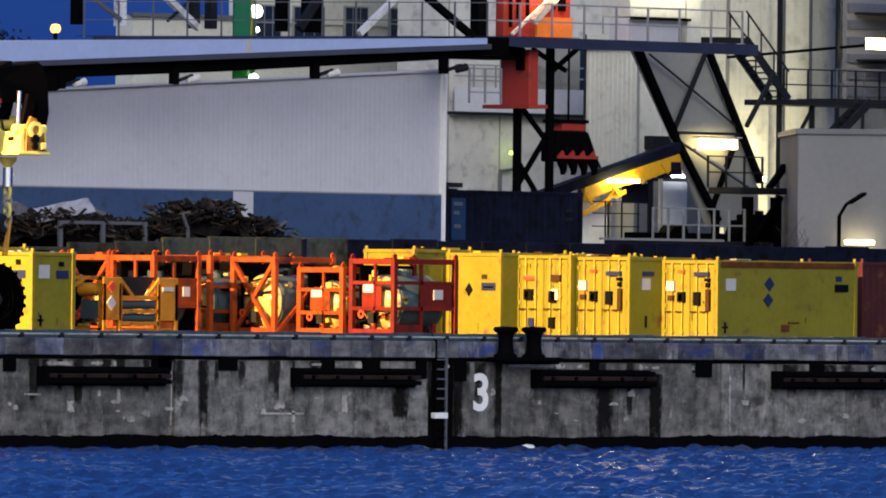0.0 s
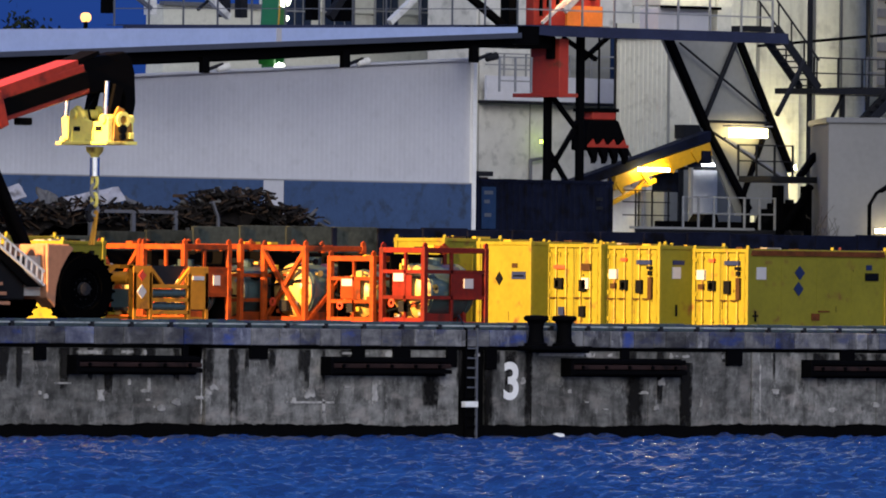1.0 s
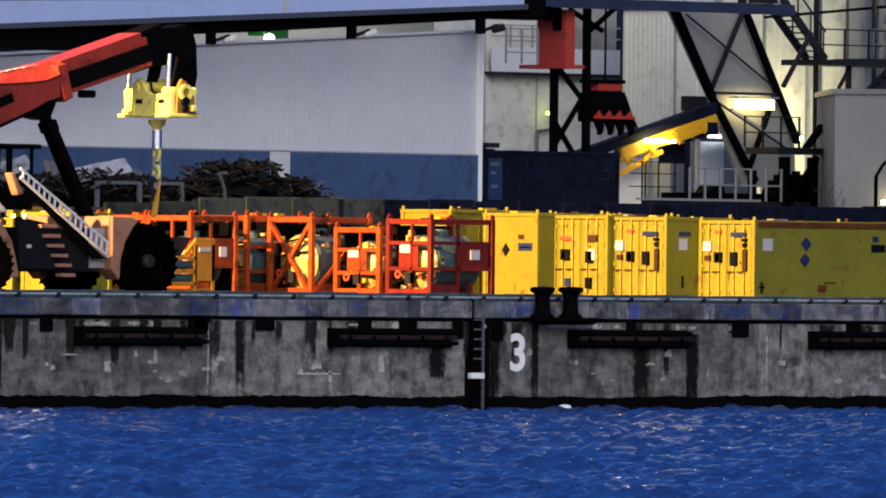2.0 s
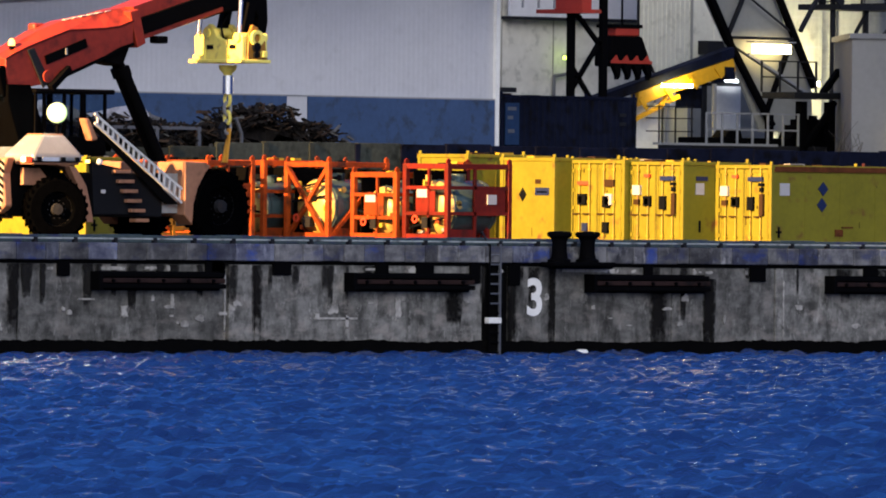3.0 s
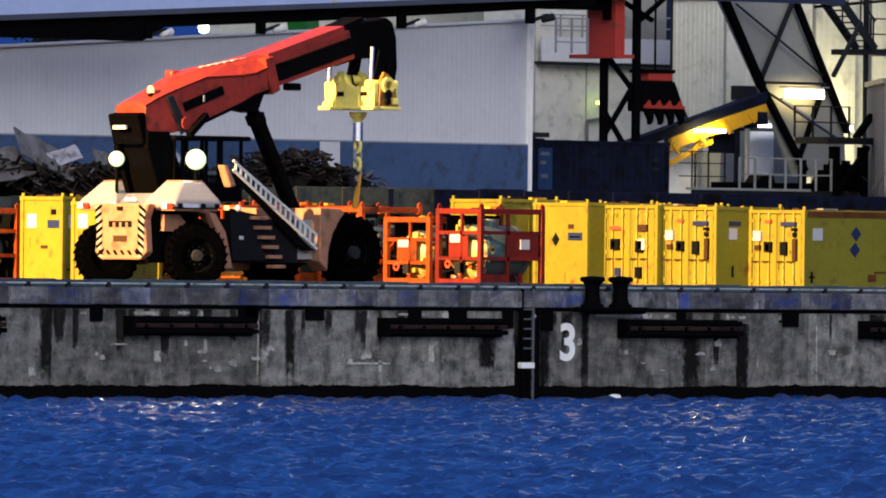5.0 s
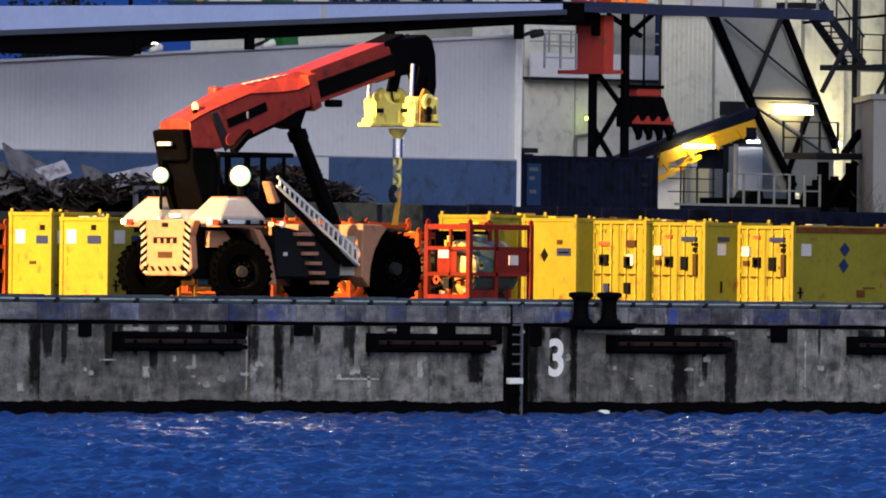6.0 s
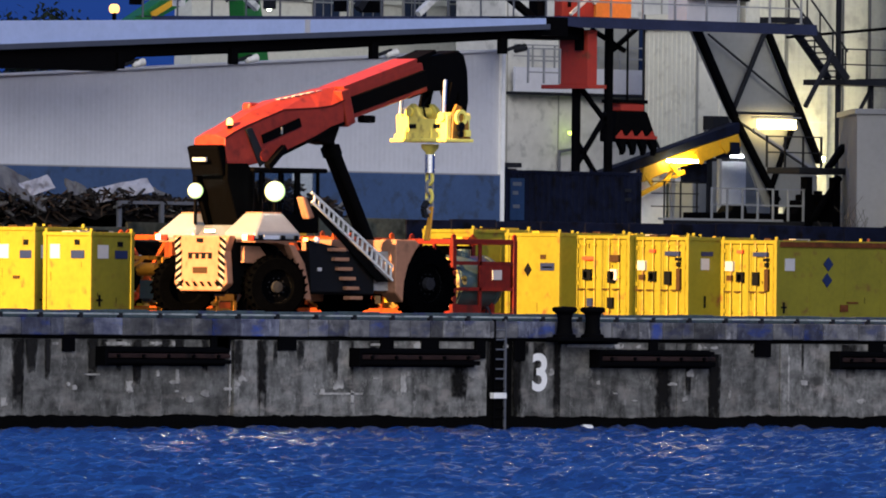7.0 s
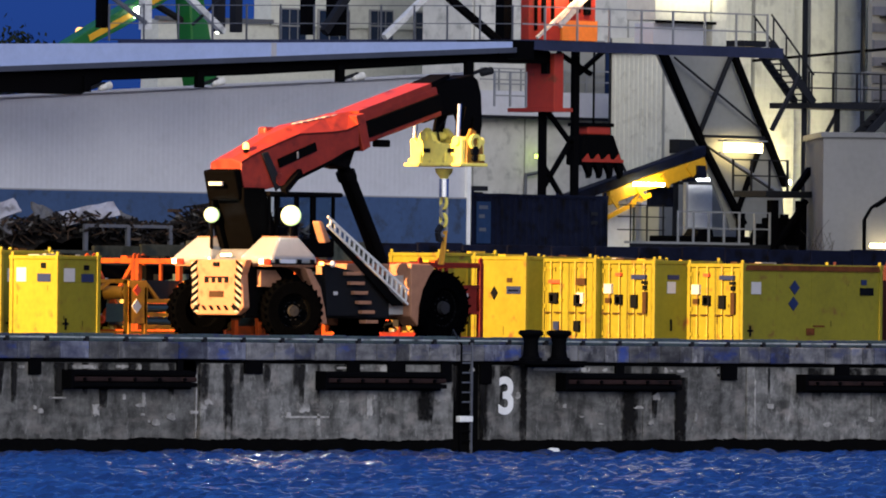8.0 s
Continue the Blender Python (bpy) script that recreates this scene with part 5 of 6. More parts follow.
    # lamp added above the view to brighten the cabin front
    part("cabin_lamp", Build().box(54.2, 57.6, 43.0, 43.1, 12.4, 12.5), fill_glow_cabin, g)
    k = thing("crane_cabin", "box-shaped red operator cabin hung beneath the gantry", "cabin")
    part("body", Build().box(48.85, 49.3, 43.0, 44.4, 7.98, 9.85), crane_red, k, bevel=0.03)
    part("floor_edge", Build().box(48.8, 49.7, 42.95, 45.2, 7.86, 7.99), crane_red, k)
    part("roof_hood", Build().box(48.7, 48.86, 43.2, 43.5, 9.15, 9.9), black_steel, k)
    railing(k, 46.3, 47.8, 43.3, 7.99, 1.2, 0.7, galv, (0.33, 0.66, 1.0))
    c = thing("clamshell_grab", "black clamshell grab with red-tipped teeth", "grab", pose(52.75, 45, 5.65))
    part("head", Build().box(-0.62, 0.5, -0.35, 0.35, 1.5, 1.78), crane_red, c, bevel=0.05)
    part("head_cap", Build().box(-0.85, 0.6, -0.4, 0.4, 1.78, 1.9), black_steel, c)
    part("shell", Build().prism([(-0.8, 1.5), (0.6, 1.5), (0.95, 0.8), (1.0, 0.45), (-0.95, 0.45), (-0.95, 0.9)], -0.4, 0.4), black_steel, c, bevel=0.06)
    part("lip", Build().box(-0.95, 1.02, -0.46, -0.41, 0.56, 0.66), crane_red, c)
    for i in range(4):
        x = -0.9 + 0.5 * i
        part("tooth", Build().prism([(x, 0.52), (x + 0.36, 0.52), (x + 0.38, 0.3), (x + 0.34, 0.1), (x + 0.24, 0.0), (x + 0.22, 0.16), (x + 0.1, 0.34)], -0.5, -0.3), black_steel, c)
        part("tooth_root", Build().prism([(x, 0.66), (x + 0.3, 0.66), (x + 0.2, 0.84)], -0.47, -0.41), crane_red, c)
    part("cable", Build().tube((0, 0, 1.9), (0, 0, 4.5), 0.04, n=6), black_steel, c)
    # stairs and side platform
    s = thing("access_stairs", "dark steel access stairs with handrails and landings", "stairs")
    stair_flight(s, (66.6, 10.7), (68.8, 8.6), 50, 0.9, dark_steel, 10)
    part("landing", Build().box(68.6, 76, 50, 52, 8.42, 8.62), dark_steel, s)
    railing(s, 68.6, 76, 50.05, 8.62, 1.1, 1.3, dark_steel)
    part("top_landing", Build().box(65.2, 66.8, 50, 52, 10.55, 10.75), dark_steel, s)
    stair_flight(s, (70.1, 6.9), (72.4, 8.6), 49.4, 0.5, dark_steel, 8, False)
    for x in (68.8, 70.5):
        part("support", Build().box(x - 0.07, x + 0.07, 50.4, 50.54, 0, 8.5 if x > 70 else 18), dark_steel, s)
    part("strut", Build().beam((69.9, 50.4, 7.6), (70.5, 50.4, 8.4), 0.1), dark_steel, s)
    t = thing("winch_platform", "dark winch platform on a braced pedestal with railings", "platform")
    part("top", Build().box(58.2, 60.95, 42, 43.6, 5.1, 5.32), dark_steel, t, bevel=0.03)
    for x in (59.0, 60.4):
        part("leg", Build().box(x - 0.14, x + 0.14, 42.3, 42.6, 0, 5.0), black_steel, t)
    part("brace", Build().beam((59.0, 42.3, 3.4), (60.5, 42.3, 5.0), 0.16), black_steel, t)
    part("machine", Build().box(59.5, 60.6, 42.7, 43.5, 3.2, 4.4), black_steel, t, bevel=0.05)
    part("jib", Build().beam((60.2, 42.6, 5.3), (61.0, 42.6, 6.1), 0.2), black_steel, t)
    railing(t, 58.2, 60.9, 43.6, 5.32, 1.1, 0.9, dark_steel)
    u = thing("lower_walkway", "low grating walkway with pale handrails", "walkway")
    part("deck", Build().box(53.6, 60.4, 42.4, 44, 3.3, 3.45), dark_steel, u)
    part("lit_edge", Build().box(51.4, 57.4, 42.0, 42.1, 3.42, 3.5), galv, u)
    railing(u, 54.3, 58.8, 42.4, 3.45, 1.12, 0.75, galv, (0.5, 1.0))
    for x in (54, 56, 58, 60):
        part("leg", Build().box(x - 0.1, x + 0.1, 42.6, 42.8, 0, 3.3), black_steel, u)
    part("machine_bed", Build().box(54.4, 60.2, 43.0, 43.9, 3.45, 3.72), black_steel, u, bevel=0.04)
    for x, w, hh in ((55.9, 0.9, 0.3), (59.2, 0.9, 0.5)):
        part("drive_unit", Build().prism([(x, 3.7), (x + w, 3.7), (x + w * 0.9, 3.7 + hh), (x + w * 0.3, 3.7 + hh)], 43.1, 43.8), black_steel, u, bevel=0.05)


def loader_boom():
    """A long girder tapering towards the gantry, with lamps on brackets beneath."""
    b = thing("loader_boom", "long tapered pale grey loader boom with a dark underside", "boom")
    top = lambda x: 9.27 + (x - 15.5) * 0.0272
    low = lambda x: 8.59 + (x - 15.5) * 0.0500
    xs = [-20, 15.5, 25.3, 36.9]
    part("side_plate", Build().prism([(x, top(x)) for x in xs] + [(x, low(x)) for x in xs[::-1]], 32.9, 33.0), boom_grey, b)
    # flange and underside are coloured much darker than the side plate
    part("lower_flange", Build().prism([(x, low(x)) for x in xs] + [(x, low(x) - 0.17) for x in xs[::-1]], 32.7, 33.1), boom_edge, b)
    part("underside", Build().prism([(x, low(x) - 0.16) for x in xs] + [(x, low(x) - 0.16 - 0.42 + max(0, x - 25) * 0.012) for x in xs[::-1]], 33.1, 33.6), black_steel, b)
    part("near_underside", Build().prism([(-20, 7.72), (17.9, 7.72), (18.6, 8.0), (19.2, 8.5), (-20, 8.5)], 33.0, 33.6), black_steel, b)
    part("support_leg", Build().box(-16.4, -15.6, 33.0, 33.6, 0, 7.8), dark_steel, b)
    part("hinge_joint", Build().box(36.4, 38.0, 33.0, 35, 9.3, 9.9), black_steel, b)
    for x in (18.1, 23.0, 29.2, 35.0):
        z = low(x) - 0.5
        part("lamp_bracket", Build().box(x - 0.14, x + 0.14, 32.9, 33.1, z - 0.42, z + 0.1), black_steel, b)
        a = part("lamp_arm", Build().beam((x, 33, z - 0.35), (x + 0.8, 33, z - 0.12), 0.1), dark_steel, b)
        part("lamp_shade", Build().lathe((x + 0.55, 33, z - 0.3), (1, 0, 0.25), [(0, 0.02), (0.05, 0.1), (0.5, 0.13), (0.6, 0.02)], 12), faded_white if x < 30 else dark_steel, a, smooth=True)
    part("sign_plate", Build().box(26.05, 26.25, 32.86, 32.9, 9.1, 9.55), label_white, b)


def yard_lamps():
    p = thing("street_lamp", "dark bent street lamp, unlit, before the grey building", "street lamp", pose(56.84, 36, 0))
    part("pole", Build().tube((0, 0, 0), (0, 0, 4.3), 0.07, n=10).tube((0, 0, 4.3), (0.35, 0, 4.72), 0.06, n=10).tube((0.35, 0, 4.72), (0.6, 0, 4.82), 0.055, n=10), black_steel, p, smooth=True)
    part("head", Build().beam((0.5, 0, 4.76), (1.25, 0, 5.1), 0.22, 0.12), black_steel, p, bevel=0.04)
    q = thing("ground_floodlight", "low glowing floodlight at the foot of the grey building", "floodlight", pose(56.87, 38, 0, 0, 0, -42) @ pose(2.1, -0.4, 0))
    part("post", Build().box(-0.06, 0.06, 0, 0.12, 0, 3.25), black_steel, q)
    part("lens", Build().box(-0.5, 0.5, -0.08, 0.06, 3.36, 3.5), lamp_warm, q, "glowing lens")
    w = thing("wall_floodlight", "bright warm floodlight beside the silo", "floodlight", pose(78.6, 55, 10.85))
    part("lens", Build().box(-0.5, 0.7, -0.1, 0.1, -0.18, 0.22), lamp_warm, w)
    part("bracket", Build().beam((0, 0.1, 0), (0, 7.6, -0.4), 0.1), black_steel, w)
    # uplight added for the glow on the wall; no fitting is known there
    v = thing("wall_fill_light", "warm uplight added to brighten the silo house wall", "floodlight", pose(79.3, 61.9, 0))
    part("post", Build().box(-0.06, 0.06, 0.1, 0.2, 0, 5.9), black_steel, v)
    part("lens", Build().box(-0.6, 0.6, -0.05, 0.2, 5.9, 6.05), lamp_up, v)
    f = thing("silo_platform", "pipework platform beside the silo", "platform")
    part("deck", Build().box(80.0, 90, 55.5, 57.5, 10.3, 10.36).box(77, 90, 55.5, 57.5, 8.74, 8.85).box(80, 90, 55.5, 57.5, 12.0, 12.06), dark_steel, f)
    railing(f, 77.0, 90, 55.5, 8.85, 1.1, 1.5, grey_steel)
    for x in (77.2, 80.2, 84):
        part("column", Build().box(x - 0.06, x + 0.06, 55.6, 55.72, 0, 14), dark_steel, f)
    part("back_wall", Build().box(79.6, 92, 57.5, 57.7, 8.8, 20), grey_render, f)
    for k in range(9):
        part("slat", Build().box(79.6, 92, 57.38, 57.5, 9.0 + 0.62 * k, 9.32 + 0.62 * k), slat_blue, f)
    o = thing("far_lamp", "distant orange street lamp against the dusk sky", "street lamp", pose(60.87, 80, 0))
    part("pole", Build().tube((0, 0, 0), (0, 0, 11.1), 0.08, n=8), black_steel, o)
    part("lens", Build().lathe((-0.16, 0, 11.25), (1, 0, 0), [(0, 0.02), (0.05, 0.17), (0.27, 0.17), (0.32, 0.02)], 12), lamp_far, o, "glowing orange lens", smooth=True)
    h = thing("flood_mast", "tall mast with a warm floodlight over the yard", "light mast", pose(FLOOD[0], FLOOD[1], 0))
    part("pole", Build().tube((0, 0, 0), (0, 0, 41.6), 0.45, 0.2, n=12), galv, h)
    part("head", Build().box(-1.9, -1.2, -1, 1, 41.4, 42.2), galv, h)


def far_tree():
    """A bare-limbed tree with ragged clumps, dark against the sky."""
    rng = random.Random(21)
    t = thing("tree", "dark ragged tree against the dusk sky far behind the yard", "tree", pose(93.2, 120, 0))
    part("trunk", Build().tube((0, 0, 0), (0.1, 0, 8.2), 0.35, 0.16, n=10), bark, t)
    leaves = Build()
    for k in range(7):
        a = rng.uniform(0, 6.28)
        tip = Vector((math.cos(a) * rng.uniform(0.6, 1.6), math.sin(a) * 1.2, rng.uniform(9.6, 12.1)))
        part("limb", Build().tube((0.08, 0, rng.uniform(5.5, 8.0)), tip, 0.12, 0.04, n=7), bark, t)
        for j in range(320):
            c = tip + Vector((rng.gauss(0, 0.5), rng.gauss(0, 0.5), rng.gauss(0, 0.35)))
            u, w = Vector((rng.uniform(-1, 1), rng.uniform(-1, 1), rng.uniform(-1, 1))) * 0.16, Vector((rng.uniform(-1, 1), rng.uniform(-1, 1), rng.uniform(-1, 1))) * 0.16
            leaves.add([c, c + u, c + u + w, c + w], [(0, 1, 2, 3)])
    part("crown", leaves, leaf_dark, t, kind="stuff")


def bare_shrub():
    """Thin leafless twigs fanning out of a short stem."""
    rng = random.Random(14)
    t = thing("shrub", "bare grey-brown shrub beside the grey building", "shrub", pose(55.6, 37.2, 0))
    part("stem", Build().tube((0, 0, 0), (0, 0, 2.6), 0.06, 0.04, n=8), bark, t)
    b = Build()
    for k in range(26):
        p = Vector((0, 0, rng.uniform(1.6, 2.7)))
        for j in range(3):
            q = p + Vector((rng.uniform(-0.4, 0.5), rng.uniform(-0.3, 0.3), rng.uniform(0.3, 0.75)))
            b.beam(p, q, 0.022 - 0.005 * j)
            p = q
    part("twig_clump", b, bark, t, kind="stuff")


def stacked_boxes():
    container(pose(42.3, 40, 0), 6.2, 2.44, 2.4, navy, "dark navy container under another", False, corrugated=True, group="navy containers")
    c = container(pose(42.1, 40, 2.41), 6.4, 2.44, 2.59, navy, "dark navy corrugated container stacked on another", False, corrugated=True, group="navy containers")
    part("painted_panel", Build().box(0.2, 0.85, 0.0, 0.03, 0.9, 2.3), navy_light, c, "lighter blue panel")
    for k, (x, z, w) in enumerate(((0.3, 2.05, 0.4), (0.3, 1.75, 0.25), (0.32, 1.3, 0.3), (5.6, 1.9, 0.3), (5.6, 1.6, 0.3))):
        part("number_bar", Build().box(x, x + w, -0.015, 0.0, z, z + 0.12), grey_steel if k < 3 else dark_steel, c)
    part("roof_box", Build().box(0.1, 1.0, 0.3, 1.2, 2.66, 2.82), dark_steel, c)


# ---- the reach stacker ----
def wheel_thing(parent, x, y, r, w, outer):
    prof = [(-w * 0.25, 0.0), (-w * 0.3, r * 0.5), (-w / 2, r * 0.56), (-w / 2, r * 0.9), (-w / 2 + 0.08, r * 0.985), (w / 2 - 0.08, r * 0.985), (w / 2, r * 0.9), (w / 2, r * 0.56), (w * 0.3, r * 0.5), (w * 0.1, 0.0)]
    b = Build().lathe((0, 0, 0), (0, 1, 0), prof, 40)
    lugs = Build()
    for k in range(26):
        a = 2 * math.pi * k / 26
        for s in (-1, 1):
            a2 = a + (0.12 if s > 0 else 0)
            c = Vector((math.cos(a2), 0, math.sin(a2))) * (r * 0.985)
            t = Vector((-math.sin(a2), 0, math.cos(a2)))
            lugs.beam(c + Vector((0, s * 0.03, 0)), c + Vector((0, s * (w / 2 - 0.02), 0)) + t * 0.1, 0.05, 0.1)
    t = part("wheel", b, tyre_dusty, parent, "large black treaded tyre", smooth=True)
    part("tread", lugs, rubber, t, kind="stuff")
    t.location = (x, y, r)
    k = -1 if outer < 0 else 1
    rim = Build().lathe((0, 0, 0), (0, k, 0), [(w * 0.34, r * 0.58), (w * 0.42, r * 0.56), (w * 0.3, r * 0.5), (w * 0.16, r * 0.42), (w * 0.18, r * 0.2), (w * 0.5, r * 0.17), (w * 0.52, 0.0)], 28)
    part("rim", rim, rim_dark, t, "dark grey rim", smooth=True)
    nuts = Build()
    for i in range(10):
        a = 2 * math.pi * i / 10
        nuts.tube((math.cos(a) * r * 0.3, k * w * 0.15, math.sin(a) * r * 0.3), (math.cos(a) * r * 0.3, k * w * 0.28, math.sin(a) * r * 0.3), 0.03, n=6)
    part("nut_ring", nuts, dark_steel, t, kind="stuff")
    return t


def reach_stacker():
    """Drives along +x; the middle of its width at y = 0, the rear axle near x = -0.3."""
    s = thing("reach_stacker", "red and beige reach stacker with raised boom and yellow lifting frame", "reach stacker")
    wheels = [(wheel_thing(s, -0.38, -1.8, 0.92, 0.56, -1), 0.92, -20), (wheel_thing(s, -0.38, 2.05, 0.92, 0.56, 1), 0.92, -26)]
    for y in (-1.72, 1.72):
        wheels.append((wheel_thing(s, 5.72, y, 1.06, 0.62, -1 if y < 0 else 1), 1.06, 0))
    part("chassis", Build().box(-1.2, 6.2, -0.95, 0.95, 0.75, 1.45).box(0.6, 4.7, -1.3, 1.3, 0.9, 1.5), black_steel, s, bevel=0.04)
    part("rear_axle", Build().tube((-0.35, -1.5, 0.95), (-0.35, 1.5, 0.95), 0.22, n=12), black_steel, s)
    part("front_axle", Build().tube((5.65, -1.5, 1.0), (5.65, 1.5, 1.0), 0.3, n=12), black_steel, s)
    # counterweight with striped edges
    part("rear_block", Build().box(-1.7, 0.3, -1.25, 0.75, 0.7, 2.4), black_steel, s, bevel=0.05)
    face = [(-1.22, 2.4), (1.22, 2.4), (1.02, 1.95), (1.12, 1.0), (0.85, 0.78), (-0.85, 0.78), (-1.12, 1.0), (-1.02, 1.95)]
    cw = part("counterweight", Build().add([(-1.95, y, z) for y, z in face] + [(-1.66, y, z) for y, z in face], [tuple(range(8)), tuple(range(15, 7, -1))] + [((i + 1) % 8, i, 8 + i, 8 + (i + 1) % 8) for i in range(8)]), stacker_beige, s, "beige counterweight plate with striped edges", bevel=0.05)
    for k in range(7):
        for sy in (-1, 1):
            y, z = sy * (0.93 if 0 < k < 5 else 0.86 if k == 0 else 0.98), 0.86 + 0.21 * k
            part("hazard_stripe", Build().add([(-1.965, y - sy * 0.17, z + 0.17), (-1.965, y + sy * 0.12, z), (-1.965, y + sy * 0.12, z + 0.11), (-1.965, y - sy * 0.17, z + 0.28)], [(0, 1, 2, 3)]).box(-1.96, -1.955, y - 0.01, y + 0.01, z + 0.1, z + 0.11), black_steel, cw)
            part("hazard_band", Build().box(-1.96, -1.95, y - 0.1, y + 0.1, z, z + 0.2), hazard_white, cw)
    for k in range(6):
        part("hazard_stripe", Build().add([(-1.965, -0.85 + k * 0.31, 0.92), (-1.965, -0.72 + k * 0.31, 0.92), (-1.965, -0.6 + k * 0.31, 1.06), (-1.965, -0.73 + k * 0.31, 1.06)], [(0, 1, 2, 3)]).box(-1.96, -1.955, -0.75 + k * 0.31, -0.74 + k * 0.31, 0.95, 0.96), black_steel, cw)
    part("name_bar", Build().box(-1.97, -1.95, -0.5, 0.5, 1.86, 1.9).box(-1.97, -1.95, -0.5, -0.34, 1.72, 1.86).box(-1.97, -1.95, -0.22, -0.06, 1.72, 1.86).box(-1.97, -1.95, 0.06, 0.2, 1.72, 1.86).box(-1.97, -1.95, 0.34, 0.5, 1.72, 1.86), label_dark, cw)
    part("plate", Build().box(-1.97, -1.95, -0.3, 0.3, 1.3, 1.48), label_brown, cw)
    cw.location = (0.05, -0.28, 0)
    part("tow_eye", Build().box(-2.0, -1.9, -0.12, 0.12, 2.2, 2.32), label_dark, cw)
    part("under_bracket", Build().prism([(-1.3, 2.1), (-0.7, 2.1), (-0.35, 1.75), (-0.45, 1.6), (-1.3, 1.62)], -1.5, -1.35), stacker_beige, s, "beige bracket under the hood")
    # hoods: two humps with a walkway between
    for y0, y1, ya, yb, xa, xb, z in ((-2.1, -0.77, -1.72, -0.95, -0.8, 0.02, 3.06), (0.5, 2.1, 0.95, 1.6, -0.98, 0.0, 3.05)):
        vs = [(-1.42, y0, 2.28), (0.38, y0, 2.28), (0.38, y1, 2.28), (-1.42, y1, 2.28), (-1.45, y0, 2.47), (0.4, y0, 2.47), (0.4, y1, 2.47), (-1.45, y1, 2.47),
              (xa, ya, z), (xb, ya, z), (xb, yb, z), (xa, yb, z)]
        hd = part("hood", Build().add(vs, [(0, 3, 2, 1), (0, 1, 5, 4), (1, 2, 6, 5), (2, 3, 7, 6), (3, 0, 4, 7), (4, 5, 9, 8), (5, 6, 10, 9), (6, 7, 11, 10), (7, 4, 8, 11), (8, 9, 10, 11)]), hood_white, s, "pale sloping engine hood", bevel=0.07)
        part("hood_cap", Build().box(xa + 0.02, xb - 0.02, ya + 0.03, yb - 0.03, z - 0.03, z + 0.03), stacker_beige, hd, bevel=0.02)
        part("hood_edge", Build().box(-1.46, 0.41, y0 - 0.01, y0 + 0.02, 2.27, 2.31), label_dark, hd)
    part("walkway", Build().prism([(-1.4, 2.3), (0.4, 2.3), (0.3, 2.75), (-1.0, 2.7)], -0.75, 0.48), grey_steel, s)
    part("bumper", Build().box(-1.4, 0.3, -2.06, 2.06, 2.2, 2.3), stacker_beige, s, bevel=0.03)
    part("walkway_lamp", Build().box(-1.44, -1.4, -0.35, 0.05, 2.5, 2.57), lamp_warm, s, "lit white lamp bar")
    for y in (-1.82, 1.87):
        part("tail_light", Build().box(-1.5, -1.44, y - 0.26, y, 2.28, 2.42), tail_red, s, "red tail light")
        part("tail_lamp", Build().box(-1.52, -1.44, y, y + 0.2, 2.27, 2.43), lamp_tail, s, "lit red-white tail lamp", bevel=0.03)
    part("side_reflector", Build().box(-1.1, -0.5, -2.13, -2.1, 2.30, 2.41), reflector_pale, s)
    for x in (-1.32, -0.42, 0.1):
        part("side_fitting", Build().box(x, x + 0.16, -2.14, -2.1, 2.3, 2.42), label_dark, s, bevel=0.01)
    part("side_lamp_white", Build().lathe((1.05, -2.06, 2.3), (0, -1, 0), [(0, 0.0), (0, 0.1), (0.06, 0.08), (0.09, 0.0)], 12), reflector_pale, s, "pale round lamp", smooth=True)
    part("side_lamp", Build().box(0.55, 0.68, -2.08, -2.03, 2.26, 2.36), lamp_orange, s, "orange side lamp")
    # arches
    for sy in (-1, 1):
        y0, y1 = (-2.0, -1.45) if sy < 0 else (1.45, 2.0)
        arc = [radians(-12 + 105 * k / 9) for k in range(10)]
        rim = [(-0.35 + math.cos(a) * 1.1, 0.92 + math.sin(a) * 1.34) for a in arc] + [(-0.35 + math.cos(a) * 1.03, 0.92 + math.sin(a) * 1.26) for a in arc[::-1]]
        b = Build().prism(rim, y0, y1)
        part("rear_arch", b, stacker_beige, s, "beige wheel arch")
        part("front_arch", Build().prism([(4.3, 0.8), (4.62, 0.5), (4.66, 1.1), (4.82, 1.6), (5.1, 2.02), (5.3, 2.22), (5.1, 2.34), (4.3, 2.36)], y0 - 0.02 if sy < 0 else 1.35, -1.35 if sy < 0 else y1 + 0.02), stacker_beige, s, "beige front wheel guard", bevel=0.04)
    part("wheel_skirt", Build().prism([(-0.11, 2.17), (0.15, 2.14), (0.55, 1.6), (0.72, 1.0), (0.82, 0.55), (0.5, 0.55), (0.42, 1.0), (0.25, 1.55)], -2.12, -1.85), stacker_beige, s, "beige curved wheel skirt", bevel=0.03)
    part("front_crossbox", Build().box(4.3, 5.1, -1.45, 1.45, 0.75, 2.34), stacker_beige, s, bevel=0.05)
    part("front_deck", Build().box(4.4, 5.2, -1.4, 1.4, 2.2, 2.33), stacker_beige, s, bevel=0.03)
    part("tank_box", Build().box(1.0, 3.7, -1.75, -1.0, 0.72, 2.0), side_dark, s, bevel=0.05)
    part("tank_box", Build().box(1.0, 3.7, 1.0, 1.75, 0.72, 2.0), black_steel, s, bevel=0.05)
    part("side_plate", Build().box(3.3, 4.5, -1.7, -1.62, 0.85, 2.0), galv, s)
    for k in range(6):
        part("step", Build().box(1.65 + 0.16 * k, 2.25 + 0.14 * k, -2.05, -1.75, 1.98 - 0.28 * k, 2.08 - 0.28 * k), stacker_beige, s, bevel=0.01)
    part("side_wall", Build().prism([(0.9, 2.3), (2.1, 2.1), (2.3, 0.8), (1.0, 0.8)], -1.9, -1.76), side_dark, s)
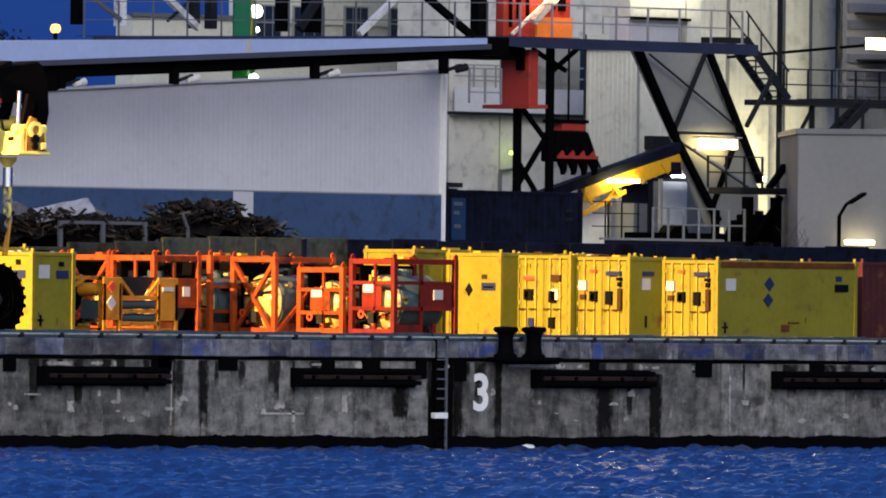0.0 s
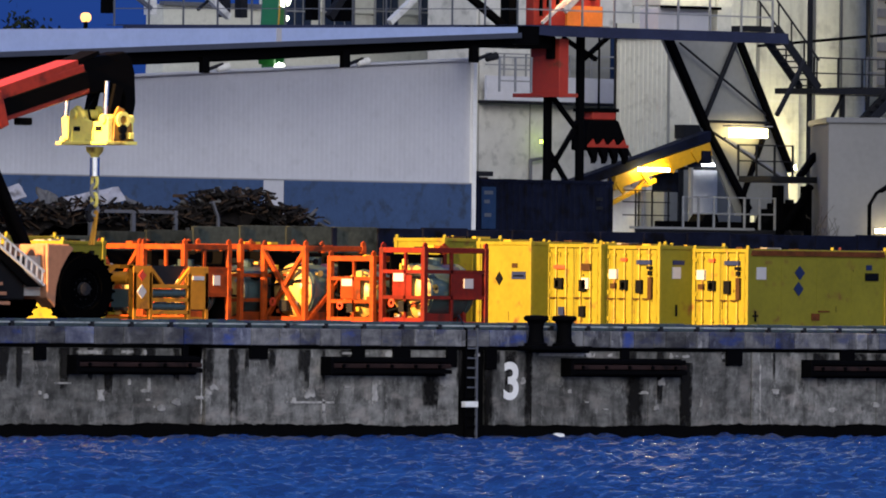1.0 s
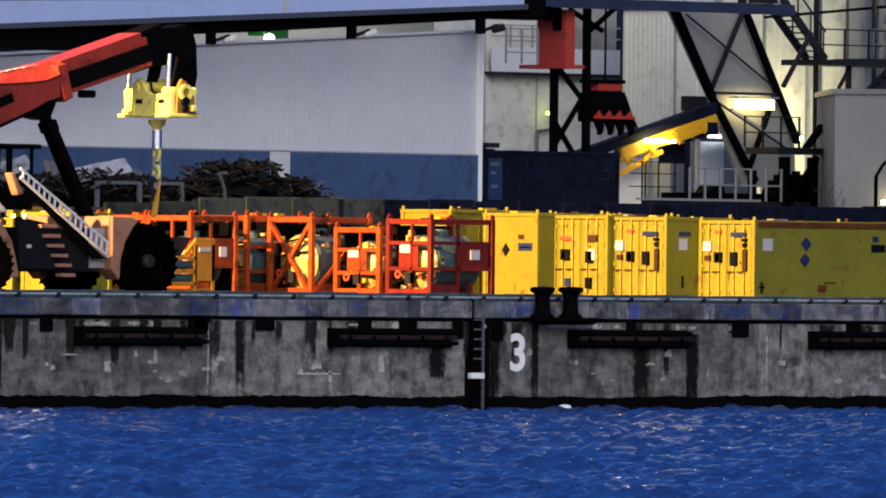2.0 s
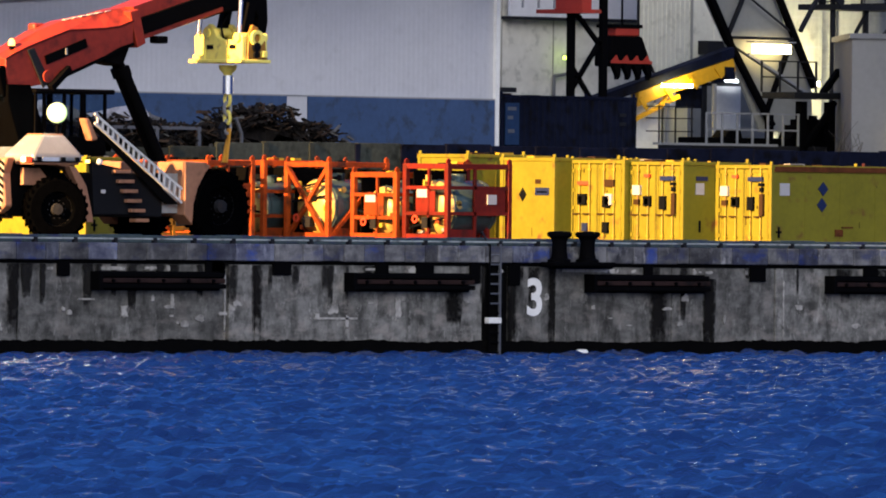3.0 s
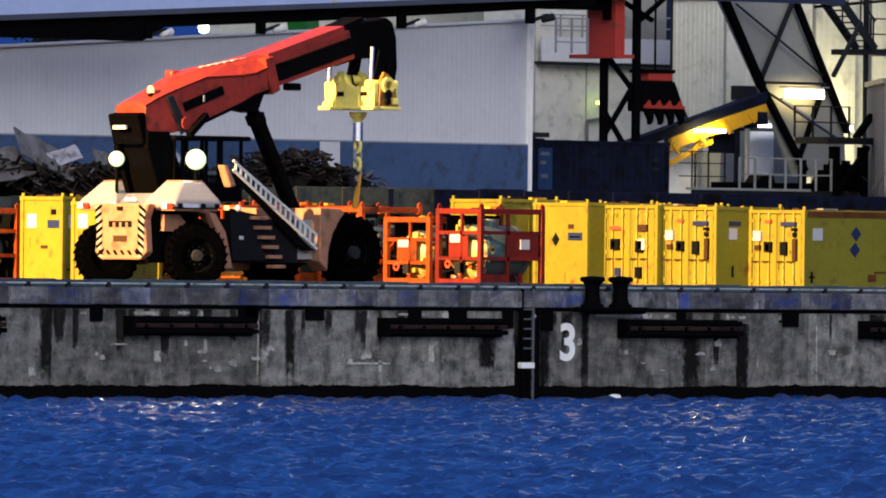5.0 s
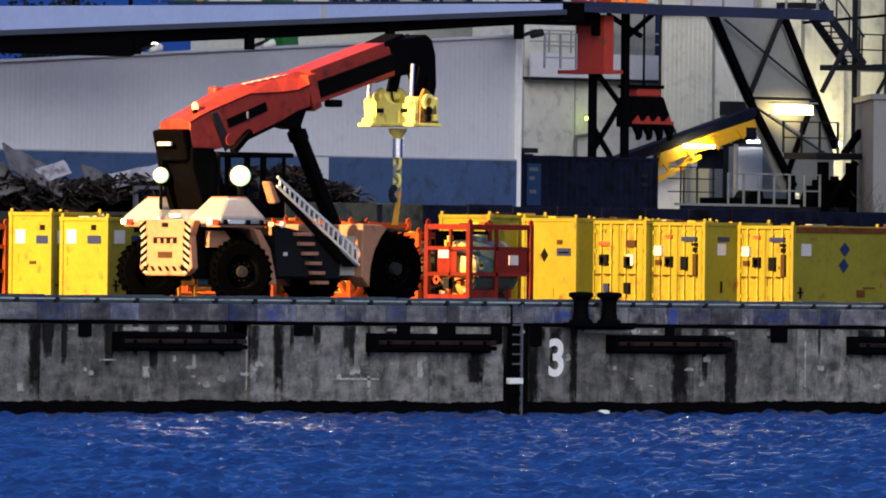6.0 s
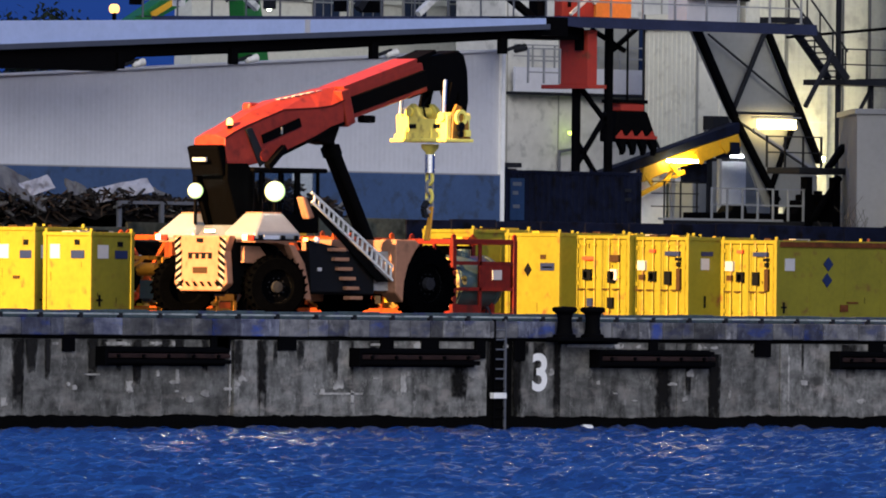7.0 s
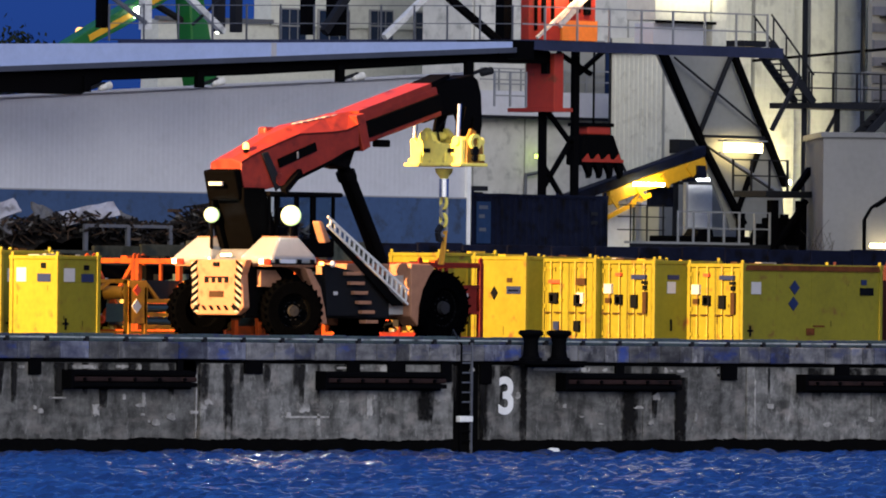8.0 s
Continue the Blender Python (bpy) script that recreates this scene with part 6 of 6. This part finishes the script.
    part("side_marker", Build().box(1.25, 1.4, -1.93, -1.9, 1.4, 1.5), label_white, s)
    # slanting ladder with rungs
    ld = part("ladder", Build().beam((0.95, -1.95, 3.42), (4.25, -1.95, 1.15), 0.05, 0.065).beam((0.95, -1.95, 3.68), (4.25, -1.95, 1.55), 0.05, 0.065), ladder_white, s, "white slanting handrail ladder")
    for k in range(17):
        a = Vector((0.95, -1.95, 3.42)) + (Vector((3.3, 0, -2.27))) * (k + 0.5) / 17
        part("rung", Build().beam(a, a + Vector((0.03, 0, 0.26 + 0.008 * k)), 0.05), ladder_white, ld)
    part("ladder_back", Build().prism([(0.9, 3.3), (1.1, 3.3), (4.2, 1.1), (3.7, 1.1)], -1.9, -1.85), black_steel, s)
    # cab
    cb = part("cab", Build().box(0.0, 2.35, -0.8, 0.8, 2.5, 3.05), black_steel, s, "black operator cab", bevel=0.04)
    for x in (-0.32, 0.0, 0.75, 1.4, 1.5, 2.27):
        for y in (-0.8, 0.72):
            part("pillar", Build().box(x, x + 0.08, y, y + 0.08, 3.0, 4.3), black_steel, cb)
    part("cab_roof", Build().box(-0.4, 2.6, -0.9, 0.9, 4.26, 4.4), black_steel, cb, bevel=0.05)
    for y in (-0.76, 0.74):
        part("side_glass", Build().box(0.1, 2.26, y, y + 0.015, 3.05, 4.26), cab_clear, cb)
    part("rear_glass", Build().box(0.03, 0.045, -0.72, 0.72, 3.05, 4.26), cab_clear, cb)
    part("front_glass", Build().box(2.3, 2.315, -0.72, 0.72, 3.05, 4.26), cab_clear, cb)
    part("seat", Build().box(0.9, 1.4, -0.3, 0.3, 3.0, 3.4).box(0.9, 1.02, -0.28, 0.28, 3.4, 3.95), dark_steel, cb, bevel=0.05)
    part("green_box", Build().box(-0.55, -0.2, 0.2, 0.75, 3.75, 4.1), material("lime_paint", (0.3, 0.5, 0.08), 0.5), s, "lime green fluid box")
    # boom support
    for y in (-0.75, 0.55):
        part("boom_tower", Build().prism([(-0.75, 2.5), (0.35, 2.5), (-0.45, 4.5), (-1.3, 4.5), (-1.3, 4.0)], y, y + 0.2), matte_black, s, bevel=0.03)
    part("tower_web", Build().prism([(-0.6, 2.5), (0.2, 2.5), (-0.55, 4.3), (-1.2, 4.3)], -0.5, 0.5), matte_black, s)
    part("cab_guard", Build().beam((0.2, -0.85, 4.4), (1.0, -0.7, 5.0), 0.18), black_steel, s)
    for x, y, r in ((0.04, -1.35, 0.30), (-1.28, 0.62, 0.23)):
        out = Vector((-0.74, -0.67, 0.0))
        wl_ = part("work_light", Build().lathe((0, 0, 0), out, [(-0.2, 0.0), (-0.18, r * 0.5), (-0.02, r * 0.9), (0.0, r * 0.9)], 20), black_steel, s, smooth=True)
        wl_.location = (x, y, 3.7)
        # lens is enlarged so that its graded glow includes the glare halo
        part("lens", Build().lathe((0, 0, 0), out, [(0.0, r), (0.05, r * 0.96), (0.09, r * 0.8), (0.13, r * 0.5), (0.15, 0.0)], 28), halo_lens(r), wl_, "white lens widened by a painted greenish glare halo", smooth=True)
        part("bulb", Build().lathe((0, 0, 0), out, [(0.16, r * 0.3), (0.18, r * 0.2), (0.19, 0.0)], 16), lamp_core, wl_, "glaring bulb", smooth=True)
        part("light_post", Build().beam((x + 0.1, y + 0.1, 2.6), (x + 0.1, y + 0.1, 3.6), 0.07), black_steel, s)
    # boom: outer box, inner box, head
    tail, tip = Vector((-1.35, 0, 4.72)), Vector((8.0, 0, 7.42))
    d = (tip - tail).normalized()
    up = Vector((-d.z, 0, d.x))
    at = lambda a, u: (tail.x + d.x * a + up.x * u, tail.z + d.z * a + up.z * u)
    # outer boom: flat cheeks, a sloping shoulder on each side and a narrower ridge
    ribs = [(-1.32, 4.3, 5.22, 5.34), (-0.95, 4.34, 5.4, 5.52), (-0.5, 4.42, 5.58, 5.74), (0.15, 4.54, 5.8, 6.06), (1.03, 4.85, 6.09, 6.36), (2.38, 5.36, 6.17, 6.6), (2.94, 5.62, 6.24, 6.74), (3.45, 5.76, 6.42, 6.82)]
    ring = []
    for x, lo, mid, hi in ribs:
        ring += [(x, -0.66, lo), (x, -0.66, mid), (x, -0.24, hi), (x, 0.24, hi), (x, 0.66, mid), (x, 0.66, lo)]
    k = len(ribs)
    part("boom", Build().add(ring, [(6 * a + c, 6 * a + (c + 1) % 6, 6 * a + 6 + (c + 1) % 6, 6 * a + 6 + c) for a in range(k - 1) for c in range(6)] + [tuple(range(6)), tuple(range(6 * k - 6, 6 * k))]), stacker_red, s, "red outer boom with sloping shoulders", bevel=0.03)
    for a in range(k - 1):
        (x0, l0, m0, h0), (x1, l1, m1, h1) = ribs[a], ribs[a + 1]
        # dark strips follow the boom's upper edge and its lower edge
        part("boom_edge", Build().beam((x0, -0.665, m0), (x1, -0.665, m1), 0.04, 0.05), edge_red, s)
        if a > 2:
            part("boom_keel", Build().beam((x0, -0.665, l0 - 0.02), (x1, -0.665, l1 - 0.02), 0.06, 0.09), black_steel, s)
    part("pivot_plate", Build().prism([(-0.55, 5.5), (-0.3, 5.56), (0.3, 4.62), (0.05, 4.4)], -0.72, -0.66), dark_steel, s, "dark boom pivot plate", bevel=0.02)
    part("pivot_pin", Build().lathe((0.2, -0.64, 4.75), (0, -1, 0), [(0, 0.0), (0, 0.2), (0.12, 0.18), (0.12, 0.0)], 18), stacker_red, s, smooth=True)
    part("boom_lug", Build().box(0.4, 0.85, 0.15, 0.5, 5.9, 6.3), stacker_red, s, "red lug on the boom", bevel=0.08)
    part("cylinder_lug", Build().prism([(2.5, 5.2), (3.2, 5.1), (3.5, 5.75), (2.6, 5.5)], -0.5, 0.3), black_steel, s, bevel=0.04)
    part("boom_fitting", Build().box(4.5, 4.95, -0.45, -0.1, 5.78, 6.0), black_steel, s, bevel=0.05)
    part("boom_end_cap", Build().prism([at(-0.22, -0.56), at(0.14, -0.6), at(0.14, 0.3), at(-0.2, 0.34)], -0.66, 0.66), matte_black, s, "black boom end cap", bevel=0.06)
    part("name_bar", Build().box(-1.74, -1.68, -0.28, 0.28, 4.55, 4.66), label_white, s)
    # recess in the cheek, its darkness painted as a black bar on the surface
    part("boom_side_bar", Build().beam((0.15, -0.69, 5.22), (1.65, -0.69, 5.74), 0.06, 0.26), black_steel, s)
    part("side_bar_clip", Build().box(0.85, 0.91, -0.74, -0.7, 5.38, 5.58), galv, s)
    part("boom_collar", Build().prism([at(5.0, -0.5), at(5.35, -0.45), at(5.35, 0.58), at(5.0, 0.6)], -0.68, 0.68), stacker_red, s, bevel=0.03)
    part("boom_inner", Build().prism([at(5.3, -0.36), at(8.6, -0.36), at(8.6, 0.52), at(5.3, 0.52)], -0.5, 0.5), stacker_red, s, "red inner boom", bevel=0.04)
    part("hose_track", Build().prism([at(5.3, -0.2), at(8.6, -0.2), at(8.6, 0.3), at(5.3, 0.3)], -0.6, -0.51), black_steel, s, bevel=0.03)
    part("boom_top_plate", Build().prism([at(5.3, 0.48), at(8.4, 0.5), at(8.4, 0.68), at(5.3, 0.66)], -0.5, 0.5), stacker_red, s)
    part("boom_head", Build().prism([at(7.9, -0.42), at(7.9, 0.5), at(8.6, 0.62), (8.35, 8.0), (8.6, 7.85), (8.75, 7.4), (8.8, 6.5), (8.7, 6.05), (8.4, 6.05), (8.42, 6.6), (8.3, 6.85), at(8.7, -0.42)], -0.4, 0.4), black_steel, s, "black boom head", bevel=0.05)
    part("head_guard", Build().prism([at(7.8, 0.52), at(9.3, 0.6), at(9.3, 0.72), at(7.8, 0.64)], -0.42, 0.42), black_steel, s)
    bc = part("beacon", Build().lathe((-0.85, -0.35, 5.62), (0, 0, 1), [(0, 0.0), (0, 0.1), (0.12, 0.1), (0.19, 0.06), (0.21, 0.0)], 12), lamp_far, s, "lit orange beacon")
    part("beacon_base", Build().tube((-0.85, -0.35, 5.4), (-0.85, -0.35, 5.63), 0.08, n=10), black_steel, s)
    for a in range(6):
        u = 1.2 + 0.3 * a
        z0 = 6.36 + (u - 1.03) * 0.178 + 0.012
        part("boom_marking", Build().beam((u, -0.2, z0), (u + 0.2, -0.2, z0 + 0.036), 0.16, 0.02), faded_mark, s, "faded white marking")
    part("beige_step", Build().prism([(0.62, 3.55), (0.8, 3.55), (1.15, 2.95), (0.9, 2.9)], -1.9, -1.6), stacker_beige, s, bevel=0.05)
    for y in (-0.34, -0.1):
        part("lift_cylinder", Build().tube((5.05, y, 1.9), (3.3, y, 5.05), 0.165, n=14), black_steel, s, "black lift cylinder", smooth=True)
        part("piston_rod", Build().tube((3.35, y, 4.95), (2.95, y, 5.65), 0.115, n=12).tube((3.42, y, 4.8), (3.3, y, 5.05), 0.21, n=14), black_steel, s, smooth=True)
    # lifting frame with rotator, hook and chain
    face = [(1.05, 5.34), (1.05, 5.49), (0.93, 5.52), (0.98, 6.04), (0.84, 6.12), (0.69, 5.99), (0.51, 6.29), (0.31, 6.41), (0.1, 6.25), (-0.03, 6.04), (-0.27, 5.94), (-0.75, 5.93), (-0.94, 6.07), (-1.08, 6.12), (-1.2, 6.05), (-1.2, 5.34)]
    k = len(face)
    sp = part("lifting_frame", Build().add([(7.12, y, z) for y, z in face] + [(7.3, y, z) for y, z in face], [tuple(range(k)), tuple(range(2 * k - 1, k - 1, -1))] + [((i + 1) % k, i, k + i, k + (i + 1) % k) for i in range(k)]), spreader_yellow, s, "yellow lifting frame", bevel=0.03)
    part("rear_plate", Build().add([(7.9, y, z) for y, z in face] + [(8.08, y, z) for y, z in face], [tuple(range(k)), tuple(range(2 * k - 1, k - 1, -1))] + [((i + 1) % k, i, k + i, k + (i + 1) % k) for i in range(k)]), spreader_yellow, sp, bevel=0.03)
    part("side_plate", Build().box(7.3, 7.9, 0.95, 1.03, 5.3, 5.95), spreader_yellow, sp)
    part("side_plate", Build().prism([(7.3, 5.3), (7.34, 6.1), (7.49, 6.38), (7.7, 6.3), (7.78, 6.04), (7.98, 5.88), (8.02, 5.46), (8.14, 5.3)], -1.24, -1.14), side_amber, sp, "amber side plate", bevel=0.02)
    part("side_ring", Build().lathe((7.62, -1.24, 5.98), (0, -1, 0), [(0, 0.24), (0.08, 0.24), (0.08, 0.13), (0, 0.13)], 18), spreader_yellow, sp, smooth=True)
    part("base_flange", Build().box(7.02, 8.18, -1.26, 1.12, 5.26, 5.36), spreader_yellow, sp, bevel=0.02)
    for y in (-0.78, 0.24):
        part("slot", Build().box(7.1, 7.125, y - 0.14, y + 0.14, 5.66, 5.79), label_dark, sp)
        part("stiffener", Build().box(7.08, 7.125, y + 0.22, y + 0.28, 5.3, 5.7), spreader_yellow, sp)
    for y in (-1.02, 0.36):
        part("pin_boss", Build().lathe((7.04, y, 6.0 if y < 0 else 6.15), (1, 0, 0), [(0, 0.0), (0, 0.14), (1.1, 0.14), (1.1, 0.0)], 16), spreader_yellow, sp, smooth=True)
    for y, z in ((-0.96, 7.1), (0.88, 6.6)):
        part("tilt_rod", Build().tube((7.2, y, 5.95), (7.26, y, z), 0.075, n=12), chrome, sp, "chrome tilt rod", smooth=True)
    for y in (-0.6, 0.45):
        part("yoke_arm", Build().beam((7.7, y, 6.0), (7.95, y, 7.0), 0.2, 0.3), black_steel, s)
    part("rotator", Build().tube((7.6, 0, 5.3), (7.6, 0, 5.9), 0.4, n=20), dark_steel, sp, smooth=True)
    for y, z, r in ((-1.25, 5.72, 0.14), (-1.25, 5.5, 0.1)):
        part("side_drive", Build().tube((7.6, y - 0.08, z), (7.6, y + 0.05, z), r, n=14), label_dark, sp)
    part("side_valve", Build().box(7.8, 8.0, -1.34, -1.2, 5.42, 5.62), spreader_yellow, sp, bevel=0.03)
    part("hose_loop", Build().tube((7.5, 0.1, 6.0), (7.45, 0.15, 6.35), 0.03, n=8).tube((7.45, 0.15, 6.35), (7.6, -0.1, 6.75), 0.03, n=8), label_dark, sp)
    part("hook_block", Build().lathe((7.6, 0, 5.2), (0, 0, -1), [(0, 0.27), (0.12, 0.25), (0.24, 0.14), (0.3, 0.12), (0.75, 0.12), (0.8, 0.08), (0.85, 0.0)], 16), spreader_yellow, s, smooth=True)
    part("swivel", Build().tube((7.6, 0, 4.9), (7.6, 0, 4.35), 0.15, n=14), chrome, s, "steel swivel", smooth=True)
    for k in range(4):
        b = Build()
        z = 4.2 - 0.27 * k
        n = 12
        ring = [(math.cos(2 * math.pi * i / n) * 0.12, math.sin(2 * math.pi * i / n) * 0.2) for i in range(n)]
        for i in range(n):
            (a, e), (a2, e2) = ring[i], ring[(i + 1) % n]
            b.beam((7.6 + (a if k % 2 else 0), (0 if k % 2 else a), z + e), (7.6 + (a2 if k % 2 else 0), (0 if k % 2 else a2), z + e2), 0.07)
        part("chain_link", b, galv if k % 2 else spreader_yellow, s)
    part("hook", Build().beam((7.5, 0, 3.5), (7.35, 0, 3.3), 0.14).beam((7.35, 0, 3.3), (7.42, 0, 3.05), 0.12).beam((7.42, 0, 3.05), (7.55, 0, 3.1), 0.1), dark_steel, s)
    part("sling", Build().beam((7.68, 0, 3.35), (7.55, 0, 2.35), 0.13, 0.06).beam((7.72, 0.05, 3.3), (7.5, 0.05, 2.35), 0.1, 0.05), sling_orange, s, "orange-yellow lifting sling")
    return s, wheels


def material_handler():
    """A green slewing crane, far behind the boom."""
    h = thing("material_handler", "green material handler with a bent boom and work lamps", "crane")
    part("boom_low", Build().prism([(-0.5, 3), (0.5, 3), (-0.1, 7), (-0.75, 10.2), (-1.5, 13.1), (-2.0, 13.1), (-1.75, 10), (-1.0, 7)], -0.4, 0.4), crane_green, h, "green lower boom", bevel=0.06)
    part("stick", Build().prism([(-1.3, 13.3), (-1.5, 12.6), (-5.0, 10.9), (-9.5, 9.05), (-9.7, 9.3), (-5.0, 11.6)], -0.3, 0.3), crane_green, h, "green stick arm", bevel=0.05)
    part("stick_strip", Build().prism([(-3.0, 12.2), (-3.1, 12.0), (-6.6, 10.4), (-6.7, 10.6)], -0.34, -0.3), conveyor_yellow, h, "yellow strip")
    part("ram", Build().tube((-1.2, 0.1, 11.0), (-3.4, 0.1, 11.9), 0.12, n=10), dark_steel, h)
    part("ram", Build().tube((-0.7, 0.1, 9.4), (-1.5, 0.1, 12.0), 0.12, n=10), dark_steel, h)
    part("undercarriage", Build().box(-1.6, 2.2, -1.5, 1.5, 0, 3), dark_steel, h, bevel=0.1)
    part("cab", Build().box(-1.5, 0, -1.7, -0.6, 3, 5), crane_green, h, bevel=0.1)
    for x, z, r in ((-4.4, 11.45, 0.25), (-9.5, 8.95, 0.2), (-0.6, 10.9, 0.1)):
        part("work_lamp", Build().lathe((x, -0.45, z - r), (0, 0, 1), [(0, 0.01), (r * 0.3, r * 0.75), (r, r), (r * 1.7, r * 0.75), (r * 2, 0.01)], 14), lamp_white, h, "glowing lamp", smooth=True)
    return h


def glass(name):
    m = bpy.data.materials.new(name)
    m.use_nodes = True
    b = m.node_tree.nodes["Principled BSDF"]
    b.inputs["Base Color"].default_value = (0.86, 0.9, 0.9, 1)
    b.inputs["Roughness"].default_value, b.inputs["Transmission Weight"].default_value = 0.03, 1.0
    b.inputs["IOR"].default_value = 1.1
    return m


cab_clear = glass("cab_glass_clear")

ground()
water()
quay()
fenders()
ladder()
bollards()
containers()
frames()
barrier()
scrap_heap()
shed()
backing_buildings()
silos()
hopper_and_conveyor()
truss_tower()
gantry()
loader_boom()
yard_lamps()
stacked_boxes()
far_tree()
bare_shrub()
stacker, stacker_wheels = reach_stacker()
handler = material_handler()


def motions():
    # place of the lifting frame along the way, then the vehicle's own place from its heading
    way = [(0, -11.40, 2.22, -5), (0.5, -10.42, 2.03, -4.6), (1, -9.51, 1.85, -4.2), (1.5, -8.49, 1.65, -3.8), (2.25, -7.19, 1.39, -3.3), (3, -5.82, 1.13, -2.8), (3.5, -5.07, 0.99, -2.4), (4, -4.10, 0.80, -1.9), (4.5, -3.33, 0.65, -1.5), (5.25, -2.02, 0.40, -0.85), (6, -0.75, 0.15, -0.2), (6.5, 0.00, -0.00, 0), (7, 0.93, -0.18, 0.1), (7.5, 1.65, -0.32, 0.2), (8, 2.59, -0.50, 0.3)]
    rows = []
    for t, x, y, a in way:
        c, sn = math.cos(radians(a)), math.sin(radians(a))
        rows.append((t, x + 7.58 - 7.58 * c, y + 9.1 - 7.58 * sn, a))
    walk(stacker, [(t, pose(x, y, 0, 0, 0, a)) for t, x, y, a in rows])
    for w, r, steer in stacker_wheels:
        at = w.location.copy()
        x0, y0 = rows[0][1], rows[0][2]
        gone, keys = 0.0, []
        for t, x, y, a in rows:
            gone += math.hypot(x - x0, y - y0)
            x0, y0 = x, y
            keys.append((t, pose(at.x, at.y, at.z, 0, math.degrees(gone / r), steer)))
        walk(w, keys)
    walk(handler, [(0, pose(55.35, 64, 0, 0, 0, 46)), (1.5, pose(55.3, 64, 0, 0, 0, 44)), (4, pose(54.9, 64, 0, 0, 0, 28)), (6.5, pose(54.1, 64, 0, 0, 0, 8)), (8, pose(53.0, 64, 0, 0, 0, 0))])


motions()
